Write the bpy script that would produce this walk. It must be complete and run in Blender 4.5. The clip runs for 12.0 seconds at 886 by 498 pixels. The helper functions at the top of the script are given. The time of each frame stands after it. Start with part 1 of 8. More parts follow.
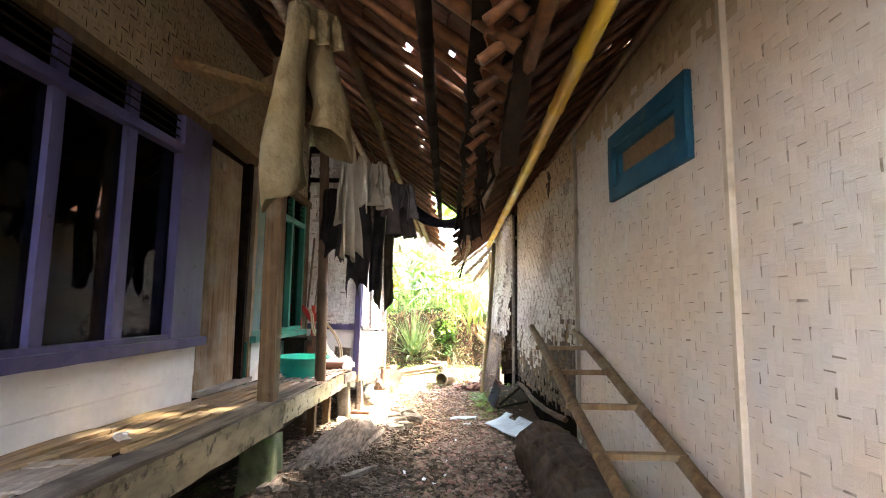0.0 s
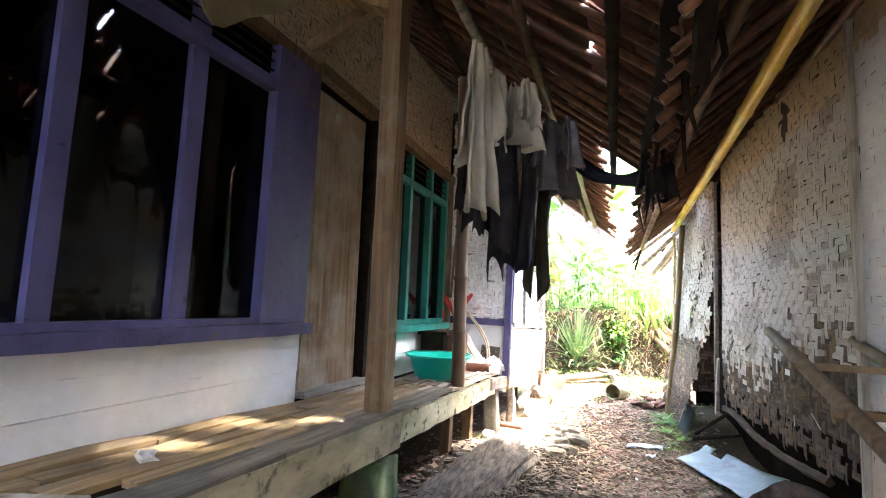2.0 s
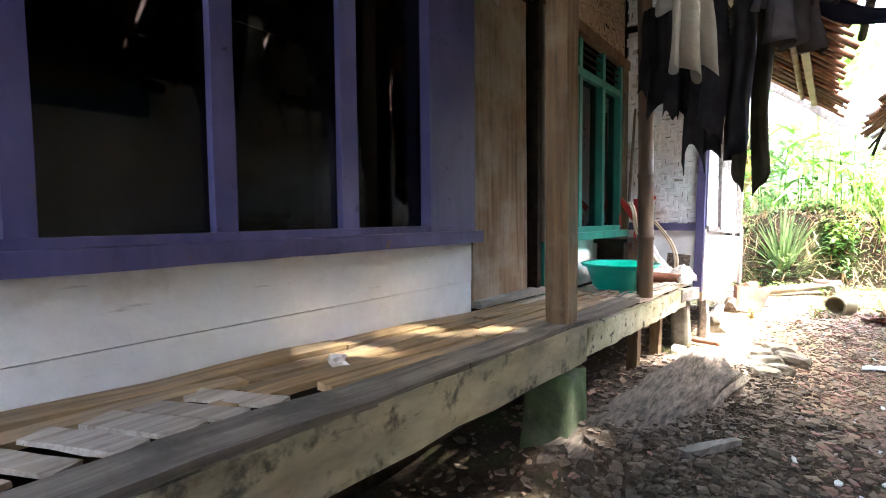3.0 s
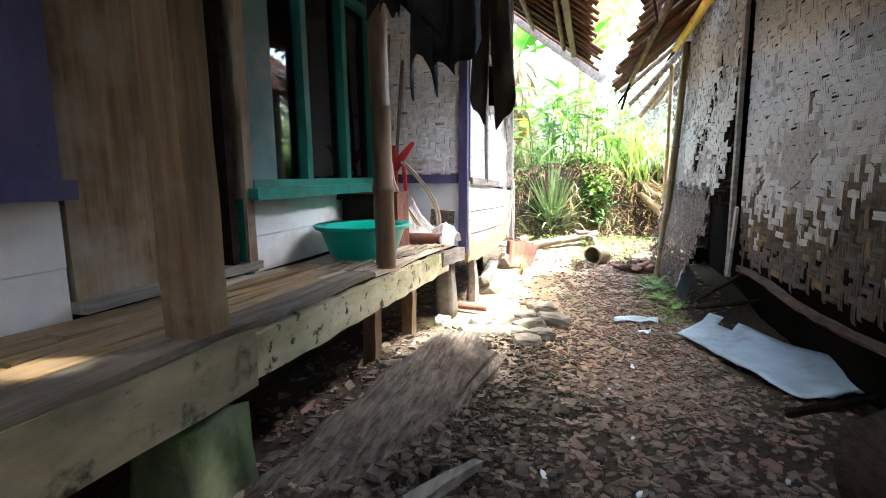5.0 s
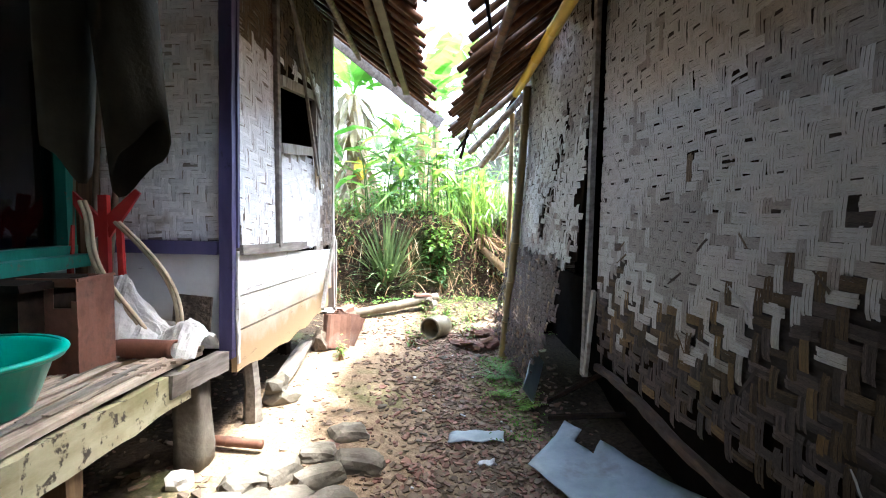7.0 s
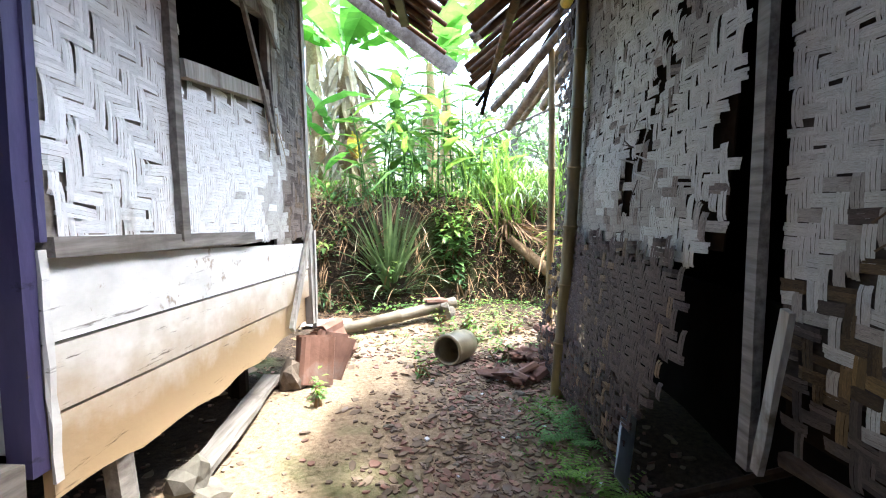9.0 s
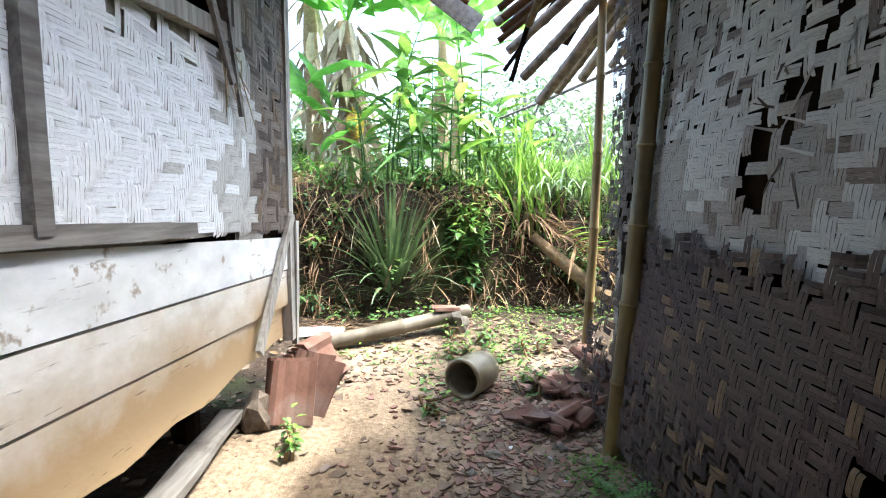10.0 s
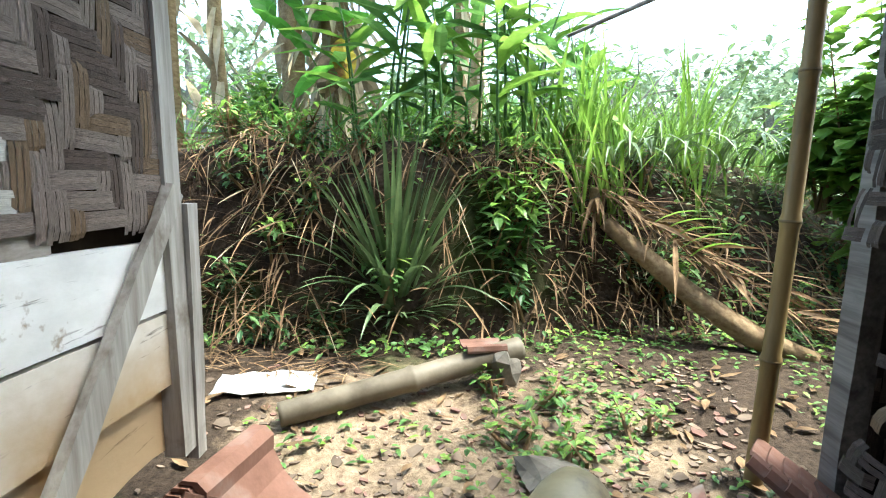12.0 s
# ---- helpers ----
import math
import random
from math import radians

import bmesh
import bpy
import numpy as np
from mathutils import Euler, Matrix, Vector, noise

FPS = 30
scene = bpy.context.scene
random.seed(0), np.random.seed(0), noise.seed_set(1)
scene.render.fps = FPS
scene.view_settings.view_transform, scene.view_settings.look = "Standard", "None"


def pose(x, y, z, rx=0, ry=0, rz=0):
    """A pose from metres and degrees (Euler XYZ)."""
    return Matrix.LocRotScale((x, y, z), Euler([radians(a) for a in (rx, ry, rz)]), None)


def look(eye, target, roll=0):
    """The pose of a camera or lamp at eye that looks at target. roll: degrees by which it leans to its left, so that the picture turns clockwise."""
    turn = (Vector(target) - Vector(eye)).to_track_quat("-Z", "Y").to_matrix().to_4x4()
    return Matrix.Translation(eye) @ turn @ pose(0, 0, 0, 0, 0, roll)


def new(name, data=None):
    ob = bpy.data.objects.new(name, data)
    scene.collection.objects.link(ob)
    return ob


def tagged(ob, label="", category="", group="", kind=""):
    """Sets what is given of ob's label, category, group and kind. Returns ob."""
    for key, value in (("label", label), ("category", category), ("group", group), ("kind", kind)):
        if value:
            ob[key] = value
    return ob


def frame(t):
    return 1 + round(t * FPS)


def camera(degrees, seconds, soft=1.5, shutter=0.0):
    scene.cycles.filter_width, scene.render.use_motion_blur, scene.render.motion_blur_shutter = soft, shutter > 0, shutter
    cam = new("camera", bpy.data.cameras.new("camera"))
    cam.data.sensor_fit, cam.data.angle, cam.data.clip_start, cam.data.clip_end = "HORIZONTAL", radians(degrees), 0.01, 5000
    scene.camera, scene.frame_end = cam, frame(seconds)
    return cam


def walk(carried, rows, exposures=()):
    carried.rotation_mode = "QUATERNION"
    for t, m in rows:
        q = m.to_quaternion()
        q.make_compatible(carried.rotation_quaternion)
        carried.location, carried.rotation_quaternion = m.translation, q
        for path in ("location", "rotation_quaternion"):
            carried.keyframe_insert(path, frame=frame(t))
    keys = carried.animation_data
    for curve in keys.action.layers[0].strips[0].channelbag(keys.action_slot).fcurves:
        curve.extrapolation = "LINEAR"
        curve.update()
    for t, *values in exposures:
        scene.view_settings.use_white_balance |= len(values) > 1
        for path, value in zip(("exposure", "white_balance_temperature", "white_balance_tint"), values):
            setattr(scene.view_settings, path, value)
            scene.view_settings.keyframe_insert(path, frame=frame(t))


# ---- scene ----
cam = camera(82.8, 12.0, 1.1)
PATH = [
    (0, (-0.03, 0.141, 1.36), (-0.061, 2.127, 1.592), 0.6),
    (0.5, (-0.063, 0.505, 1.387), (-0.093, 2.485, 1.668), 0.6),
    (1, (-0.031, 0.83, 1.359), (-0.064, 2.806, 1.668), -0.1),
    (1.5, (-0.047, 1.138, 1.321), (-0.286, 3.096, 1.654), 1.1),
    (2, (-0.113, 1.285, 1.28), (-0.77, 3.162, 1.495), 2.4),
    (2.5, (-0.244, 1.413, 1.226), (-1.335, 3.089, 1.185), 1.1),
    (2.7, (-0.282, 1.443, 1.207), (-1.481, 3.043, 1.133), 0.0),
    (4.3, (-0.352, 2.187, 1.2), (-1.403, 3.861, 0.894), -1.2),
    (4.5, (-0.321, 2.326, 1.162), (-1.187, 4.106, 0.875), -1.2),
    (5, (-0.262, 2.66, 1.122), (-0.807, 4.563, 0.836), -1.0),
    (5.5, (-0.215, 3.074, 1.199), (-0.49, 5.036, 0.925), -0.0),
    (6, (-0.135, 3.355, 1.243), (-0.165, 5.348, 1.079), 0.3),
    (6.5, (-0.085, 3.684, 1.282), (-0.075, 5.68, 1.146), 0.7),
    (6.7, (-0.079, 3.789, 1.298), (-0.068, 5.784, 1.164), 0.7),
    (8.3, (-0.144, 4.93, 1.182), (-0.13, 6.924, 1.03), -0.9),
    (8.5, (-0.134, 5.108, 1.177), (-0.133, 7.102, 1.023), -1.1),
    (9, (-0.128, 5.422, 1.166), (-0.162, 7.415, 1.004), -1.2),
    (9.5, (-0.178, 5.846, 1.135), (-0.223, 7.836, 0.942), 0.1),
    (10, (-0.221, 6.236, 1.149), (-0.268, 8.226, 0.954), 0.3),
    (10.5, (-0.242, 6.678, 1.156), (-0.338, 8.666, 0.956), 0.1),
    (11, (-0.333, 7.073, 1.122), (-0.483, 9.056, 0.912), 1.0),
    (11.5, (-0.421, 7.475, 1.147), (-0.568, 9.452, 0.881), 1.0),
    (12, (-0.425, 7.833, 1.116), (-0.481, 9.809, 0.812), 0.8),
]
# stops of the clip's own exposure along the way
EXPO = [(0.0, 5.85, 7250, 12), (0.9, 6.1, 6300, 10), (1.5, 6.05, 6300, 9), (2.6, 5.9, 6350, 8), (4.5, 5.25, 6250, 6), (5.0, 4.95, 6300, 6), (5.5, 4.82, 6300, 6), (6.5, 4.42, 6050, 6), (8.4, 3.93, 5900, 6), (10.0, 3.36, 5900, 4), (12.0, 2.86, 6000, -2)]
walk(cam, [(t, look(eye, target, roll)) for t, eye, target, roll in PATH], EXPO)

# ---- daylight: a bright hazy sky and a veiled sun from the right ----
SUN_EL, SUN_AZ = radians(67), radians(84)
world = bpy.data.worlds.new("hazy_sky")
scene.world = world
world.use_nodes = True
wt = world.node_tree
sky = wt.nodes.new("ShaderNodeTexSky")
sky.sky_type = "NISHITA"
sky.sun_disc = False
sky.sun_elevation, sky.sun_rotation = SUN_EL, SUN_AZ
sky.air_density, sky.dust_density, sky.ozone_density = 1.0, 4.0, 0.8
wt.links.new(sky.outputs[0], wt.nodes["Background"].inputs[0])
wt.nodes["Background"].inputs[1].default_value = 0.15
sun_data = bpy.data.lights.new("sun", "SUN")
sun_data.energy, sun_data.angle, sun_data.color = 1.5, radians(4.0), (1.0, 0.95, 0.88)
sun = new("sun", sun_data)
sun.matrix_world = look((math.sin(SUN_AZ) * math.cos(SUN_EL) * 20, math.cos(SUN_AZ) * math.cos(SUN_EL) * 20, math.sin(SUN_EL) * 20), (0, 0, 0))

# ---- materials ----


def lin(c):
    return (*c, 1.0)


def mk(name, c1, c2, scale=6.0, stretch=(1, 1, 1), rough=0.8, bump=0.3, bump_scale=None, c3=None, patch=1.2, edge=(0.5, 0.62),
       vary=0.0, island=False, metal=0.0, uv=False, spec=0.3, depth=0.004, translucent=0.0, split=0.0, scratch=0.0, grain=(5, 1.1, 13), tide=None):
    """Two colours in a grain, a third in larger stains, a fine relief; vary: how much each piece differs in value."""
    m = bpy.data.materials.new(name)
    m.use_nodes = True
    nt = m.node_tree
    n, l = nt.nodes, nt.links
    b = n["Principled BSDF"]
    tc = n.new("ShaderNodeTexCoord")
    mp = n.new("ShaderNodeMapping")
    mp.inputs["Scale"].default_value = stretch
    l.new(tc.outputs["UV" if uv else "Object"], mp.inputs[0])
    nz = n.new("ShaderNodeTexNoise")
    nz.inputs["Scale"].default_value = scale
    nz.inputs["Detail"].default_value = 7
    nz.inputs["Roughness"].default_value = 0.62
    l.new(mp.outputs[0], nz.inputs["Vector"])
    rp = n.new("ShaderNodeValToRGB")
    rp.color_ramp.elements[0].position, rp.color_ramp.elements[1].position = 0.33, 0.68
    rp.color_ramp.elements[0].color, rp.color_ramp.elements[1].color = lin(c1), lin(c2)
    l.new(nz.outputs["Fac"], rp.inputs[0])
    col = rp.outputs[0]
    if c3:
        n2 = n.new("ShaderNodeTexNoise")
        n2.inputs["Scale"].default_value = patch
        n2.inputs["Detail"].default_value = 5
        n2.inputs["Roughness"].default_value = 0.65
        l.new(tc.outputs["Object"], n2.inputs["Vector"])
        r2 = n.new("ShaderNodeValToRGB")
        r2.color_ramp.elements[0].position, r2.color_ramp.elements[1].position = edge
        if tide:
            # a damp stain that has crept up from below
            sz = n.new("ShaderNodeSeparateXYZ")
            l.new(tc.outputs["Object"], sz.inputs[0])
            up = n.new("ShaderNodeMapRange")
            up.clamp = False
            up.inputs[1].default_value, up.inputs[2].default_value = tide
            up.inputs[3].default_value, up.inputs[4].default_value = -0.25, 0.30
            l.new(sz.outputs[2], up.inputs[0])
            ad = n.new("ShaderNodeMath")
            l.new(up.outputs[0], ad.inputs[0])
            l.new(n2.outputs["Fac"], ad.inputs[1])
            l.new(ad.outputs[0], r2.inputs[0])
        else:
            l.new(n2.outputs["Fac"], r2.inputs[0])
        mx = n.new("ShaderNodeMix")
        mx.data_type = "RGBA"
        l.new(r2.outputs[0], mx.inputs[0])
        l.new(col, mx.inputs[6])
        mx.inputs[7].default_value = lin(c3)
        col = mx.outputs[2]
    if split:
        mp2 = n.new("ShaderNodeMapping")
        mp2.inputs["Scale"].default_value = (11, 0.22, 1)
        l.new(tc.outputs["UV"], mp2.inputs[0])
        n4 = n.new("ShaderNodeTexNoise")
        n4.inputs["Scale"].default_value = 1.3
        n4.inputs["Detail"].default_value = 4
        l.new(mp2.outputs[0], n4.inputs["Vector"])
        r4 = n.new("ShaderNodeValToRGB")
        r4.color_ramp.elements[0].position, r4.color_ramp.elements[1].position = 0.30, 0.40
        r4.color_ramp.elements[0].color, r4.color_ramp.elements[1].color = lin((1 - split,) * 3), lin((1, 1, 1))
        l.new(n4.outputs["Fac"], r4.inputs[0])
        m4 = n.new("ShaderNodeMix")
        m4.data_type, m4.blend_type = "RGBA", "MULTIPLY"
        m4.inputs[0].default_value = 1.0
        l.new(col, m4.inputs[6])
        l.new(r4.outputs[0], m4.inputs[7])
        col = m4.outputs[2]
    if scratch:
        mp5 = n.new("ShaderNodeMapping")
        mp5.inputs["Scale"].default_value = grain
        l.new(tc.outputs["Object"], mp5.inputs[0])
        n5 = n.new("ShaderNodeTexNoise")
        n5.inputs["Scale"].default_value = 2.6
        n5.inputs["Detail"].default_value = 5
        n5.inputs["Roughness"].default_value = 0.7
        l.new(mp5.outputs[0], n5.inputs["Vector"])
        r5 = n.new("ShaderNodeValToRGB")
        r5.color_ramp.elements[0].position, r5.color_ramp.elements[1].position = 0.29, 0.37
        r5.color_ramp.elements[0].color, r5.color_ramp.elements[1].color = lin((1 - scratch, 1 - scratch * 1.03, 1 - scratch * 1.06)), lin((1, 1, 1))
        l.new(n5.outputs["Fac"], r5.inputs[0])
        m5 = n.new("ShaderNodeMix")
        m5.data_type, m5.blend_type = "RGBA", "MULTIPLY"
        m5.inputs[0].default_value = 1.0
        l.new(col, m5.inputs[6])
        l.new(r5.outputs[0], m5.inputs[7])
        col = m5.outputs[2]
    if vary:
        rnd = n.new("ShaderNodeNewGeometry").outputs["Random Per Island"] if island else n.new("ShaderNodeObjectInfo").outputs["Random"]
        mr = n.new("ShaderNodeMapRange")
        mr.inputs[3].default_value, mr.inputs[4].default_value = 1 - vary, 1 + vary
        l.new(rnd, mr.inputs[0])
        hs = n.new("ShaderNodeHueSaturation")
        l.new(mr.outputs[0], hs.inputs["Value"])
        l.new(col, hs.inputs["Color"])
        col = hs.outputs[0]
    l.new(col, b.inputs["Base Color"])
    b.inputs["Roughness"].default_value = rough
    b.inputs["Metallic"].default_value = metal
    b.inputs["Specular IOR Level"].default_value = spec
    if bump:
        bp = n.new("ShaderNodeBump")
        bp.inputs["Strength"].default_value = bump
        bp.inputs["Distance"].default_value = depth
        if bump_scale:
            n3 = n.new("ShaderNodeTexNoise")
            n3.inputs["Scale"].default_value = bump_scale
            n3.inputs["Detail"].default_value = 6
            l.new(mp.outputs[0], n3.inputs["Vector"])
            l.new(n3.outputs["Fac"], bp.inputs["Height"])
        else:
            l.new(nz.outputs["Fac"], bp.inputs["Height"])
        l.new(bp.outputs[0], b.inputs["Normal"])
    if translucent:
        tr = n.new("ShaderNodeBsdfTranslucent")
        l.new(col, tr.inputs["Color"])
        ms = n.new("ShaderNodeMixShader")
        ms.inputs[0].default_value = translucent
        l.new(b.outputs[0], ms.inputs[1])
        l.new(tr.outputs[0], ms.inputs[2])
        l.new(ms.outputs[0], n["Material Output"].inputs["Surface"])
    return m


AG = (4.2, 0.22, 1)  # strips: fine across, long along
M_STRIP_WHITE = mk("limewashed_bamboo_strip", (0.70, 0.69, 0.665), (0.88, 0.875, 0.86), 3, AG, 0.75, 0.5, c3=(0.34, 0.27, 0.18), patch=2.3, edge=(0.58, 0.75), vary=0.13, island=True, uv=True, split=0.7)
M_STRIP_GREY = mk("weathered_bamboo_strip", (0.374, 0.3575, 0.319), (0.66, 0.638, 0.5885), 3, AG, 0.8, 0.6, c3=(0.16, 0.11, 0.07), patch=2.0, edge=(0.55, 0.75), vary=0.16, island=True, uv=True, split=0.8)
M_STRIP_BARE = mk("bare_brown_bamboo_strip", (0.055, 0.035, 0.02), (0.20, 0.135, 0.075), 3, AG, 0.75, 0.6, vary=0.35, island=True, uv=True, split=0.8)
M_STRIP_OCHRE = mk("ochre_bamboo_strip", (0.075, 0.044, 0.013), (0.20, 0.125, 0.045), 3, AG, 0.75, 0.5, vary=0.3, island=True, uv=True, split=0.8)
M_STRIP_DARK = mk("dark_rotten_shaded_strip", (0.034, 0.02448, 0.01904), (0.1156, 0.085, 0.068), 3, AG, 0.85, 0.7, vary=0.4, island=True, uv=True, split=0.8)
M_STRIP_MAUVE = mk("greyed_brown_bamboo_strip", (0.075, 0.056, 0.045), (0.26, 0.21, 0.175), 3, AG, 0.8, 0.7, vary=0.4, island=True, uv=True, split=0.8)
# bluish base and peach patches stand for sky light and warm bounce
M_STRIP_LIME_TINT = mk("limewash_light_tint_strip", (0.50, 0.505, 0.51), (0.63, 0.64, 0.645), 3, AG, 0.7, 0.45, c3=(0.62, 0.50, 0.39), patch=0.55, edge=(0.40, 0.66), vary=0.05, island=True, uv=True)
# darker copies of the limewashed and grey strips, for the hut's shaded side
M_STRIP_HUT_SHADED = mk("old_shaded_limewashed_strip", (0.30, 0.28, 0.245), (0.56, 0.535, 0.48), 3, AG, 0.8, 0.5, c3=(0.22, 0.16, 0.10), patch=2.1, edge=(0.58, 0.75), vary=0.10, island=True, uv=True, split=0.8)
M_STRIP_HUTDK_SHADED = mk("old_shaded_greyed_strip", (0.17, 0.15, 0.125), (0.40, 0.365, 0.315), 3, AG, 0.8, 0.5, c3=(0.15, 0.105, 0.065), patch=2.1, edge=(0.56, 0.75), vary=0.12, island=True, uv=True, split=0.8)
M_STRIP_UPPER = mk("stained_upper_bamboo_strip", (0.30, 0.225, 0.135), (0.55, 0.45, 0.31), 3, AG, 0.8, 0.5, c3=(0.10, 0.065, 0.035), patch=5, edge=(0.6, 0.72), vary=0.12, island=True, uv=True, split=0.3)
M_BATTEN = mk("cream_painted_batten", (0.46, 0.41, 0.33), (0.58, 0.53, 0.45), 5, (4, 4, 0.4), 0.7, 0.4, c3=(0.33, 0.27, 0.19), patch=3, edge=(0.55, 0.75))
M_POST = mk("brown_bamboo_post", (0.055, 0.034, 0.02), (0.17, 0.11, 0.063), 3, (3, 3, 0.6), 0.55, 0.25, c3=(0.19, 0.14, 0.09), patch=2, edge=(0.55, 0.75), spec=0.4)
M_STRIP_SHEET = mk("dark_maroon_bamboo_strip", (0.012, 0.008, 0.007), (0.095, 0.062, 0.054), 3, AG, 0.75, 0.8, vary=0.45, island=True, uv=True, split=0.85)
# rotten strip of the hut foot, darkened further to stand for shade
M_STRIP_FOOT_SHADED = mk("rotten_shaded_foot_strip", (0.018, 0.011, 0.006), (0.12, 0.075, 0.032), 3, AG, 0.8, 0.6, vary=0.4, island=True, uv=True, split=0.85)
M_UNDERLAY = mk("inner_strip_layer", (0.22, 0.19, 0.155), (0.42, 0.385, 0.335), 14, (1, 1, 3), 0.85, 0.4, c3=(0.12, 0.09, 0.06), patch=3, edge=(0.5, 0.7))
# near-black sheets behind the weaves stand for shade in gaps and inside
M_GAPSHADE = mk("gap_shade_sheet", (0.014, 0.010, 0.007), (0.055, 0.042, 0.031), 14, (1, 1, 3), 0.85, 0.4)
M_VOIDBACK = mk("unlit_void_backing", (0.01, 0.007, 0.005), (0.025, 0.0175, 0.011), 9, rough=0.95, bump=0.3, spec=0.0)
M_PLANK_WHITE = mk("peeling_white_plank", (0.598, 0.5865, 0.552), (0.805, 0.7935, 0.759), 5, (1, 0.8, 1.5), 0.75, 0.35, 30, c3=(0.36, 0.30, 0.23), patch=8, edge=(0.60, 0.66), vary=0.08, scratch=0.75)
M_PLANK_STAIN = mk("rust_stained_plank", (0.5512, 0.4982, 0.4134), (0.7844, 0.7526, 0.6996), 5, (1, 0.8, 1.5), 0.75, 0.45, 30, c3=(0.42, 0.30, 0.165), patch=2.6, edge=(0.32, 0.82), vary=0.06, scratch=0.85, tide=(0.80, 0.52))
M_PLASTER = mk("grimy_white_wall_board", (0.58, 0.59, 0.58), (0.74, 0.75, 0.74), 3, rough=0.7, bump=0.25, bump_scale=40, c3=(0.42, 0.38, 0.32), patch=1.9, edge=(0.56, 0.76), scratch=0.45, grain=(4, 0.8, 7))
M_PURPLE = mk("worn_purple_paint", (0.048, 0.042, 0.105), (0.085, 0.076, 0.165), 6, (1, 1, 0.3), 0.5, 0.35, 40, c3=(0.10, 0.075, 0.055), patch=9, edge=(0.64, 0.68), scratch=0.6, grain=(4, 2.5, 4))
M_GREEN = mk("worn_green_paint", (0.010, 0.115, 0.088), (0.024, 0.21, 0.16), 6, (1, 1, 0.3), 0.45, 0.35, 40, c3=(0.10, 0.10, 0.075), patch=9, edge=(0.63, 0.68))
M_TEALBOARD = mk("faded_teal_board", (0.05, 0.12, 0.12), (0.12, 0.22, 0.21), 4, (1, 1, 0.3), 0.6, 0.3, 30, c3=(0.20, 0.22, 0.20), patch=3, edge=(0.5, 0.7))
M_BLUE = mk("blue_paint", (0.0048, 0.063, 0.12), (0.012, 0.102, 0.174), 5, rough=0.5, bump=0.3, bump_scale=50, c3=(0.05, 0.10, 0.13), patch=8, edge=(0.6, 0.7))
M_DOOR = mk("weathered_door_wood", (0.10, 0.05, 0.02), (0.28, 0.185, 0.10), 4, (6, 6, 0.35), 0.8, 0.5, c3=(0.33, 0.30, 0.235), patch=1.3, edge=(0.42, 0.64), scratch=0.6, grain=(9, 9, 1.1))
M_WOOD = mk("old_brown_wood", (0.0744, 0.0434, 0.0217), (0.186, 0.1178, 0.0558), 4, (7, 7, 0.5), 0.75, 0.5, c3=(0.20, 0.16, 0.10), patch=2.4, edge=(0.5, 0.7), vary=0.15)
M_WOOD_Y = mk("worn_deck_plank", (0.15, 0.092, 0.044), (0.40, 0.262, 0.127), 4, (8, 0.5, 8), 0.7, 0.6, c3=(0.17, 0.135, 0.10), patch=2.6, edge=(0.46, 0.68), vary=0.22, scratch=0.7, grain=(16, 0.9, 8))
M_WOOD_GREY = mk("grey_weathered_wood", (0.108, 0.0936, 0.0792), (0.2592, 0.2376, 0.2088), 4, (8, 0.6, 8), 0.85, 0.7, c3=(0.10, 0.085, 0.07), patch=3, edge=(0.54, 0.7), vary=0.2)
M_EDGE = mk("dark_worn_edge_plank", (0.06, 0.048, 0.036), (0.19, 0.158, 0.122), 4, (8, 0.5, 8), 0.8, 0.7, c3=(0.05, 0.042, 0.033), patch=3, edge=(0.52, 0.68), scratch=0.7, grain=(16, 0.9, 8))
M_BEAM = mk("mossy_yellow_beam", (0.14, 0.12, 0.075), (0.36, 0.315, 0.20), 3.2, (1, 0.6, 1.6), 0.85, 0.9, 24, c3=(0.05, 0.045, 0.03), patch=9, edge=(0.54, 0.66), scratch=0.7, grain=(4, 1.6, 6))
M_BEAM_PALE = mk("pitted_yellow_beam", (0.22, 0.20, 0.10), (0.52, 0.48, 0.33), 3.0, (1, 0.5, 1.5), 0.85, 1.0, 26, c3=(0.06, 0.05, 0.035), patch=16, edge=(0.57, 0.63))
M_DECK_PALE = mk("bleached_deck_plank", (0.20, 0.155, 0.115), (0.47, 0.40, 0.325), 4, (8, 0.5, 8), 0.8, 0.7, c3=(0.15, 0.115, 0.085), patch=3, edge=(0.55, 0.7), vary=0.25, scratch=0.75, grain=(16, 0.9, 8))
M_BOARD_PALE = mk("pale_splintered_board", (0.2125, 0.1913, 0.1615), (0.425, 0.3995, 0.357), 4, (8, 8, 0.6), 0.85, 0.7, c3=(0.16, 0.13, 0.10), patch=4, edge=(0.56, 0.68))
M_CLOD = mk("dark_earth_clod", (0.045, 0.034, 0.025), (0.13, 0.10, 0.075), 9, rough=0.95, bump=0.6, bump_scale=40, vary=0.4, island=True, depth=0.01)
M_DARKWOOD = mk("near_black_timber", (0.005, 0.0032, 0.0024), (0.02, 0.0125, 0.0075), 5, (3, 3, 3), 0.9, 0.5, vary=0.3, spec=0.1)
M_RAFTER = mk("brown_roof_bamboo", (0.036, 0.014, 0.005), (0.115, 0.047, 0.016), 5, (4, 4, 4), 0.6, 0.35, vary=0.35)
M_RAFTER_GREY = mk("grey_roof_bamboo", (0.09, 0.07, 0.055), (0.29, 0.24, 0.19), 5, (4, 4, 4), 0.7, 0.35, vary=0.3)
M_BAMBOO = mk("yellow_bamboo_pole", (0.50, 0.30, 0.015), (0.72, 0.48, 0.04), 3, (3, 0.6, 3), 0.4, 0.15, c3=(0.30, 0.18, 0.04), patch=3, edge=(0.6, 0.75), spec=0.5)
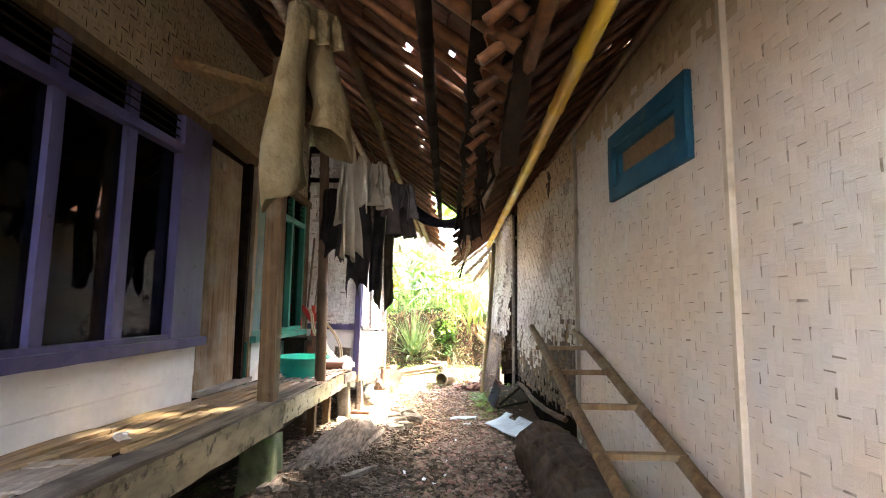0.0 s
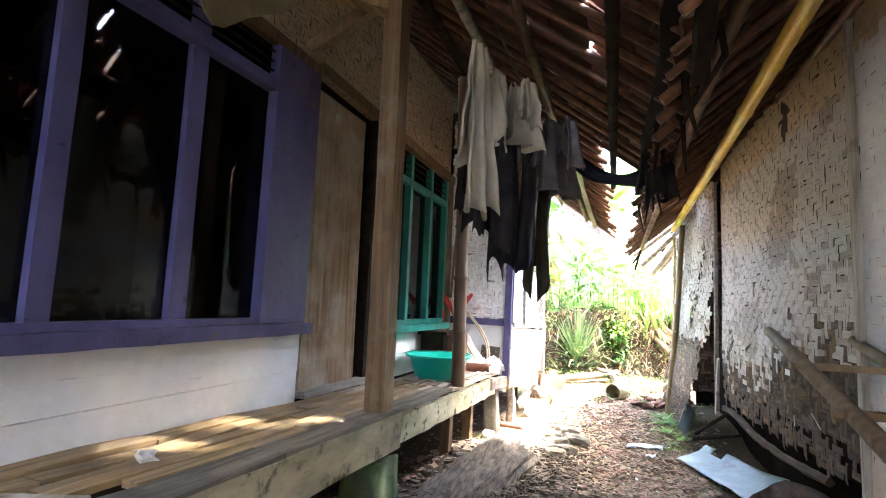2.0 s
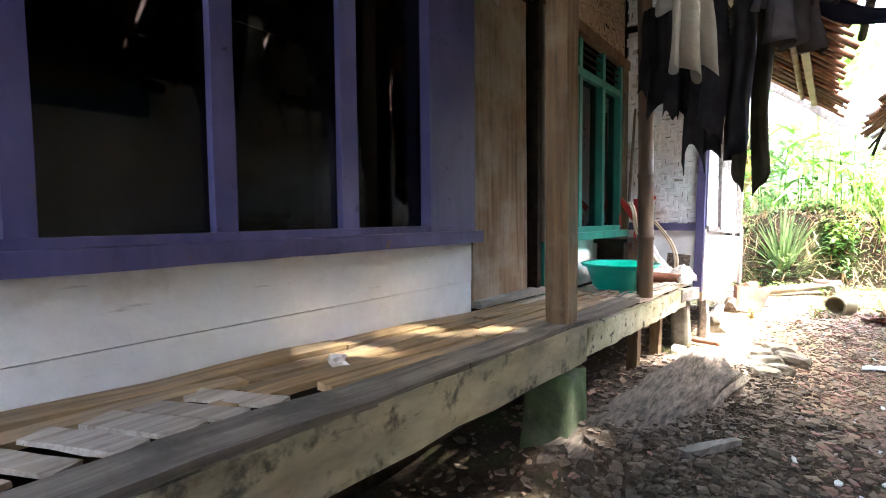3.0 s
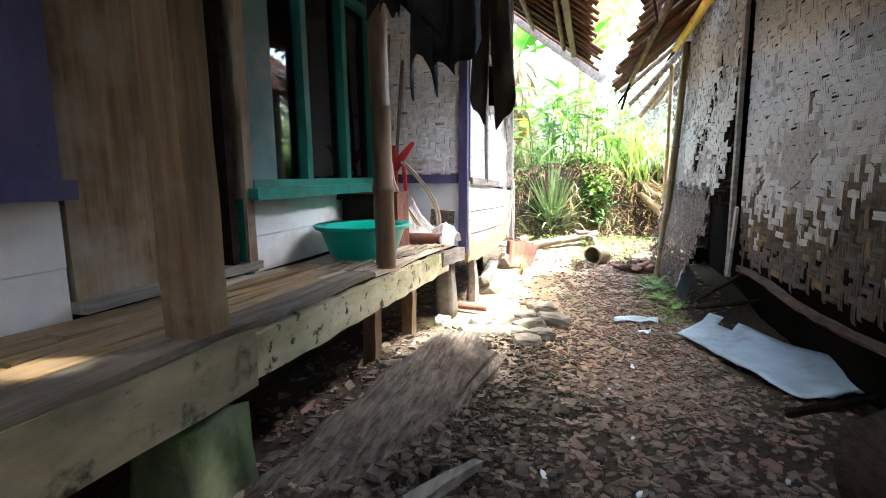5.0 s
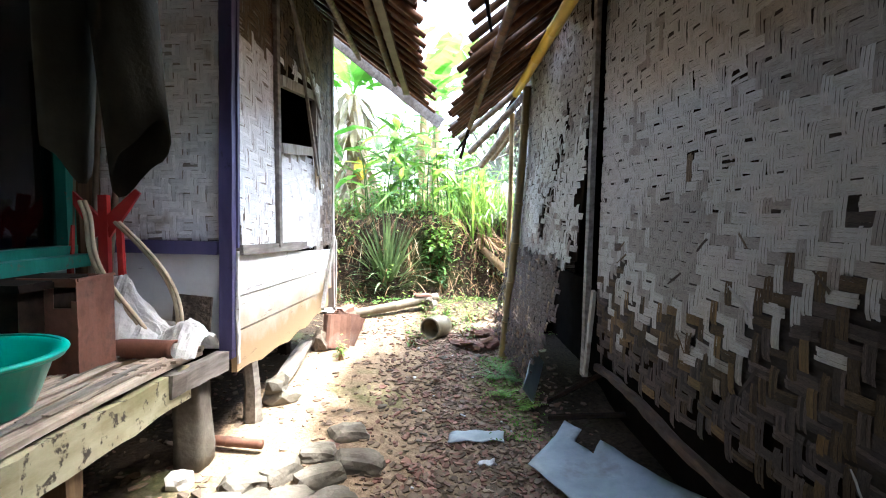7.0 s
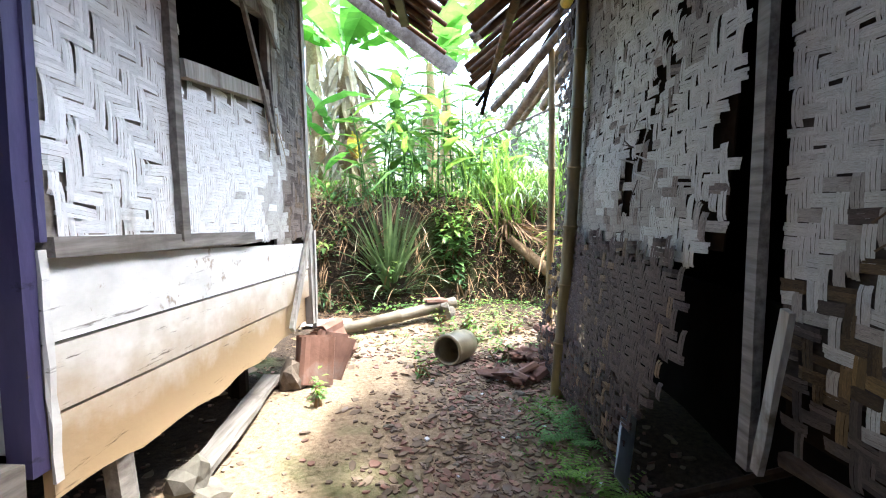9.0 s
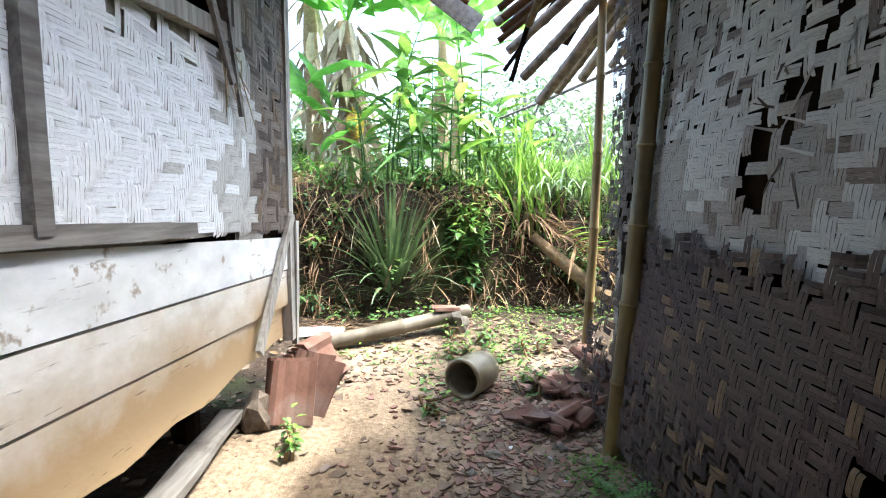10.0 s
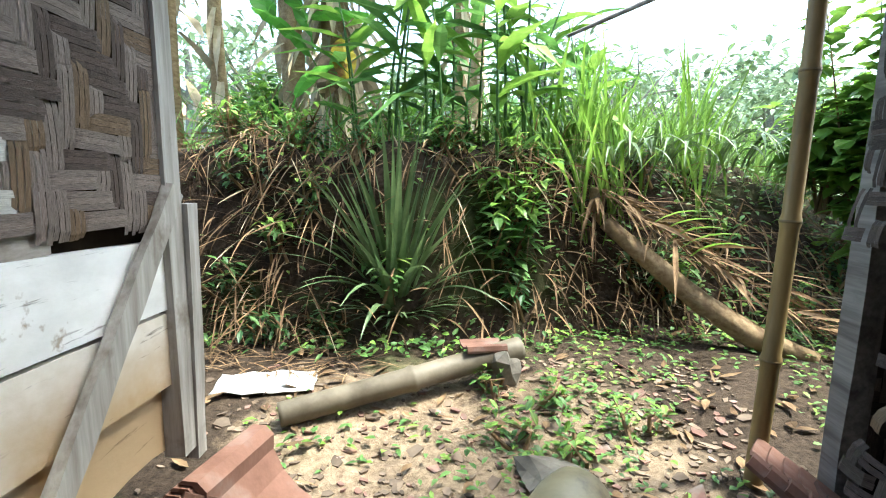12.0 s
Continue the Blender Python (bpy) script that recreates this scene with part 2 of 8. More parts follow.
M_BAMBOO_OLD = mk("old_olive_bamboo", (0.1607, 0.102, 0.03634), (0.3557, 0.2396, 0.08883), 3, (3, 3, 0.6), 0.5, 0.2, c3=(0.10, 0.075, 0.035), patch=2.5, edge=(0.55, 0.72), spec=0.4)
M_BAMBOO_GREY = mk("greyed_bamboo", (0.0864, 0.06912, 0.04536), (0.1814, 0.1512, 0.108), 3, (2, 2, 2), 0.6, 0.25, c3=(0.13, 0.10, 0.07), patch=3, edge=(0.55, 0.7))
# the old olive bamboo again, darker to stand for shade on one prop
M_BAMBOO_SHADED = mk("shaded_olive_bamboo", (0.07, 0.05, 0.016), (0.19, 0.135, 0.045), 3, (3, 3, 0.6), 0.5, 0.2, c3=(0.045, 0.033, 0.016), patch=2.5, edge=(0.5, 0.7), spec=0.4)
M_NODE = mk("bamboo_node_ring", (0.12, 0.08, 0.035), (0.24, 0.17, 0.075), 8, rough=0.6, bump=0.2)
M_TILE = mk("fired_clay_tile", (0.09614, 0.04501, 0.02956), (0.1828, 0.09528, 0.06718), 6, rough=0.85, bump=0.4, bump_scale=60, c3=(0.17, 0.13, 0.11), patch=4, edge=(0.5, 0.7), vary=0.3)
M_TILE_ROOF = mk("roof_clay_tile", (0.05, 0.0165, 0.0065), (0.115, 0.042, 0.0155), 6, rough=0.85, bump=0.4, bump_scale=60, c3=(0.085, 0.06, 0.045), patch=2.5, edge=(0.5, 0.68), vary=0.35)
M_STONE = mk("grey_field_stone", (0.0825, 0.07125, 0.05625), (0.21, 0.1875, 0.1537), 7, rough=0.9, bump=0.6, bump_scale=25, c3=(0.11, 0.10, 0.075), patch=5, edge=(0.5, 0.68), vary=0.25, depth=0.01)
M_MOSSY = mk("mossy_concrete", (0.028, 0.036, 0.018), (0.11, 0.125, 0.075), 6, rough=0.9, bump=0.6, bump_scale=22, c3=(0.06, 0.10, 0.03), patch=4, edge=(0.45, 0.65), depth=0.01)
M_WHITE_CLOTH = mk("yellowed_white_cloth", (0.135, 0.105, 0.052), (0.21, 0.172, 0.098), 6, rough=0.95, bump=1.0, bump_scale=26, depth=0.02, c3=(0.25, 0.205, 0.125), patch=5, edge=(0.5, 0.75), spec=0.1, translucent=0.25)
M_CREAM_CLOTH = mk("cream_cloth", (0.24, 0.215, 0.165), (0.35, 0.32, 0.255), 5, rough=0.95, bump=0.6, bump_scale=70, c3=(0.28, 0.25, 0.20), patch=4, edge=(0.5, 0.75), spec=0.1, translucent=0.2)
M_GREY_CLOTH = mk("mauve_grey_cloth", (0.065, 0.056, 0.056), (0.135, 0.118, 0.115), 6, rough=0.95, bump=0.25, bump_scale=140, spec=0.1)
M_BLACK_CLOTH = mk("black_cloth", (0.010, 0.009, 0.010), (0.030, 0.026, 0.026), 6, rough=0.95, bump=0.25, bump_scale=140, spec=0.1)
M_OLIVE_CLOTH = mk("dark_olive_cloth", (0.03, 0.028, 0.018), (0.075, 0.066, 0.045), 6, rough=0.95, bump=0.25, bump_scale=140, spec=0.1)
M_NAVY_CLOTH = mk("navy_cloth", (0.014, 0.015, 0.028), (0.035, 0.036, 0.055), 6, rough=0.95, bump=0.25, bump_scale=140, spec=0.1)
M_BASIN = mk("green_plastic", (0, 0.32, 0.235), (0.006, 0.40, 0.30), 3, rough=0.3, bump=0.04, spec=0.5)
M_RED = mk("red_painted_tool", (0.34, 0.012, 0.010), (0.50, 0.03, 0.022), 5, rough=0.45, bump=0.1, spec=0.5)
M_RUST = mk("rusty_tin", (0.10, 0.042, 0.026), (0.22, 0.10, 0.065), 6, rough=0.7, bump=0.3, bump_scale=50, c3=(0.07, 0.035, 0.025), patch=6, edge=(0.5, 0.65))
M_ROPE = mk("cream_hose", (0.40, 0.32, 0.20), (0.58, 0.49, 0.34), 8, rough=0.6, bump=0.1)
M_PLASTIC = mk("crumpled_white_plastic", (0.62, 0.62, 0.61), (0.80, 0.80, 0.79), 8, rough=0.35, bump=0.6, bump_scale=26, spec=0.5, depth=0.015, translucent=0.3)
M_SHEET = mk("grey_blue_sheet", (0.23, 0.275, 0.315), (0.39, 0.44, 0.48), 4, rough=0.55, bump=0.3, bump_scale=18, c3=(0.22, 0.23, 0.24), patch=3, edge=(0.58, 0.7))
M_PAPER = mk("dirty_paper", (0.50, 0.48, 0.44), (0.66, 0.65, 0.62), 8, rough=0.8, bump=0.3, bump_scale=20)
M_MESHVENT = mk("brown_window_board", (0.16, 0.095, 0.05), (0.25, 0.16, 0.085), 40, rough=0.8, bump=0.3)
M_LOG = mk("dark_fibrous_palm_log", (0.0245, 0.0147, 0.0091), (0.091, 0.0546, 0.0315), 6, (4, 0.8, 4), 0.9, 0.9, c3=(0.055, 0.04, 0.03), patch=5, edge=(0.5, 0.65), depth=0.02)
M_ROT = mk("rotten_grey_timber", (0.022, 0.016, 0.012), (0.17, 0.135, 0.105), 7, (7, 1.0, 7), 0.9, 1.0, c3=(0.045, 0.036, 0.029), patch=6, edge=(0.5, 0.64), depth=0.02)
M_JAR = mk("olive_glazed_jar", (0.17, 0.14, 0.075), (0.30, 0.26, 0.16), 5, rough=0.45, bump=0.15, c3=(0.12, 0.09, 0.05), patch=7, edge=(0.55, 0.7), spec=0.5)
M_TRUNK_DRY = mk("dry_banana_trunk", (0.176, 0.108, 0.052), (0.352, 0.256, 0.144), 5, (8, 1, 8), 0.85, 0.6, c3=(0.30, 0.20, 0.10), patch=3, edge=(0.5, 0.7))
M_DRYLEAF = mk("dry_brown_leaf", (0.1125, 0.06375, 0.03), (0.27, 0.18, 0.0975), 7, rough=0.9, bump=0.4, vary=0.45, island=True, translucent=0.15)
M_DRYPALE = mk("pale_dry_leaf", (0.2799, 0.2153, 0.1346), (0.5059, 0.4091, 0.2799), 7, rough=0.9, bump=0.4, vary=0.35, island=True, translucent=0.15)
M_LEAF = mk("green_leaf", (0.065, 0.15, 0.035), (0.15, 0.28, 0.07), 9, rough=0.45, bump=0.15, vary=0.4, island=True, spec=0.4, translucent=0.35)
M_LEAF_LT = mk("light_green_leaf", (0.132, 0.25, 0.0325), (0.264, 0.4, 0.078), 9, rough=0.45, bump=0.15, vary=0.35, island=True, spec=0.4, translucent=0.4)
M_LEAF_DK = mk("dark_green_leaf", (0.02, 0.065, 0.016), (0.055, 0.135, 0.03), 9, rough=0.4, bump=0.15, vary=0.4, island=True, spec=0.5, translucent=0.25)
M_BANANA = mk("banana_leaf", (0.0875, 0.25, 0.03125), (0.175, 0.4, 0.0625), 3, (1, 1, 1), 0.4, 0.2, vary=0.25, island=True, spec=0.45, translucent=0.55)
M_YLEAF = mk("yellow_banana_leaf", (0.42, 0.30, 0.02), (0.58, 0.46, 0.04), 4, rough=0.6, bump=0.2, c3=(0.26, 0.12, 0.04), patch=4, edge=(0.5, 0.6), translucent=0.3)
M_PANDAN = mk("grey_green_blade", (0.06, 0.105, 0.04), (0.17, 0.24, 0.10), 5, rough=0.5, bump=0.15, vary=0.35, island=True, spec=0.4, translucent=0.2)
M_GRASS = mk("tall_grass_blade", (0.11, 0.2, 0.039), (0.242, 0.36, 0.0975), 5, rough=0.55, bump=0.1, vary=0.45, island=True, spec=0.3, translucent=0.35)
# leaf greens paled and greyed in colour to stand for distance haze
M_HAZEGREEN = mk("hazed_far_foliage", (0.16, 0.22, 0.13), (0.26, 0.33, 0.20), 3, rough=0.9, bump=0.0, vary=0.4, island=True, translucent=0.2)
M_MOSS = mk("bright_moss", (0.05, 0.115, 0.012), (0.12, 0.22, 0.03), 12, rough=0.9, bump=0.4, vary=0.4, island=True, translucent=0.2)
M_CHIP = mk("chip_and_shard", (0.1054, 0.0725, 0.0494), (0.2232, 0.1682, 0.1196), 8, rough=0.9, bump=0.3, vary=0.4, island=True)
M_SHARD = mk("clay_shard", (0.144, 0.072, 0.052), (0.272, 0.16, 0.124), 8, rough=0.9, bump=0.3, c3=(0.22, 0.18, 0.15), patch=6, edge=(0.5, 0.65), vary=0.35, island=True)
M_SCRAP = mk("white_plastic_scrap", (0.55, 0.56, 0.57), (0.72, 0.74, 0.76), 8, rough=0.5, bump=0.2, vary=0.3, island=True)
M_WIRE = mk("dark_wire", (0.02, 0.018, 0.016), (0.05, 0.045, 0.04), 8, rough=0.6, bump=0)
M_FARWALL = mk("far_house_wall", (0.55, 0.52, 0.47), (0.66, 0.63, 0.58), 3, rough=0.9, bump=0)
M_FARROOF = mk("far_house_roof", (0.40, 0.20, 0.11), (0.52, 0.29, 0.17), 4, rough=0.9, bump=0)
# near-black colour stands for the lack of light indoors
M_UNLIT = mk("unlit_room_wall", (0.006, 0.00504, 0.00432), (0.0108, 0.009, 0.00744), 3, rough=0.95, bump=0, spec=0.0)
M_CURTAIN = mk("dim_curtain", (0.20, 0.14, 0.16), (0.34, 0.26, 0.28), 5, rough=0.95, bump=0.2)


def ground_material():
    m = bpy.data.materials.new("trodden_earth")
    m.use_nodes = True
    nt = m.node_tree
    n, l = nt.nodes, nt.links
    b = n["Principled BSDF"]
    tc = n.new("ShaderNodeTexCoord")

    def nz(scale, detail=8):
        k = n.new("ShaderNodeTexNoise")
        k.inputs["Scale"].default_value = scale
        k.inputs["Detail"].default_value = detail
        k.inputs["Roughness"].default_value = 0.68
        l.new(tc.outputs["Object"], k.inputs["Vector"])
        return k

    def ramp(src, a, c, pa, pc):
        k = n.new("ShaderNodeValToRGB")
        k.color_ramp.elements[0].position, k.color_ramp.elements[1].position = pa, pc
        k.color_ramp.elements[0].color, k.color_ramp.elements[1].color = lin(a), lin(c)
        l.new(src, k.inputs[0])
        return k

    def mix(f, a, c):
        k = n.new("ShaderNodeMix")
        k.data_type = "RGBA"
        l.new(f, k.inputs[0])
        l.new(a, k.inputs[6])
        l.new(c, k.inputs[7])
        return k.outputs[2]

    fine, mid, big = nz(34), nz(7), nz(0.9, 4)
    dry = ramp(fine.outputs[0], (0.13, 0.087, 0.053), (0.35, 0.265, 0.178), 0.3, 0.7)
    damp_shaded = ramp(fine.outputs[0], (0.016, 0.011, 0.008), (0.085, 0.06, 0.04), 0.3, 0.72)
    # trodden, dry path in the middle stretch; damp earth elsewhere, darkened to stand for shade
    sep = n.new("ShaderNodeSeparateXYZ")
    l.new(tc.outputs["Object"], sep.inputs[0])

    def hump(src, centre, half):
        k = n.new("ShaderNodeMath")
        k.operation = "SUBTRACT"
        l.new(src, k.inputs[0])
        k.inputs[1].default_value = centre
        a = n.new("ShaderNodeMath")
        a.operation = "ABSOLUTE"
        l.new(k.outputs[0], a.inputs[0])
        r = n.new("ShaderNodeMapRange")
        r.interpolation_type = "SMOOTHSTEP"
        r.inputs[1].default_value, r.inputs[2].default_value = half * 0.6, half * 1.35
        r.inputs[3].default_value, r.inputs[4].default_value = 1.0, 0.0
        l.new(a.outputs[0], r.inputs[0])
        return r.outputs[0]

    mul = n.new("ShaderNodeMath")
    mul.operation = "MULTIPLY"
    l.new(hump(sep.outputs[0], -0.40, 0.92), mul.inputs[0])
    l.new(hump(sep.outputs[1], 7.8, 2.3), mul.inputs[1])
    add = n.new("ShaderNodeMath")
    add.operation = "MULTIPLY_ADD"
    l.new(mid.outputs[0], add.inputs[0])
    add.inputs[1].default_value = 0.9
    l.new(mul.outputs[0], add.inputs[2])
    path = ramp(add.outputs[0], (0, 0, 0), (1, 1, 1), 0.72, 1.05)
    soil = mix(path.outputs[0], damp_shaded.outputs[0], dry.outputs[0])
    green = ramp(mid.outputs[0], (0.045, 0.075, 0.018), (0.10, 0.14, 0.04), 0.3, 0.7)
    # grass beyond the bank and thin moss in patches
    far = n.new("ShaderNodeMapRange")
    far.inputs[1].default_value, far.inputs[2].default_value = 11.8, 13.0
    l.new(sep.outputs[1], far.inputs[0])
    moss = ramp(big.outputs[0], (0, 0, 0), (0.6, 0.6, 0.6), 0.56, 0.7)
    mxx = n.new("ShaderNodeMath")
    mxx.operation = "MAXIMUM"
    l.new(moss.outputs[0], mxx.inputs[0])
    l.new(far.outputs[0], mxx.inputs[1])
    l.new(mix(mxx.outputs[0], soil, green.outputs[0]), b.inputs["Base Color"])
    b.inputs["Roughness"].default_value = 0.95
    b.inputs["Specular IOR Level"].default_value = 0.15
    bp = n.new("ShaderNodeBump")
    bp.inputs["Strength"].default_value = 0.8
    bp.inputs["Distance"].default_value = 0.02
    l.new(fine.outputs[0], bp.inputs["Height"])
    l.new(bp.outputs[0], b.inputs["Normal"])
    return m


M_GROUND = ground_material()


def glass_material():
    m = bpy.data.materials.new("window_glass")
    m.use_nodes = True
    nt = m.node_tree
    n, l = nt.nodes, nt.links
    gl = n.new("ShaderNodeBsdfGlossy")
    gl.inputs["Roughness"].default_value = 0.02
    tr = n.new("ShaderNodeBsdfTransparent")
    tr.inputs["Color"].default_value = (0.50, 0.52, 0.52, 1)
    fr = n.new("ShaderNodeFresnel")
    fr.inputs[0].default_value = 1.5
    ms = n.new("ShaderNodeMixShader")
    l.new(fr.outputs[0], ms.inputs[0])
    l.new(tr.outputs[0], ms.inputs[1])
    l.new(gl.outputs[0], ms.inputs[2])
    l.new(ms.outputs[0], n["Material Output"].inputs["Surface"])
    return m


M_GLASS = glass_material()

# ---- building helpers ----


def finish(bm, name, material, smooth=False):
    me = bpy.data.meshes.new(name)
    bmesh.ops.recalc_face_normals(bm, faces=bm.faces)
    bm.to_mesh(me)
    bm.free()
    me.materials.append(material)
    if smooth:
        me.shade_smooth()
    return me


def part(name, bm, material, parent=None, label="", smooth=False):
    ob = new(name, finish(bm, name, material, smooth))
    if parent:
        ob.parent = parent
    if label:
        ob["label"] = label
    return ob


def pieces(name, verts, faces, material, parent=None, label="", smooth=False, kind=""):
    """One mesh from lists of points and faces; material: one or a list with face indices in the fourth slot of faces."""
    me = bpy.data.meshes.new(name)
    me.from_pydata(verts, [], faces)
    me.update()
    me.materials.append(material)
    if smooth:
        me.shade_smooth()
    ob = new(name, me)
    if parent:
        ob.parent = parent
    return tagged(ob, label, "", "", kind)


def thing(name, label, category, at=(0, 0, 0), group="", kind=""):
    ob = new(name)
    ob.empty_display_size = 0.1
    ob.location = at
    return tagged(ob, label, category, group, kind)


def under(ob, parent):
    """Hang a part that was built in world places under its thing."""
    ob.parent = parent
    ob.matrix_parent_inverse = Matrix.Translation(-Vector(parent.location))
    return ob


def box(bm, x0, x1, y0, y1, z0, z1, wear=0.0, m=None, cuts=0):
    r = bmesh.ops.create_cube(bm, size=1.0)
    vs = r["verts"]
    for v in vs:
        v.co = Vector((x0 + (v.co.x + 0.5) * (x1 - x0), y0 + (v.co.y + 0.5) * (y1 - y0), z0 + (v.co.z + 0.5) * (z1 - z0)))
        if wear:
            v.co += Vector([random.uniform(-wear, wear) for _ in range(3)])
        if m:
            v.co = m @ v.co
    return vs


def bar(bm, a, b, wide, thick, up=(0, 0, 1), steps=1, wear=0.0, taper=1.0):
    """A board or batten from a to b; wide across, thick along up; edges wander by wear."""
    a, b = Vector(a), Vector(b)
    d = (b - a).normalized()
    side = d.cross(Vector(up)).normalized()
    top = side.cross(d).normalized()
    rings = []
    for i in range(steps + 1):
        f = i / steps
        c = a.lerp(b, f)
        k = 1 + (taper - 1) * f
        ring = []
        for s, t in ((-1, -1), (1, -1), (1, 1), (-1, 1)):
            p = c + side * (s * wide / 2 * k) + top * (t * thick / 2)
            if wear:
                p += side * random.uniform(-wear, wear) + top * random.uniform(-wear, wear) * 0.5
            ring.append(bm.verts.new(p))
        rings.append(ring)
    for r0, r1 in zip(rings, rings[1:]):
        for i in range(4):
            bm.faces.new((r0[i], r0[(i + 1) % 4], r1[(i + 1) % 4], r1[i]))
    bm.faces.new(rings[0][::-1])
    bm.faces.new(rings[-1])
    return rings


def tube(bm, pts, radii, seg=8, wobble=0.0, caps=True):
    pts = [Vector(p) for p in pts]
    if not isinstance(radii, (list, tuple)):
        radii = [radii] * len(pts)
    rings = []
    ref = None
    for i, p in enumerate(pts):
        d = (pts[min(i + 1, len(pts) - 1)] - pts[max(i - 1, 0)]).normalized()
        if ref is None:
            ref = d.orthogonal().normalized()
        ref = (ref - d * ref.dot(d)).normalized()
        o = d.cross(ref)
        ring = []
        for k in range(seg):
            a = 2 * math.pi * k / seg
            r = radii[i] * (1 + random.uniform(-wobble, wobble))
            ring.append(bm.verts.new(p + (ref * math.cos(a) + o * math.sin(a)) * r))
        rings.append(ring)
    for r0, r1 in zip(rings, rings[1:]):
        for k in range(seg):
            bm.faces.new((r0[k], r0[(k + 1) % seg], r1[(k + 1) % seg], r1[k]))
    if caps:
        bm.faces.new(rings[0][::-1])
        bm.faces.new(rings[-1])
    return rings


def bamboo(bm, a, b, r0, r1, step=0.35, seg=10, bend=0.0, side=(1, 0, 0)):
    """A culm with swollen joints; open, dark ends come from the caps set back."""
    a, b = Vector(a), Vector(b)
    length = (b - a).length
    n = max(2, int(length / step))
    pts, rad = [], []
    for i in range(n + 1):
        f = i / n
        c = a.lerp(b, f) + Vector(side) * bend * math.sin(math.pi * f)
        r = r0 + (r1 - r0) * f
        e = min(0.012 / length * 1.0, 0.2 / n)
        for df, k in ((-2 * e, 1.0), (-0.6 * e, 1.13), (0.6 * e, 1.13), (2 * e, 0.98)):
            g = f + df
            if 0 <= g <= 1:
                pts.append(a.lerp(b, g) + Vector(side) * bend * math.sin(math.pi * g))
                rad.append(r * k if 0 < i < n else r)
    tube(bm, pts, rad, seg)


def lathe(bm, profile, seg=28, m=None):
    rings = []
    for r, z in profile:
        ring = []
        for k in range(seg):
            a = 2 * math.pi * k / seg
            p = Vector((r * math.cos(a), r * math.sin(a), z))
            ring.append(bm.verts.new(m @ p if m else p))
        rings.append(ring)
    for q0, q1 in zip(rings, rings[1:]):
        for k in range(seg):
            bm.faces.new((q0[k], q0[(k + 1) % seg], q1[(k + 1) % seg], q1[k]))
    return rings


def rock(bm, c, size, rough=0.18, sub=2, seed=0):
    r = bmesh.ops.create_icosphere(bm, subdivisions=sub, radius=1.0)
    off = Vector((seed * 3.1, seed * 1.7, seed * 0.9))
    for v in r["verts"]:
        d = 1 + rough * 2.2 * noise.noise(v.co * 1.3 + off) + rough * noise.noise(v.co * 3.1 + off)
        v.co = Vector(c) + Vector((v.co.x * size[0], v.co.y * size[1], v.co.z * size[2])) * d
    return r["verts"]

# ---- the ground: one sheet to the horizon, with the earth bank beyond the yard ----


def smooth(a, b, x):
    t = min(1, max(0, (x - a) / (b - a)))
    return t * t * (3 - 2 * t)


def bank_foot(x):
    return 10.75 + 0.13 * x + 0.12 * math.sin(x * 2.1)


def ground_z(x, y):
    z = 0.03 * noise.noise(Vector((x * 1.7, y * 1.7, 0))) + 0.012 * noise.noise(Vector((x * 6, y * 6, 3)))
    z += 0.12 * smooth(9.3, 10.4, y)
    # rubble heaped along the foot of the veranda
    z += 0.20 * math.exp(-(((x + 1.15) / 0.38) ** 2)) * smooth(3.0, 3.8, y) * (1 - smooth(5.2, 6.1, y))
    # trodden lower along the hut
    z -= 0.11 * smooth(-0.55, -0.1, x) * smooth(4.9, 5.9, y) * (1 - smooth(7.1, 8.3, y))
    f = bank_foot(x)
    steep = 0.55 + 0.9 * smooth(0.6, 2.6, x)
    top = 1.12 - 0.25 * smooth(0.8, 2.8, x)
    k = smooth(f, f + steep, y)
    z += top * k + k * 0.16 * noise.noise(Vector((x * 2.3, y * 2.3, 8)))
    z += 0.022 * max(0, min(60, y - 12))
    return z


def spaced(a, b, step):
    n = max(1, round((b - a) / step))
    return [a + (b - a) * i / n for i in range(n)]


gx = [-900, -300, -100, -40, -20, -10, -6] + spaced(-4, -1.9, 0.3) + spaced(-1.9, 1.6, 0.06) + spaced(1.6, 4, 0.2) + [4, 6, 10, 20, 40, 100, 300, 900]
gy = [-900, -200, -60, -20, -8, -4] + spaced(-2, 1.5, 0.3) + spaced(1.5, 12.3, 0.06) + spaced(12.3, 16, 0.4) + [16, 19, 24, 32, 45, 70, 120, 300, 900]
gv = [(x, y, ground_z(x, y)) for y in gy for x in gx]
nx = len(gx)
gf = [(j * nx + i, j * nx + i + 1, (j + 1) * nx + i + 1, (j + 1) * nx + i) for j in range(len(gy) - 1) for i in range(nx - 1)]
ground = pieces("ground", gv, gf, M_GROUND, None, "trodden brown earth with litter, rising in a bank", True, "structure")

# ---- woven bamboo: strips laid in a twill, each visible float a piece of its own ----


def float_shape(length, wide, lift=0.0035, tuck=0.002):
    """A strip's visible float: bowed, with its ends tucked under; eight points, three faces across its length."""
    v, uv = [], []
    for f, d in ((0, -tuck * 2), (0.17, lift * 0.6), (0.5, lift), (0.83, lift * 0.6), (1, -tuck * 2)):
        for s in (-0.5, 0.5):
            v.append((s * wide, (f - 0.5) * length, d))
            uv.append((s, f * length / wide))
    f4 = [(i * 2, i * 2 + 1, i * 2 + 3, i * 2 + 2) for i in range(4)]
    return v, uv, f4


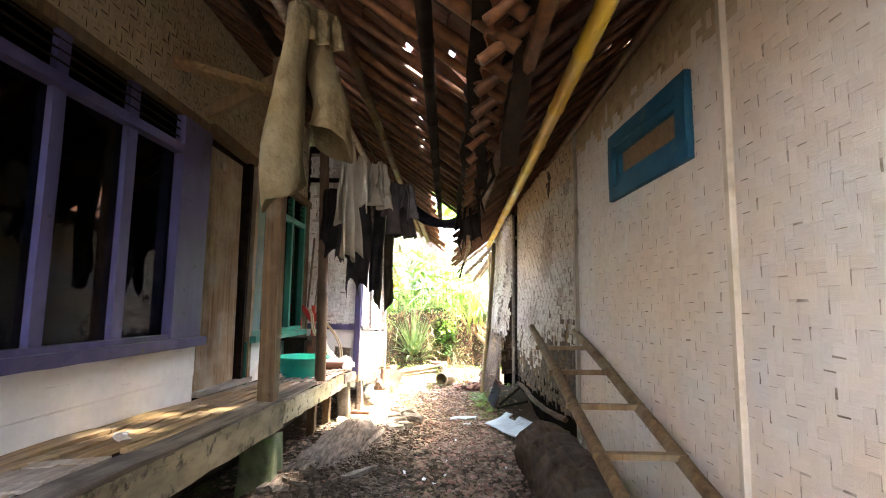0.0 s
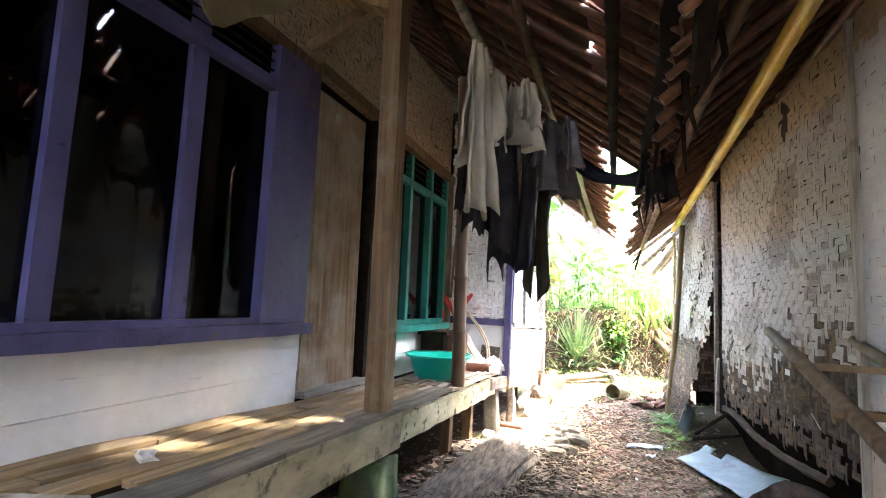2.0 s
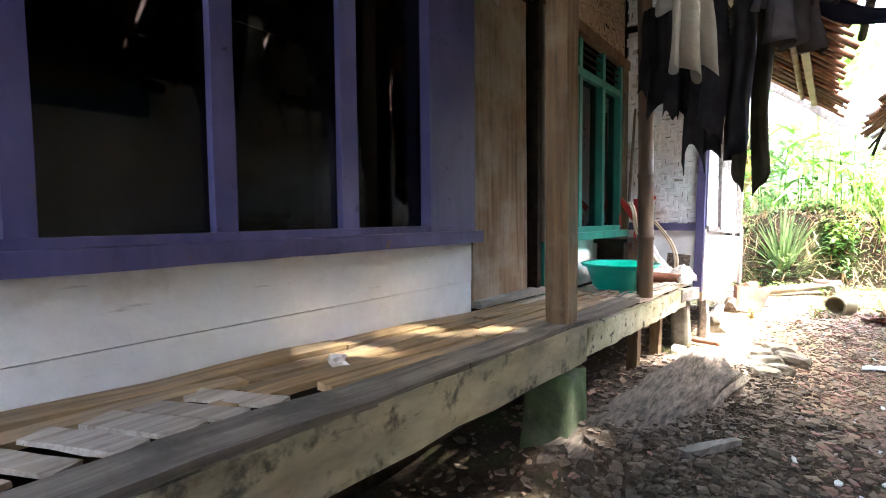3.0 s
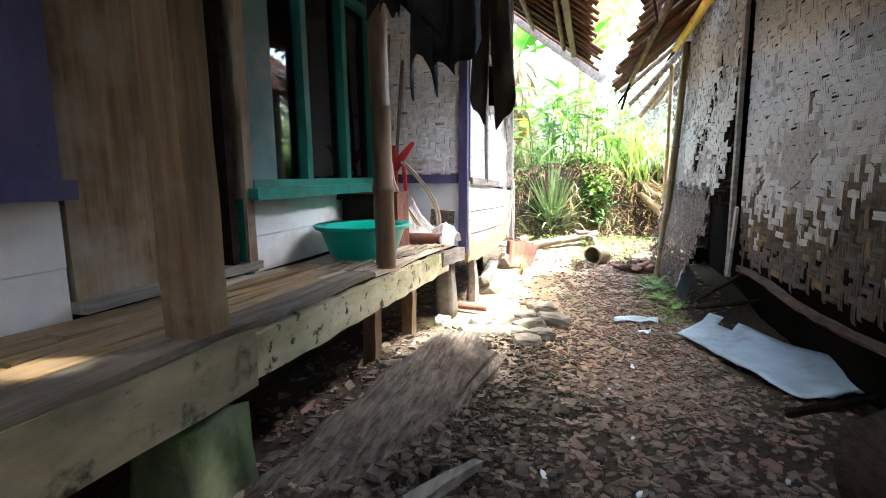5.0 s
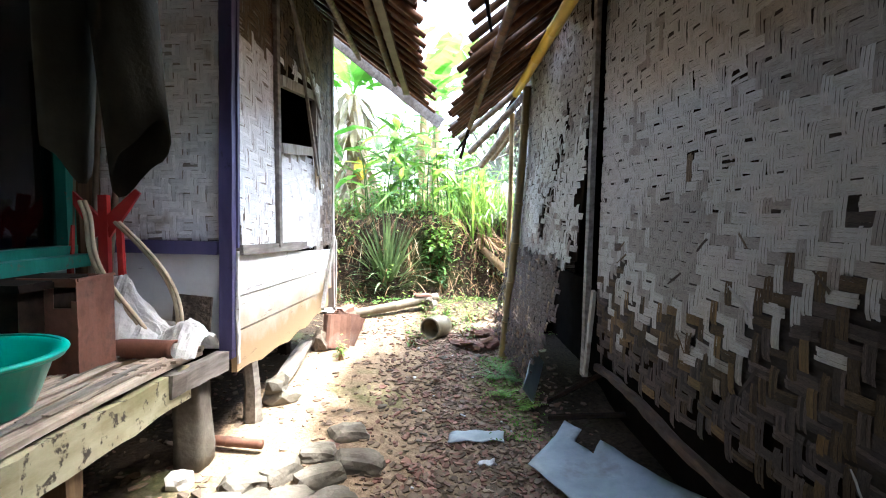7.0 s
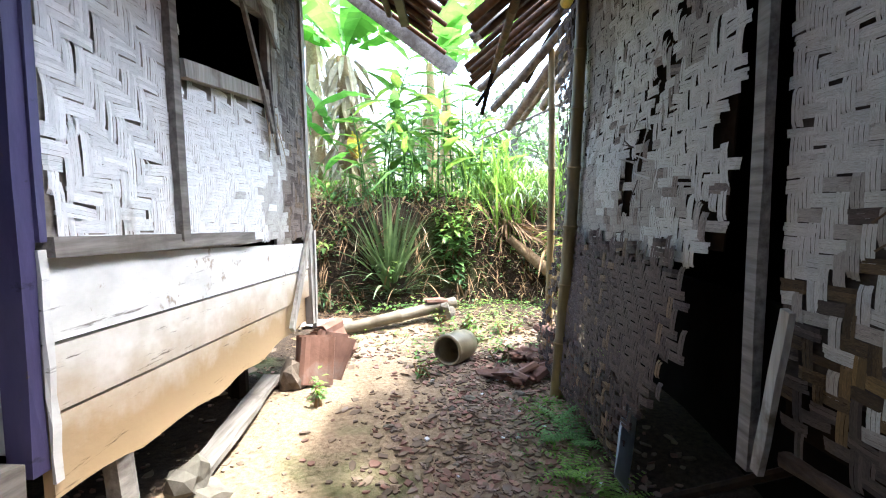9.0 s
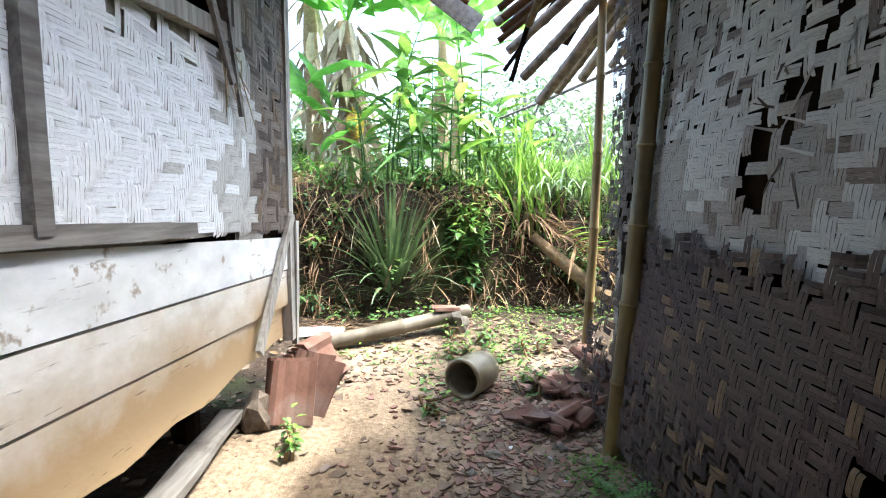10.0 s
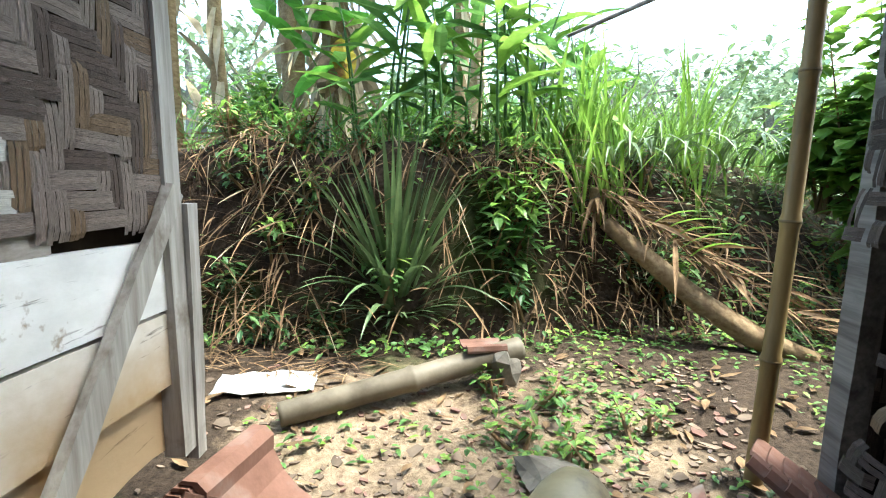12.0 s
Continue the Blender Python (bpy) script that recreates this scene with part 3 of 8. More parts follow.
def weave(name, parent, P, width, height, w, over, look_at, label, pick=None, loose=0.06, tight=0.95, smoothness=1.0, splints=1):
    """Cover a width x height sheet, given by P(u, v, d), with a twill of strips. look_at(u, v) gives a material, or None for a gap.
    pick(u, v): True where single pieces are wanted."""
    rnd = random.Random(name + label)
    groups, singles = {}, []
    nu, nv = int(width / w), int(height / w)

    def put(u, v, length, vertical):
        mat = look_at(u, v)
        if mat is None:
            return
        if pick and len(singles) < 300 and pick(u, v):
            singles.append((u, v, length, vertical, mat))
            return
        V, F, T = groups.setdefault(mat.name, (mat, [], [], []))[1:]
        tilt = rnd.gauss(0, loose * 0.5)
        ou, ov = rnd.gauss(0, w * loose), rnd.gauss(0, w * loose)
        ct, st = math.cos(tilt), math.sin(tilt)
        ws = w * tight * rnd.uniform(0.94, 1.02) / splints
        for s in range(splints):
            if splints > 1 and rnd.random() < 0.012:
                continue
            base = len(V)
            sv, suv, sf = float_shape((length + w * 0.8) * (1 + (rnd.gauss(0, 0.05) if splints > 1 else 0)), ws * (rnd.uniform(0.93, 1.02) if splints > 1 else 1), rnd.uniform(0.002, 0.0055) * smoothness, 0.002 * smoothness)
            off = rnd.uniform(0, 50)
            dx = (s - (splints - 1) / 2) * ws
            for x, y, d in sv:
                x += dx
                x, y = x * ct - y * st, x * st + y * ct
                a, b = (x, y) if vertical else (y, x)
                V.append(P(u + a + ou, v + b + ov, d))
            T.extend((p + off, q + off) for p, q in suv)
            F.extend(tuple(base + k for k in q) for q in sf)

    # the twill steps one strip a row, and turns back now and then
    phase, step, ph = [], 1, 0
    for j in range(nv):
        phase.append(ph)
        if rnd.random() < 0.13:
            step = -step
        ph += step if rnd.random() < 0.93 else 2 * step

    def upright(i, j):
        return (i + phase[j]) % (2 * over) < over

    for i in range(nu):
        j = 0
        while j < nv:
            if upright(i, j):
                n = 1
                while j + n < nv and n < over + 1 and upright(i, j + n):
                    n += 1
                put((i + 0.5) * w, (j + n / 2) * w, n * w, True)
                j += n
            else:
                j += 1
    for j in range(nv):
        i = 0
        while i < nu:
            if not upright(i, j):
                n = 1
                while i + n < nu and not upright(i + n, j):
                    n += 1
                put((i + n / 2) * w, (j + 0.5) * w, n * w, False)
                i += n
            else:
                i += 1
    for mat, V, F, T in groups.values():
        ob = pieces("strips", V, F, mat, parent, label, False, "stuff")
        lay = ob.data.uv_layers.new(name="UVMap")
        li = np.empty(len(ob.data.loops), dtype=np.int32)
        ob.data.loops.foreach_get("vertex_index", li)
        lay.data.foreach_set("uv", np.array(T, dtype=np.float32)[li].ravel())
    shared = {}
    for u, v, length, vertical, mat in singles:
        key = (round(length, 3), vertical, mat.name)
        if key not in shared:
            sv, suv, sf = [], [], []
            for s in range(splints):
                qv, quv, qf = float_shape((length + w * 0.8) * (1 + 0.06 * math.sin(len(shared) * 2.3 + s * 4.1)), w * tight / splints * 0.96, 0.0025 + 0.0012 * s)
                sf += [tuple(len(sv) + k for k in q) for q in qf]
                sv += [(x + (s - (splints - 1) / 2) * w * tight / splints, y, d) for x, y, d in qv]
                suv += [(p + s * 3.7 + len(shared), q) for p, q in quv]
            me = bpy.data.meshes.new("strip")
            me.from_pydata([(x, y, d) for x, y, d in sv], [], sf)
            lay = me.uv_layers.new(name="UVMap")
            for loop in me.loops:
                lay.data[loop.index].uv = suv[loop.vertex_index]
            me.materials.append(mat)
            shared[key] = me
        o = new("strip", shared[key])
        c, e = Vector(P(u, v, 0)), 0.01
        du, dv = (Vector(P(u + e, v, 0)) - c).normalized(), (Vector(P(u, v + e, 0)) - c).normalized()
        nrm = du.cross(dv).normalized()
        if (Vector(P(u, v, 0.01)) - c).dot(nrm) < 0:
            nrm = -nrm
        ax, ay = (du, dv) if vertical else (dv, du)
        rot = Matrix((ax, ay, nrm)).transposed().to_4x4()
        o.matrix_world = Matrix.Translation(c + nrm * rnd.uniform(0, 0.002)) @ rot @ pose(0, 0, 0, 0, 0, rnd.gauss(0, 1.5))
        o.parent = parent


def dot(u, v, seed=1.0):
    """A value that differs from strip to strip."""
    return noise.noise(Vector((u * 37.0 + seed * 3.1, v * 41.0, seed * 7.7)))


def fbm(u, v, s, seed=0.0):
    return noise.noise(Vector((u * s, v * s, seed))) + 0.5 * noise.noise(Vector((u * s * 2.3, v * s * 2.3, seed + 5)))


# ---- the house on the left: front wall behind the veranda, return wall, side wall ----
XW, XH, YR, YE = -1.92, -1.19, 6.66, 9.14   # front wall, side wall, return, far end
house = thing("wall_house", "painted timber and woven bamboo wall of an old village house", "wall", (XW, 3, 0), kind="structure")


def hpart(name, bm, mat, label="", smooth=False):
    return under(part(name, bm, mat, None, label, smooth), house)


def roof_left(x):
    return 2.25 + 0.75 * (0.1 - x)


def wall_x(y):
    return 1.12 - 0.055 * (y - 2.5)


def roof_right(x):
    return 2.98 + 0.80 * (x - 1.1)


def deck_z(y):
    return 0.68 - 0.030 * (y - 3.7)


# front wall: boards below the sills, then openings, then weave above the lintels
bm = bmesh.new()
for y0, y1, z1 in ((-3.0, 1.4, 2.72), (1.4, 3.90, 1.06), (4.84, YR, 1.04)):
    n = 1 if z1 > 2 else 3
    for i in range(n):
        a = 0.3 + (z1 - 0.3) * (0 if i == 0 else 0.42 + 0.29 * i)
        b = 0.3 + (z1 - 0.3) * (0.42 + 0.29 * (i + 1) if i < n - 1 else 1)
        if n == 1:
            a, b = 0.3, z1
        box(bm, XW - 0.06, XW + random.uniform(-0.003, 0.003), y0, y1, a + 0.004, b, 0.001)
hpart("board", bm, M_PLASTER, "grimy white boarding")
bm = bmesh.new()
box(bm, XW - 0.09, XW - 0.05, -3.0, YR, 2.70, 3.62)
box(bm, XW - 0.09, XW - 0.06, 3.90, 4.84, 2.60, 2.72)
hpart("backing", bm, M_VOIDBACK)
weave("upper_front", house, lambda u, v, d: (d, u - 6.0, v + 2.72), 9.6, 0.95, 0.03, 3, lambda u, v: M_STRIP_UPPER if fbm(u, v, 3) > -0.85 else None, "stained woven bamboo")
# lintel beam along the top of the openings
bm = bmesh.new()
bar(bm, (XW + 0.0, 1.3, 2.70), (XW + 0.0, 3.9, 2.71), 0.06, 0.07, steps=6, wear=0.003)
hpart("lintel", bm, M_WOOD, "dark wooden lintel")
bm = bmesh.new()
bar(bm, (XW + 0.01, 3.9, 2.73), (XW + 0.01, YR, 2.68), 0.07, 0.08, steps=6, wear=0.004)
hpart("lintel", bm, M_WOOD)

# purple window with three panes and a louvred transom
window_1 = thing("window_1", "worn purple wooden window with dark glass panes and a slatted transom", "window", (XW, 2.7, 1.1), kind="structure")


def wpart(name, bm, mat, parent, label=""):
    return under(part(name, bm, mat, None, label), parent)


for y0, y1 in ((1.84, 1.91), (2.38, 2.46), (2.93, 3.02)):
    bm = bmesh.new()
    bar(bm, (XW - 0.004, (y0 + y1) / 2, 1.14), (XW - 0.004, (y0 + y1) / 2, 2.68), y1 - y0, 0.034, (1, 0, 0), 5, 0.002)
    wpart("mullion", bm, M_PURPLE, window_1)
bm = bmesh.new()
bar(bm, (XW + 0.004, 3.69, 1.08), (XW + 0.004, 3.69, 2.68), 0.42, 0.05, (1, 0, 0), 5, 0.002)
bar(bm, (XW + 0.02, 3.49, 1.14), (XW + 0.02, 3.49, 2.66), 0.04, 0.06, (1, 0, 0), 3, 0.001)
wpart("window_frame", bm, M_PURPLE, window_1)
bm = bmesh.new()
bar(bm, (XW + 0.004, 1.45, 1.08), (XW + 0.004, 1.45, 2.68), 0.2, 0.05, (1, 0, 0), 3, 0.002)
wpart("window_frame", bm, M_PURPLE, window_1)
bm = bmesh.new()
bar(bm, (XW + 0.03, 1.35, 1.10), (XW + 0.03, 3.91, 1.10), 0.10, 0.065, (0, 0, 1), 16, 0.004)
bar(bm, (XW + 0.01, 1.35, 1.145), (XW + 0.01, 3.7, 1.15), 0.05, 0.03, (0, 0, 1), 8, 0.002)
wpart("window_sill", bm, M_PURPLE, window_1, "chipped purple sill")
bm = bmesh.new()
bar(bm, (XW + 0.015, 1.5, 2.40), (XW + 0.015, 3.5, 2.43), 0.07, 0.06, (0, 0, 1), 8, 0.002)
wpart("transom_bar", bm, M_PURPLE, window_1)
for z in (2.47, 2.525, 2.58, 2.635):
    bm = bmesh.new()
    bar(bm, (XW - 0.01, 1.5, z), (XW - 0.01, 3.5, z), 0.055, 0.010, (0.5, 0, 1), 3, 0.001)
    wpart("slat", bm, M_DARKWOOD, window_1)
for y0, y1 in ((1.55, 1.84), (1.91, 2.38), (2.46, 2.93), (3.02, 3.47)):
    bm = bmesh.new()
    box(bm, XW - 0.028, XW - 0.024, y0 - 0.01, y1 + 0.01, 1.12, 2.42)
    o = wpart("pane", bm, M_GLASS, window_1)
    o.visible_shadow = False

# doorway with one leaf, weathered
door_1 = thing("door_1", "weathered plank door standing open into a dark room", "door", (XW, 4.3, 0.68), kind="structure")
bm = bmesh.new()
bar(bm, (XW - 0.015, 4.25, 0.72), (XW - 0.03, 4.25, 2.62), 0.66, 0.035, (1, 0, 0), 8, 0.002)
wpart("door_leaf", bm, M_DOOR, door_1, "grey and brown weathered door leaf")
bm = bmesh.new()
bar(bm, (XW - 0.01, 4.70, 0.66), (XW - 0.01, 4.71, 2.70), 0.05, 0.08, (1, 0, 0), 6, 0.003)
wpart("door_frame", bm, M_DARKWOOD, door_1)
bm = bmesh.new()
bar(bm, (XW - 0.0, 4.81, 0.66), (XW - 0.0, 4.82, 2.70), 0.06, 0.10, (1, 0, 0), 6, 0.003)
wpart("door_frame", bm, M_DOOR, door_1)
bm = bmesh.new()
bar(bm, (XW + 0.02, 3.9, 0.705), (XW + 0.02, 4.86, 0.69), 0.09, 0.04, (0, 0, 1), 6, 0.004)
wpart("threshold", bm, M_WOOD_GREY, door_1)
bm = bmesh.new()
box(bm, XW + 0.004, XW + 0.012, 4.14, 4.21, 2.47, 2.53)
wpart("door_plate", bm, M_BOARD_PALE, door_1, "small pale number plate")

# green window
window_2 = thing("window_2", "worn green wooden window with curtained panes", "window", (XW, 5.6, 1.1), kind="structure")
for y in (5.43, 5.95, 6.43):
    bm = bmesh.new()
    bar(bm, (XW + 0.005, y, 1.10), (XW + 0.005, y, 2.62), 0.06, 0.06, (1, 0, 0), 5, 0.002)
    wpart("mullion", bm, M_GREEN, window_2)
bm = bmesh.new()
bar(bm, (XW + 0.003, 4.965, 1.08), (XW + 0.003, 4.965, 2.64), 0.24, 0.05, (1, 0, 0), 5, 0.002)
wpart("window_frame", bm, M_TEALBOARD, window_2, "faded teal side board")
bm = bmesh.new()
bar(bm, (XW + 0.0, 6.57, 0.66), (XW + 0.0, 6.57, 2.64), 0.16, 0.06, (1, 0, 0), 5, 0.002)
wpart("window_frame", bm, M_WOOD, window_2)
bm = bmesh.new()
bar(bm, (XW + 0.04, 4.80, 1.05), (XW + 0.04, 6.45, 1.05), 0.13, 0.06, (0, 0, 1), 10, 0.003)
bar(bm, (XW + 0.015, 4.86, 1.10), (XW + 0.015, 6.45, 1.10), 0.06, 0.045, (0, 0, 1), 6, 0.002)
wpart("window_sill", bm, M_GREEN, window_2)
bm = bmesh.new()
bar(bm, (XW + 0.012, 4.80, 0.63), (XW + 0.012, 4.80, 1.03), 0.05, 0.05, (1, 0, 0), 3, 0.002)
bar(bm, (XW + 0.012, 4.86, 2.36), (XW + 0.012, 6.45, 2.36), 0.05, 0.06, (0, 0, 1), 6, 0.002)
wpart("window_frame", bm, M_GREEN, window_2)
for z in (2.42, 2.48, 2.54, 2.60):
    bm = bmesh.new()
    bar(bm, (XW - 0.01, 4.9, z), (XW - 0.01, 6.45, z), 0.055, 0.010, (0.5, 0, 1), 3, 0.001)
    wpart("slat", bm, M_DARKWOOD, window_2)
for y0, y1 in ((5.085, 5.40), (5.46, 5.92), (5.98, 6.40)):
    bm = bmesh.new()
    box(bm, XW - 0.026, XW - 0.022, y0 - 0.01, y1 + 0.01, 1.08, 2.36)
    o = wpart("pane", bm, M_GLASS, window_2)
    o.visible_shadow = False
for y0, y1 in ((5.5, 5.93), (6.0, 6.42)):
    bm = bmesh.new()
    nn = 14
    rows = []
    for i in range(nn + 1):
        y = y0 + (y1 - y0) * i / nn
        x = XW - 0.12 + 0.015 * math.sin(i * 1.9)
        rows.append([bm.verts.new((x, y, z)) for z in (1.06, 1.7, 2.34)])
    for a, b in zip(rows, rows[1:]):
        for k in range(2):
            bm.faces.new((a[k], b[k], b[k + 1], a[k + 1]))
    wpart("curtain", bm, M_CURTAIN, window_2, "dim reddish curtain")

# the rooms behind: added near-black boards that stand for unlit space
wall_room = thing("wall_room", "inner walls of the house, near-black for the unlit rooms", "wall", (0, 0, 0), kind="structure")
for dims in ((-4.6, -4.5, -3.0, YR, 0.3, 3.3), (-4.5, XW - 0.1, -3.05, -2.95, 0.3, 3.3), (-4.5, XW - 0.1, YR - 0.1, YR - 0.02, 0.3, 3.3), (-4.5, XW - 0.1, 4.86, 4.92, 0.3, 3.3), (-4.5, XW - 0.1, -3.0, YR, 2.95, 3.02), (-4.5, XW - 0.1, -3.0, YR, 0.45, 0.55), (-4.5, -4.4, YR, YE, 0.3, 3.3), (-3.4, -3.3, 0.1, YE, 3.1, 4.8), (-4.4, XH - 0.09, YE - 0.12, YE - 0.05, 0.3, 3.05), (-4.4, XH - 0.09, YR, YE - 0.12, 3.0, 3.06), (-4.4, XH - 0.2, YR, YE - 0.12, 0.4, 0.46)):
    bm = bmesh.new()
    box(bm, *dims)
    part("board", bm, M_UNLIT, wall_room)

# return wall: woven panel over a white board, framed in purple
bm = bmesh.new()
box(bm, XW - 0.1, XH - 0.05, YR + 0.02, YR + 0.05, 1.08, 3.5)
hpart("backing", bm, M_VOIDBACK)
bm = bmesh.new()
box(bm, XW + 0.01, XH - 0.05, YR + 0.0185, YR + 0.0195, 1.14, 3.4)
hpart("inner_layer", bm, M_UNDERLAY, "inner layer of limewashed strips")
weave("return", house, lambda u, v, d: (u - 1.90 + 1.92, YR - 3.0 + 0.014 - d, v + 1.15), 0.66, 2.2, 0.040, 2, lambda u, v: M_STRIP_GREY if v > 1.3 and fbm(u, v, 2) > 0.1 else M_STRIP_WHITE, "limewashed woven bamboo", None, 0.07, 0.99, 1.4, 2)
bm = bmesh.new()
box(bm, XW, XH - 0.06, YR, YR + 0.03, 0.55, 1.07, 0.002)
hpart("board", bm, M_PLASTER)
bm = bmesh.new()
bar(bm, (XW, YR - 0.01, 1.11), (XH - 0.08, YR - 0.01, 1.10), 0.05, 0.07, (0, 0, 1), 6, 0.002)
hpart("rail", bm, M_PURPLE, "purple rail")
bm = bmesh.new()
bar(bm, (XH - 0.044, YR - 0.004, 0.50), (XH + 0.0, YR - 0.004, 3.1), 0.070, 0.05, (0, 1, 0), 10, 0.003)
hpart("corner_post", bm, M_PURPLE, "worn purple corner post")
bm = bmesh.new()
bar(bm, (XH + 0.006, YR + 0.036, 1.10), (XH + 0.036, YR + 0.036, 3.1), 0.028, 0.012, (1, 0, 0), 10, 0.003)
hpart("corner_strip", bm, M_PURPLE, "faded purple strip round the corner")
bm = bmesh.new()
bar(bm, (XH + 0.002, YR + 0.034, 0.46), (XH + 0.006, YR + 0.034, 1.08), 0.026, 0.010, (1, 0, 0), 8, 0.004)
hpart("corner_strip", bm, M_PLANK_WHITE, "pale worn strip down the corner")

# side wall: planks below, weave above, an unglazed window with leaning sticks
side = thing("wall_side", "woven bamboo side wall over stained horizontal planks", "wall", (XH, 7.9, 0.4), kind="structure")


def spart(name, bm, mat, label=""):
    return under(part(name, bm, mat, None, label), side)


SEAMS = [((1.065, 0.93), (0.83, 0.74)), ((0.826, 0.736), (0.64, 0.53)), ((0.636, 0.526), (0.41, 0.335))]
for i, ((ta, tb), (ba, bb)) in enumerate(SEAMS):
    bm = bmesh.new()
    n = 26
    rows = []
    for k in range(n + 1):
        f = k / n
        y = YR + 0.03 + (YE - YR - 0.03) * f
        t, b = ta + (tb - ta) * f, ba + (bb - ba) * f
        if i == 2:
            b += 0.006 * math.sin(k * 1.1) + random.uniform(-0.01, 0.01) - 0.03 * math.sin(math.pi * min(1, f * 1.3))
        inset = 0.004 * i + 0.028 * smooth(0.5, 1, f) * (i == 2)
        rows.append([bm.verts.new((XH - dx - inset, y, z)) for dx, z in ((0, t - 0.004), (0, b + 0.003), (0.03, b + 0.003), (0.03, t - 0.004))])
    for a, c in zip(rows, rows[1:]):
        for q in range(4):
            bm.faces.new((a[q], c[q], c[(q + 1) % 4], a[(q + 1) % 4]))
    bm.faces.new(rows[0])
    bm.faces.new(rows[-1][::-1])
    spart("plank", bm, M_PLANK_WHITE if i == 0 else M_PLANK_STAIN, "peeling white plank" if i == 0 else "plank stained rust and ochre")
bm = bmesh.new()
bar(bm, (XH + 0.012, YR + 0.05, 1.085), (XH + 0.012, 8.05, 1.035), 0.035, 0.055, (0, 0, 1), 8, 0.003)
spart("rail", bm, M_WOOD_GREY, "grey weathered rail")
WY0, WY1, WZ0, WZ1 = 7.46, 8.40, 1.78, 2.16


def side_mat(u, v):
    y, z = YR + 0.08 + u, 1.08 - 0.045 * u + v
    if WY0 - 0.07 < y < WY1 + 0.07 and WZ0 - 0.10 + 0.1 * (y - WY0) < z < WZ1 + 0.14 + 0.1 * (y - WY0):
        return None
    if z > 2.33 + 0.1 * (y - 7.4):
        return M_STRIP_BARE if fbm(y, z, 3) > -0.2 else M_STRIP_DARK
    if y > 8.62 + 0.06 * math.sin(z * 9) + 0.12 * dot(y, z, 3):
        return M_STRIP_DARK if dot(y, z, 2) < -0.22 else M_STRIP_MAUVE if dot(y, z, 5) < 0.28 else M_STRIP_BARE
    if fbm(y, z, 4.0, 7) > 0.95:
        return None
    return M_STRIP_GREY if y > 8.35 + 0.4 * fbm(y, z, 3, 4) + 0.5 * dot(y, z) else M_STRIP_WHITE


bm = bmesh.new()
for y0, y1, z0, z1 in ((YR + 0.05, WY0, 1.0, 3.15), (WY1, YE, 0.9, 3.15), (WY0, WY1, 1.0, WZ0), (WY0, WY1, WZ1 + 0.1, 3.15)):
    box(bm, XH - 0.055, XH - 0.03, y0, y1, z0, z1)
spart("backing", bm, M_VOIDBACK)
bm = bmesh.new()
for y0, y1, z0, z1 in ((YR + 0.05, WY0 - 0.07, 1.0, 2.9), (WY0 - 0.07, WY1 + 0.07, 1.0, WZ0 - 0.02), (WY1 + 0.07, 8.75, 0.95, 2.3)):
    box(bm, XH - 0.020, XH - 0.0035, y0, y1, z0, z1)
spart("inner_layer", bm, M_UNDERLAY, "inner layer of limewashed strips")
weave("side", side, lambda u, v, d: (d + 0.004, YR + 0.08 + u - 7.9, 1.08 - 0.045 * u + v - 0.4), 2.40, 2.1, 0.041, 3, side_mat, "woven bamboo strips", lambda u, v: 0.5 < u < 2.4 and v < 0.62, 0.09, 0.985, 1.0, 3)
for y, z0 in ((7.36, 1.06),):
    bm = bmesh.new()
    bar(bm, (XH + 0.022, y, z0), (XH + 0.022, y - 0.02, 2.75), 0.055, 0.03, (1, 0, 0), 8, 0.003)
    spart("batten", bm, M_WOOD_GREY)
bm = bmesh.new()
bar(bm, (XH + 0.02, WY0 - 0.06, WZ0 - 0.05), (XH + 0.02, WY1 + 0.05, WZ0 + 0.05), 0.05, 0.07, (0, 0, 1), 6, 0.003)
bar(bm, (XH + 0.02, WY0 - 0.06, WZ1 + 0.02), (XH + 0.02, WY1 + 0.05, WZ1 + 0.14), 0.05, 0.07, (0, 0, 1), 6, 0.003)
bar(bm, (XH + 0.02, WY1 + 0.02, WZ0), (XH + 0.02, WY1 + 0.02, WZ1 + 0.12), 0.07, 0.05, (1, 0, 0), 4, 0.002)
bar(bm, (XH + 0.02, WY1 - 0.05, WZ0 + 0.05), (XH + 0.02, WY1 - 0.05, WZ1 + 0.12), 0.04, 0.04, (1, 0, 0), 4, 0.002)
window_3 = thing("window_3", "unglazed window with a grey wooden frame", "window", (XH, 7.9, 1.8), kind="structure")
wpart("window_frame", bm, M_BOARD_PALE, window_3)
bm = bmesh.new()
bar(bm, (XH - 0.01, YE + 0.0, 0.32), (XH - 0.01, YE - 0.02, 3.2), 0.07, 0.06, (1, 0, 0), 8, 0.003)
spart("corner_post", bm, M_BOARD_PALE, "pale splintered corner post")
bm = bmesh.new()
bar(bm, (XH + 0.01, YE + 0.05, 0.28), (XH + 0.02, YE + 0.06, 1.02), 0.05, 0.03, (1, 0, 0), 6, 0.004)
spart("corner_board", bm, M_BOARD_PALE)
bm = bmesh.new()
bar(bm, (XH + 0.022, 8.60, 0.40), (XH + 0.022, 9.13, 1.06), 0.06, 0.025, (1, 0, 0), 8, 0.004)
spart("brace", bm, M_BOARD_PALE, "grey slanting brace")

# ---- the hut on the right ----
hut = thing("wall_hut", "woven bamboo wall of a hut with peeling limewash", "wall", (1.0, 5, 0), kind="structure")


def rpart(name, bm, mat, label=""):
    return under(part(name, bm, mat, None, label), hut)


BW0, BW1, BZ0, BZ1 = 2.47, 3.47, 2.08, 2.51


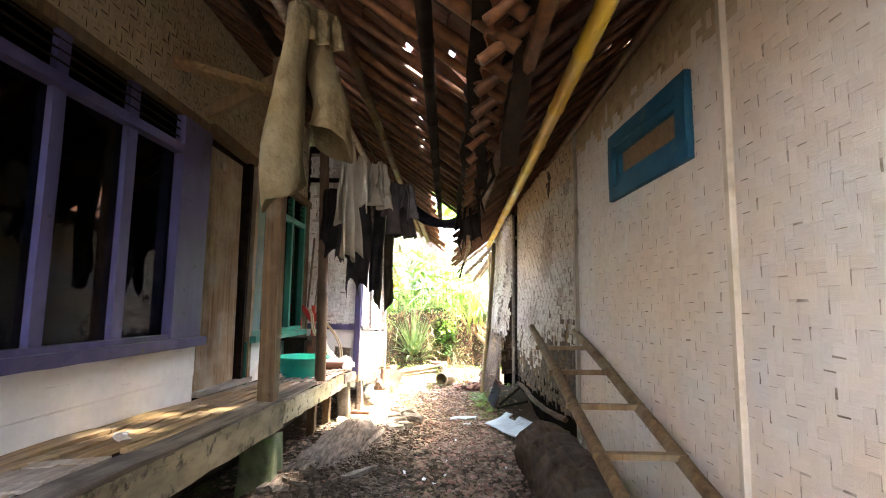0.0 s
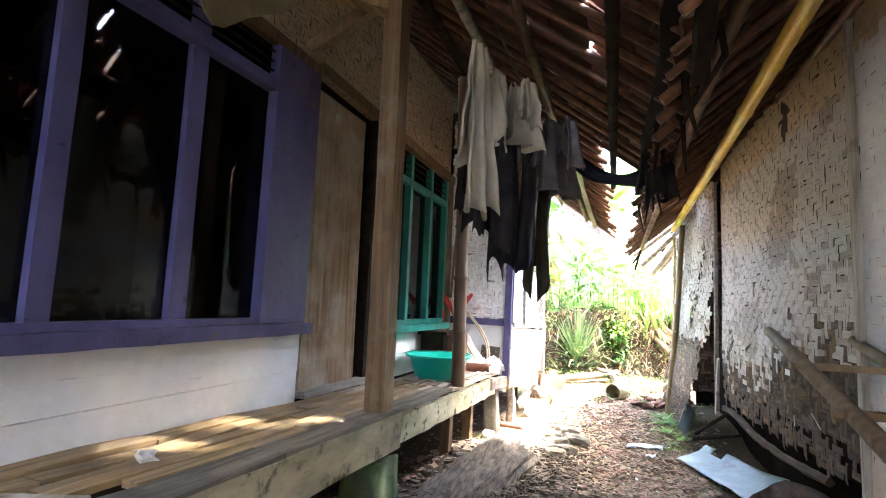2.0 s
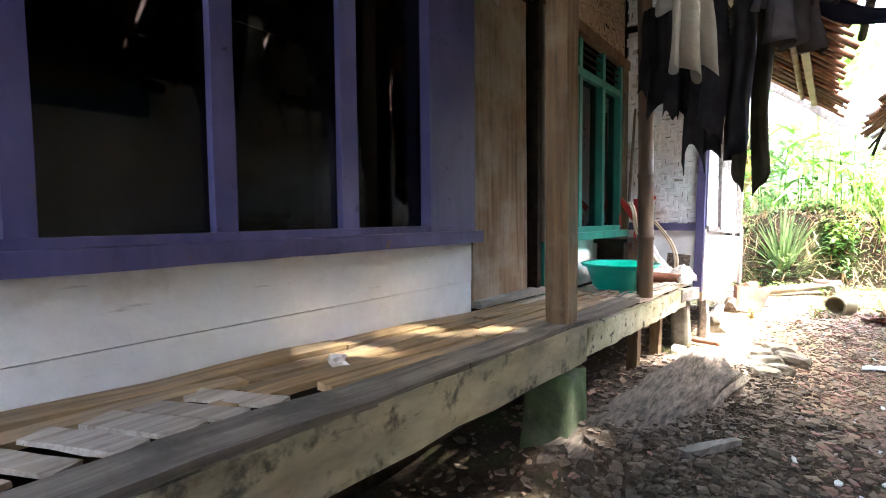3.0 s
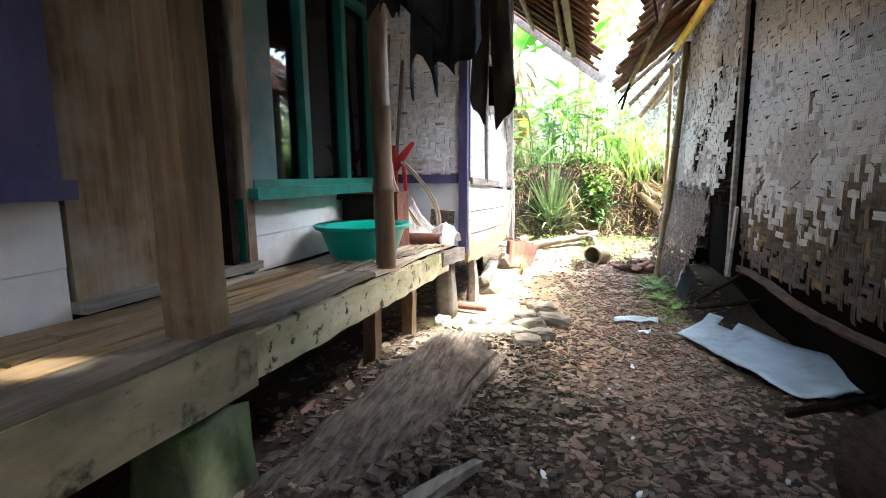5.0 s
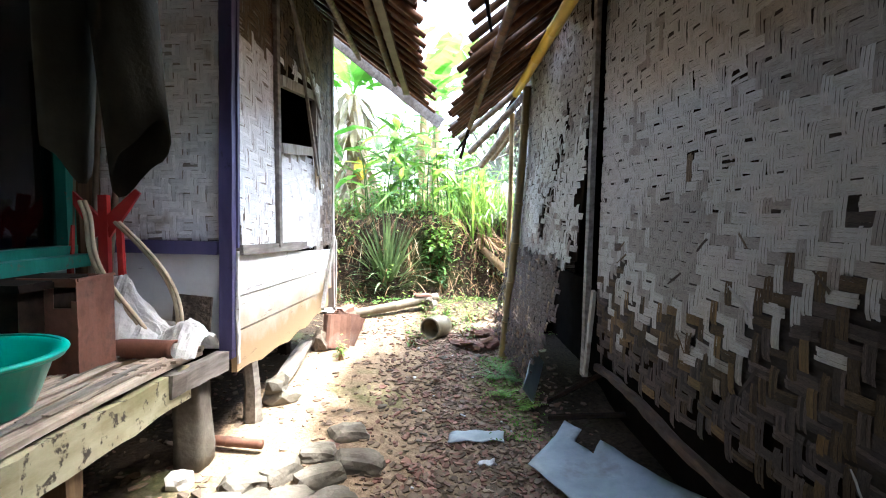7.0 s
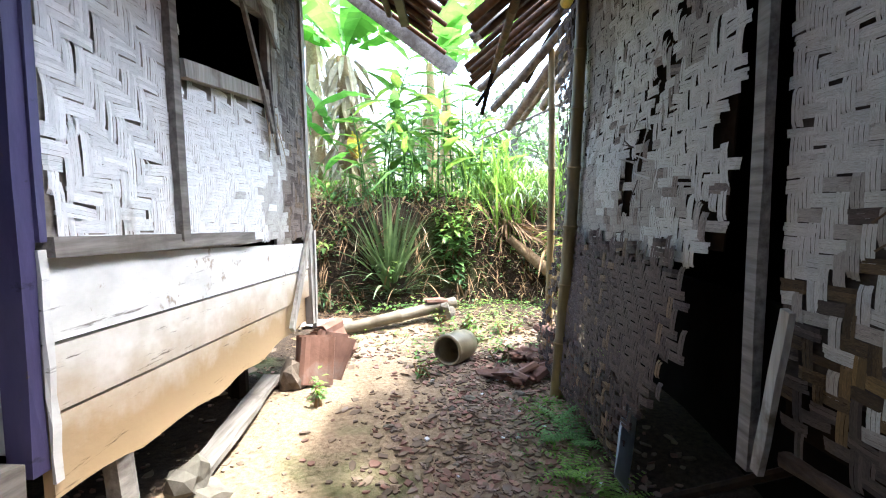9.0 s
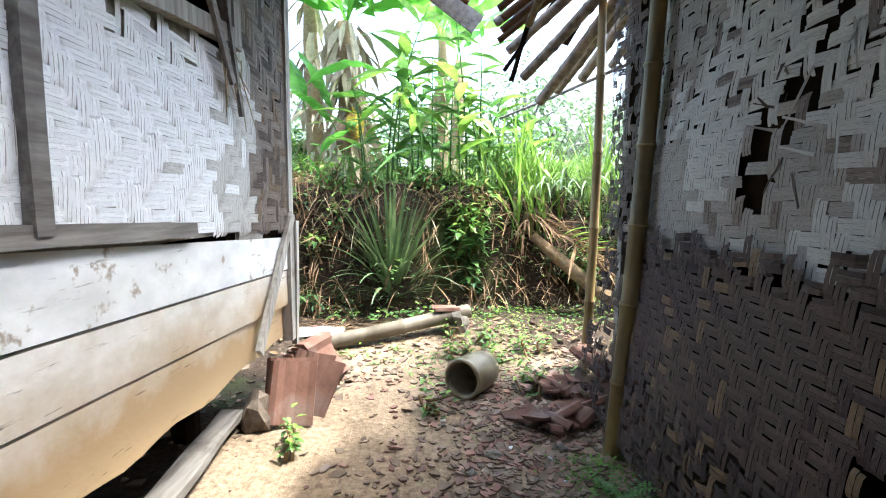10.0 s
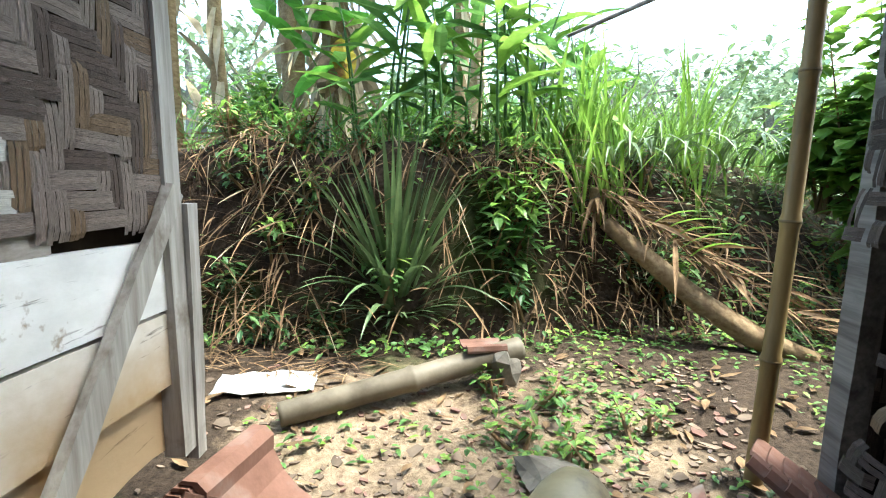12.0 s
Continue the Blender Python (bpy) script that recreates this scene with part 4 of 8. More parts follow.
def hut_mat(u, v):
    y, z = u - 1.6, v + 0.12
    k = fbm(y, z, 2.2, 1)
    if BW0 + 0.08 < y < BW1 - 0.08 and BZ0 + 0.08 < z < BZ1 - 0.08:
        return None
    top = 2.62 + 0.10 * fbm(y, z, 6, 3)
    if y < 4.3:
        if z > top + 0.02 + 0.12 * dot(y, z, 7):
            return M_STRIP_UPPER
        return M_STRIP_LIME_TINT
    if y < 7.0:
        if z < 0.46 + 0.02 * math.sin(9 * y):
            return None
        if z > top - 0.12:
            return M_STRIP_UPPER if k > -0.6 else None
        wear = fbm(y, z, 5.5, 9) * 0.7 + 0.6 * dot(y, z, 6)
        low = 1.02 + 0.40 * fbm(y, z, 1.6, 11) + 0.24 * smooth(5.75, 5.0, y) + 0.55 * dot(y, z, 9)
        # limewash worn off low down; strips there also darkened for the foot's shade
        if z < low:
            if z < 0.62 + 0.16 * smooth(5.9, 5.1, y) + 0.12 * k and dot(y, z, 19) > -0.18:
                return M_STRIP_DARK if dot(y, z, 20) > -0.2 else None
            if wear > 0.36 or (y < 5.6 and z < 1.05 and wear > -0.25) or (z < 0.72 and wear > 0.05):
                return M_STRIP_FOOT_SHADED if dot(y, z, 2) > 0.0 else M_STRIP_DARK if dot(y, z, 4) > 0.1 else None
            if z < 0.90 + 0.12 * smooth(5.75, 5.0, y) + 0.2 * k + 0.5 * dot(y, z, 8):
                return M_STRIP_OCHRE if dot(y, z, 12) > 0.2 else M_STRIP_FOOT_SHADED if dot(y, z, 14) > -0.12 else M_STRIP_DARK if dot(y, z, 18) > -0.15 else M_STRIP_HUTDK_SHADED
            return M_STRIP_HUTDK_SHADED if dot(y, z, 13) > -0.1 else M_STRIP_HUT_SHADED
        if wear > 0.80 - 0.14 * (z < 1.5):
            return M_STRIP_BARE if dot(y, z, 2) > -0.1 else M_STRIP_DARK if dot(y, z, 4) > -0.2 else None
        return M_STRIP_HUTDK_SHADED if fbm(y, z, 1.3, 21) + 0.25 * dot(y, z) > 0.15 else M_STRIP_HUT_SHADED
    return None


def hut_p(u, v, d):
    y = u - 1.6
    bulge = 0.03 * noise.noise(Vector((y * 0.9, v, 2)))
    return (wall_x(y) - 1.0 - d - bulge * smooth(4.4, 5.2, y), y - 5.0, v + 0.12)


weave("hut_near", hut, hut_p, 5.90, 2.86, 0.044, 2, hut_mat, "painted woven bamboo strips", None, 0.045, 0.985, 0.75)
weave("hut", hut, lambda u, v, d: hut_p(u + 5.90, v, d), 2.65, 2.86, 0.041, 2, lambda u, v: hut_mat(u + 5.90, v), "woven bamboo strips", lambda u, v: u > 0.6 and 0.9 < v < 1.6, 0.09, 0.955, 0.8, 3)
bm = bmesh.new()
for y0, y1, z0, z1 in ((-1.8, BW0, 0.1, 3.0), (BW0, BW1, 0.1, BZ0), (BW0, BW1, BZ1, 3.0), (BW1, 4.3, 0.1, 3.0)):
    n = 3
    for i in range(n):
        a, b = y0 + (y1 - y0) * i / n, y0 + (y1 - y0) * (i + 1) / n
        vs = box(bm, 0, 0.03, a, b, z0, z1)
        for v in vs:
            v.co.x += wall_x(v.co.y) + 0.022
rpart("paint_backing", bm, M_UNDERLAY)
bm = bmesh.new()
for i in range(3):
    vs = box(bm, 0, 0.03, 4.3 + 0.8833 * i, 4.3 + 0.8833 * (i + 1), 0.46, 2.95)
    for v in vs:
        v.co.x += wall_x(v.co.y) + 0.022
rpart("backing", bm, M_VOIDBACK)
# one plain sheet, coloured dark for the shade between strips
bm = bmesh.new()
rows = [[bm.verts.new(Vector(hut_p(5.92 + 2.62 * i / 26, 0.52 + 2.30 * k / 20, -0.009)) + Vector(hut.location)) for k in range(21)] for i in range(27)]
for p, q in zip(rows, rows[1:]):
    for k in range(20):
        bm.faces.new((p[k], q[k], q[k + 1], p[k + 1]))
rpart("inner_layer", bm, M_GAPSHADE, "plain dark sheet standing for shade in the weave's gaps")
# battens of the hut wall
for y, z0, z1, wd, mt in ((2.2, 0.1, 2.9, 0.032, M_BATTEN), (4.29, 0.3, 2.95, 0.045, M_BOARD_PALE)):
    bm = bmesh.new()
    bar(bm, (wall_x(y) - 0.018, y, z0), (wall_x(y) - 0.018, y - 0.02, z1), wd, 0.028, (1, 0, 0), 10, 0.003)
    rpart("batten", bm, mt, "upright batten")
bm = bmesh.new()
bar(bm, (wall_x(7.0) - 0.05, 7.02, 0.30), (wall_x(6.9) - 0.06, 6.93, 2.62), 0.06, 0.03, (1, 0, 0), 10, 0.003)
rpart("batten", bm, M_WOOD_GREY, "grey upright batten")
bm = bmesh.new()
bar(bm, (wall_x(7.0) - 0.07, 6.93, 0.33), (wall_x(6.9) - 0.07, 6.82, 0.86), 0.04, 0.02, (1, 0, 0), 5, 0.003)
rpart("batten", bm, M_BOARD_PALE)
# sill log under the wall
bm = bmesh.new()
tube(bm, [(wall_x(y) - 0.03 + 0.02 * math.sin(y * 3), y, 0.40 + 0.03 * math.sin(y * 2.1) - 0.02 * (y - 5)) for y in spaced(4.7, 7.0, 0.1)], 0.026, 8, 0.22)
rpart("sill_log", bm, M_LOG, "round dark weathered sill log")
# blue window
window_4 = thing("window_4", "small blue wooden window with a brown board", "window", (1.08, 3.06, 2.3), kind="structure")
bm = bmesh.new()
for a, b, wd in (((BW0, BZ0 + 0.04), (BW1, BZ0 + 0.04), 0.09), ((BW0, BZ1 - 0.04), (BW1, BZ1 - 0.04), 0.09)):
    bar(bm, (wall_x(a[0]) - 0.01, a[0] - 0.005, a[1]), (wall_x(b[0]) - 0.01, b[0] + 0.005, b[1]), 0.05, wd, (0, 0, 1), 4, 0.002)
for y in (BW0 + 0.04, BW1 - 0.04):
    bar(bm, (wall_x(y) - 0.013, y, BZ0 + 0.083), (wall_x(y) - 0.013, y, BZ1 - 0.083), 0.09, 0.05, (1, 0, 0), 3, 0.002)
wpart("window_frame", bm, M_BLUE, window_4)
bm = bmesh.new()
i0, i1, j0, j1 = BW0 + 0.11, BW1 - 0.11, BZ0 + 0.11, BZ1 - 0.11
for z in (j0, j1):
    bar(bm, (wall_x(i0) - 0.002, i0 - 0.03, z), (wall_x(i1) - 0.002, i1 + 0.03, z), 0.04, 0.06, (0, 0, 1), 3, 0.001)
for y in (i0, i1):
    bar(bm, (wall_x(y) - 0.0, y, j0), (wall_x(y) - 0.0, y, j1), 0.06, 0.04, (1, 0, 0), 3, 0.001)
wpart("sash", bm, M_BLUE, window_4)
bm = bmesh.new()
vs = box(bm, 0, 0.012, i0, i1, j0, j1)
for v in vs:
    v.co.x += wall_x(v.co.y) + 0.008
wpart("board", bm, M_MESHVENT, window_4, "brown board")

# the loose, leaning panel at the hut's far end, with its dark lower sheet
panel = thing("wall_hut_panel", "torn woven bamboo panel sagging from the hut", "wall", (0.8, 8, 0), kind="structure")


def panel_x(y, z):
    lean = 0.05 + 0.20 * smooth(1.35, 0.1, z) + 0.07 * math.exp(-((z - 1.25) / 0.5) ** 2) * math.sin((y - 7.1) * 1.3 + 0.3)
    return wall_x(y) - lean + 0.02 * noise.noise(Vector((y * 2, z * 2, 4)))


def panel_mat(u, v):
    y, z = 7.06 + u, v + 0.95
    tear = 7.68 + 0.09 * math.sin(z * 6) - 0.30 * (z - 1.5)
    if 1.05 < z < 2.05 and abs(y - tear) < 0.02 + 0.06 * math.exp(-((z - 1.5) / 0.25) ** 2) + 0.05 * fbm(y, z, 6) + 0.12 * dot(y, z, 23):
        return None
    if z < 1.55 and y < 7.12 + 0.10 * (1.55 - z) + 0.06 * fbm(y, z, 4) + 0.16 * dot(y, z, 21):
        return None
    if y > 8.72 + 0.1 * fbm(y, z, 5):
        return None if dot(y, z, 15) > 0.12 else M_STRIP_DARK if dot(y, z, 16) > -0.30 else M_STRIP_MAUVE
    if fbm(y, z, 8, 13) + 0.4 * noise.noise(Vector((y * 37, z * 37, 8))) > 0.85:
        return None
    return M_STRIP_MAUVE if dot(y, z, 4) > 0.42 else M_STRIP_HUTDK_SHADED if fbm(y, z, 1.6, 31) + 0.3 * dot(y, z) > 0.0 else M_STRIP_HUT_SHADED


weave("panel", panel, lambda u, v, d: (panel_x(7.06 + u, v + 0.95) - d - 0.8, 7.06 + u - 8.0, v + 0.95), 2.2, 1.75, 0.040, 2, panel_mat, "torn limewashed strips", lambda u, v: 0.3 < u < 1.9 and 0.05 < v < 0.45, 0.13, 0.97, 1.0, 3)


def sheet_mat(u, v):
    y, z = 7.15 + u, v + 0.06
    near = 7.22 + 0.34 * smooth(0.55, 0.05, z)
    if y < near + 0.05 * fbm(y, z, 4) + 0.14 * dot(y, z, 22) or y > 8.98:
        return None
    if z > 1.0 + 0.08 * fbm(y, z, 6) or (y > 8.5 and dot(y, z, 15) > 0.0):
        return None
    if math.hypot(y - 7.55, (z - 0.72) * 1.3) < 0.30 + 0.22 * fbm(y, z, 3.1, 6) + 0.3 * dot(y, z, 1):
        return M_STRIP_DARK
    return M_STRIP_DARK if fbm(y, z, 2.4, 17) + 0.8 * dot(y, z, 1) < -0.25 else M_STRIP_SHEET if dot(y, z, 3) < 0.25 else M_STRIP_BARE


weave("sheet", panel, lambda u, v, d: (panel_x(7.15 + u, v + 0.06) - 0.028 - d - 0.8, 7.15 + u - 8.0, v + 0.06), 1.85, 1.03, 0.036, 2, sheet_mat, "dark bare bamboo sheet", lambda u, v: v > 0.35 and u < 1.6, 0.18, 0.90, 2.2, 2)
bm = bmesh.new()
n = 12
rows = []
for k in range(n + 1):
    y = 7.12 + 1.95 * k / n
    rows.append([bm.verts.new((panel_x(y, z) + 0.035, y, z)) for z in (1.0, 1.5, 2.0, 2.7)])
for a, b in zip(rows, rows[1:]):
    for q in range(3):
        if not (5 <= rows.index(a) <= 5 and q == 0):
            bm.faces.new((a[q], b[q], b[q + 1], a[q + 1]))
o = under(part("backing", bm, M_VOIDBACK, None), panel)
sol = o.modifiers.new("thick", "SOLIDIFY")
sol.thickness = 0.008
# corner post and inside of the hut
bm = bmesh.new()
bar(bm, (0.83, 9.38, 0.02), (0.86, 9.40, 2.55), 0.08, 0.07, (1, 0, 0), 10, 0.006)
rpart("corner_post", bm, M_WOOD_GREY, "split weathered corner post")
# added boards, near-black, seal the hut so that its inside stays unlit
hut_light_seal = thing("hut_light_seal", "added near-black boards that seal the hut against light", "wall", (0, 0, 0), kind="structure")
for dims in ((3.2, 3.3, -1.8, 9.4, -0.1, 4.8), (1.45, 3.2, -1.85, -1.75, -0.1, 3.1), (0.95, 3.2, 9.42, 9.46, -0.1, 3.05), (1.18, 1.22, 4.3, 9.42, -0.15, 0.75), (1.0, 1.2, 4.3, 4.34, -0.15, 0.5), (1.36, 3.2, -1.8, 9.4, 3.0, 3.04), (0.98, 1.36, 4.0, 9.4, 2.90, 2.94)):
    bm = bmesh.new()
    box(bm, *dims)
    part("board", bm, M_UNLIT, hut_light_seal)
weave("end", panel, lambda u, v, d: (0.90 + u - 0.8, 9.40 - d - 8.0, v + 0.2), 0.5, 2.3, 0.04, 3, lambda u, v: (M_STRIP_MAUVE if dot(u, v) > 0.2 else M_STRIP_DARK) if fbm(u, v, 5) > -0.5 else None, "ragged bamboo strips", None, 0.05, 0.98, 0.6, 2)

# plain unseen boarding, added behind the start to cut the light from there
light_stop_back = thing("light_stop_back", "added unseen boarding that cuts the light from behind", "wall", (0, -3.3, 0), kind="structure")
for k in range(16):
    bm = bmesh.new()
    x = -1.92 + 0.21 * k
    box(bm, x, x + 0.205, -3.34, -3.30, -0.1, 3.3, 0.002)
    under(part("board", bm, M_WOOD_GREY, None), light_stop_back)
for k in range(8):
    bm = bmesh.new()
    y = -3.3 + 0.212 * k
    box(bm, wall_x(y), wall_x(y) + 0.03, y, y + 0.208, -0.1, 3.2, 0.002)
    under(part("board", bm, M_WOOD_GREY, None), light_stop_back)

# ---- roofs: clay tiles on bamboo rafters, meeting in a valley over the passage ----


def tile_shape():
    """One pantile, 0.24 x 0.30 m, with a rolled edge, a lip and thickness."""
    v, f = [], []
    prof = [(-0.12, 0.0), (-0.10, 0.022), (-0.07, 0.026), (-0.04, 0.008), (0.02, 0.0), (0.08, 0.006), (0.12, 0.018)]
    for t in (0.0, -0.012):
        for s in (-0.15, 0.15):
            for a, h in prof:
                v.append((a, s, h + t))
    n = len(prof)
    for i in range(n - 1):
        f.append((i, i + 1, n + i + 1, n + i))
        f.append((2 * n + i, 3 * n + i, 3 * n + i + 1, 2 * n + i + 1))
        f.append((i, 2 * n + i, 2 * n + i + 1, i + 1))
        f.append((n + i, n + i + 1, 3 * n + i + 1, 3 * n + i))
    f.append((0, n, 3 * n, 2 * n))
    f.append((n - 1, 3 * n - 1, 4 * n - 1, 2 * n - 1))
    return v, f


TV, TF = tile_shape()
TILE_ME = bpy.data.meshes.new("tile")
TILE_ME.from_pydata(TV, [], TF)
TILE_ME.materials.append(M_TILE_ROOF)


def roof(name, label, height, slope_sign, x_eave, x_ridge, y0, y1, gaps, near, rafter_mat, eave_jag):
    """height(x): roof plane; slope_sign: +1 where it rises with x."""
    rf = thing(name, label, "roof", ((x_eave + x_ridge) / 2, (y0 + y1) / 2, height((x_eave + x_ridge) / 2)), kind="structure")
    rnd = random.Random(name)
    slope = math.atan(abs(height(1) - height(0)))
    run = abs(x_ridge - x_eave)
    rows, cols = int(run / (0.25 * math.cos(slope))), int((y1 - y0) / 0.22)
    V, F = [], []
    single = 0
    inv = Matrix.Translation(-Vector(rf.location))
    for j in range(cols):
        y = y0 + (j + 0.5) * 0.22
        jag = (rnd.uniform(0, eave_jag) + (0.34 if slope_sign < 0 else 0)) if y > 5.2 else 0
        for i in range(rows):
            x = x_eave + slope_sign * ((i + 0.5) * 0.25 * math.cos(slope))
            slipped = gaps(x, y, rnd)
            if abs(x - x_eave) < jag or (slipped and slope_sign > 0):
                continue
            m = pose(x, y, height(x) + 0.055 + rnd.uniform(0, 0.012), 0, -slope_sign * math.degrees(slope) - slope_sign * 4, 0) @ pose(0, rnd.uniform(-0.01, 0.01), 0, 0, 0, 90 * slope_sign + rnd.gauss(0, 2.5))
            if slipped:
                m = m @ pose(0.05, 0.07, 0.01, 0, 0, 14)
            if single < 300 and near(x, y):
                o = new("tile", TILE_ME)
                o.parent = rf
                o.matrix_world = inv @ m
                o.matrix_parent_inverse = Matrix()
                o.matrix_basis = inv @ m
                single += 1
            else:
                b = len(V)
                V.extend(inv @ m @ Vector(q) for q in TV)
                F.extend(tuple(b + k for k in q) for q in TF)
    pieces("tiles", V, F, M_TILE_ROOF, rf, "", False, "stuff")
    y = y0 + 0.1
    while y < y1:
        bm = bmesh.new()
        xe = x_eave - slope_sign * 0.04
        if y > 5.2:
            xe = x_eave + (slope_sign * rnd.uniform(0.26, 0.40) if slope_sign < 0 else -rnd.uniform(0.0, 0.12))
        r = rnd.uniform(0.016, 0.027)
        tube(bm, [(x, y + 0.012 * math.sin(x * 3 + y), height(x) + rnd.uniform(-0.006, 0.006)) for x in [xe + slope_sign * run * k / 5 for k in range(6)]], r, 6, 0.08)
        under(part("rafter", bm, rafter_mat, None, "", True), rf)
        y += rnd.uniform(0.17, 0.25)
    return rf


HOLES = ((-0.16, 2.45), (-0.16, 2.78), (0.04, 2.2), (0.04, 2.9), (-0.16, 3.2), (-0.56, 3.5), (-0.76, 2.9), (-0.76, 3.35), (-0.16, 3.64))


def gaps_left(x, y, rnd):
    return any(abs(x - a) < 0.10 and abs(y - b) < 0.11 for a, b in HOLES)


roof_l = roof("roof_house", "old clay tile roof on bamboo rafters, with missing tiles", roof_left, -1, 0.14, -3.4, -1.0, 9.75, gaps_left, lambda x, y: x > -1.3 and y > 5.0, M_RAFTER, 0.1)
roof_r = roof("roof_hut", "sagging clay tile roof on bamboo rafters", roof_right, 1, 0.10, 3.4, -1.0, 9.6, lambda x, y, rnd: (y > 8.7 and x < 0.75) or (y > 6.2 and rnd.random() < 0.10 and x < 0.6), lambda x, y: x < 1.2 and y > 4.6, M_RAFTER, 0.28)

# ---- the veranda ----
veranda = thing("veranda", "old raised veranda of worn planks on a mossy yellow edge beam", "veranda", (-1.6, 3.5, 0), kind="structure")


def vpart(name, bm, mat, label="", smooth=False):
    return under(part(name, bm, mat, None, label, smooth), veranda)


def deck_plank(x0, x1, y0, y1, mat, lift=0.0, wear=0.004, label=""):
    bm = bmesh.new()
    n = max(3, int((y1 - y0) / 0.22))
    rows = []
    sk = random.uniform(-0.012, 0.012)
    for k in range(n + 1):
        f = k / n
        y = y0 + (y1 - y0) * f
        z = deck_z(y) + lift + 0.006 * math.sin(k * 1.3 + x0 * 20) + random.uniform(-0.002, 0.002)
        a, b = x0 + sk * f + random.uniform(-wear, wear), x1 + sk * f + random.uniform(-wear, wear)
        rows.append([bm.verts.new(p) for p in ((a, y, z), (b, y, z - 0.002), (b, y, z - 0.024), (a, y, z - 0.024))])
    for r, q in zip(rows, rows[1:]):
        for c in range(4):
            bm.faces.new((r[c], q[c], q[(c + 1) % 4], r[(c + 1) % 4]))
    bm.faces.new(rows[0])
    bm.faces.new(rows[-1][::-1])
    vpart("plank", bm, mat, label)


deck_plank(-1.408, -1.262, -1.0, 2.9, M_EDGE, 0.012)
deck_plank(-1.405, -1.262, 2.91, 4.95, M_EDGE, 0.010)
cols = [(-1.915, -1.795), (-1.778, -1.692), (-1.677, -1.602), (-1.590, -1.518), (-1.503, -1.428)]
cuts = [(-1.0, 2.85, 4.3, 6.55), (-1.0, 2.35, 3.7, 5.2, 6.5), (2.3, 3.5, 4.9, 6.5), (2.15, 3.9, 5.05, 6.5), (2.45, 3.3, 4.75, 6.55)]
for (a, b), ys in zip(cols, cuts):
    for y0, y1 in zip(ys, ys[1:]):
        deck_plank(a + 0.005, b - 0.007, y0 + 0.004, y1 - 0.004, M_DECK_PALE if y0 > 4.2 else M_WOOD_Y, random.uniform(-0.004, 0.006))
# split bamboo slats across the near end, loose and slanting
for k in range(22):
    bm = bmesh.new()
    y = -0.3 + k * 0.118
    bar(bm, (-1.70, y + random.uniform(-0.01, 0.01), deck_z(y) - 0.006), (-1.435, y + 0.11, deck_z(y) - 0.004), random.uniform(0.055, 0.092), 0.012, (0, 0, 1), 3, 0.003)
    vpart("slat", bm, M_DECK_PALE)
# loose splints over the far end
for k in range(16):
    bm = bmesh.new()
    x, y = random.uniform(-1.62, -1.29), random.uniform(4.9, 5.7)
    ln = random.uniform(0.5, 0.95)
    y2 = min(y + ln, 6.5)
    bar(bm, (x, y, deck_z(y) + 0.014), (min(x + random.uniform(-0.08, 0.05), -1.285), y2, deck_z(y2) + 0.013 + 0.003 * k / 3), random.uniform(0.02, 0.06), 0.008, (0, 0, 1), 4, 0.004, 0.6)
    vpart("splint", bm, M_DECK_PALE if k % 3 else M_WOOD_GREY)
deck_plank(-1.41, -1.275, 4.97, 6.45, M_DECK_PALE, 0.006, 0.006)
for k in range(12):
    bm = bmesh.new()
    y = 6.0 + 0.045 * k
    bar(bm, (-1.42, y, deck_z(y) + 0.012), (-1.27 + random.uniform(-0.02, 0.015), y + random.uniform(-0.02, 0.02), deck_z(y) + 0.010), 0.035, 0.014, (0, 0, 1), 2, 0.004)
    vpart("splint", bm, M_DECK_PALE)
bm = bmesh.new()
bar(bm, (-1.278, -1.0, 0.72), (-1.278, 3.97, 0.567), 0.045, 0.185, (0, 0, 1), 22, 0.007)
vpart("edge_beam", bm, M_BEAM, "edge beam stained yellow and grey")
bm = bmesh.new()
bar(bm, (-1.280, 3.975, 0.565), (-1.285, 6.30, 0.49), 0.05, 0.15, (0, 0, 1), 26, 0.009)
vpart("edge_beam", bm, M_BEAM_PALE, "pitted beam stained yellow and white")
bm = bmesh.new()
bar(bm, (-1.275, 6.12, 0.52), (-1.245, 6.62, 0.50), 0.06, 0.10, (0, 0, 1), 5, 0.010)
vpart("edge_beam", bm, M_WOOD_GREY)
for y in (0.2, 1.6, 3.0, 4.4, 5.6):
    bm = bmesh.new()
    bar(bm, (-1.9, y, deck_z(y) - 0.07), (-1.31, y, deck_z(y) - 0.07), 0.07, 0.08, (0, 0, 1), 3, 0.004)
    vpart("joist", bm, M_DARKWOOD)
# an added near-black sheet stands for the shade below the deck
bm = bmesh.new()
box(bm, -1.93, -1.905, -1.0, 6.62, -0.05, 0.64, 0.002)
vpart("back_board", bm, M_DARKWOOD, "added near-black sheet standing for the shade below the deck")
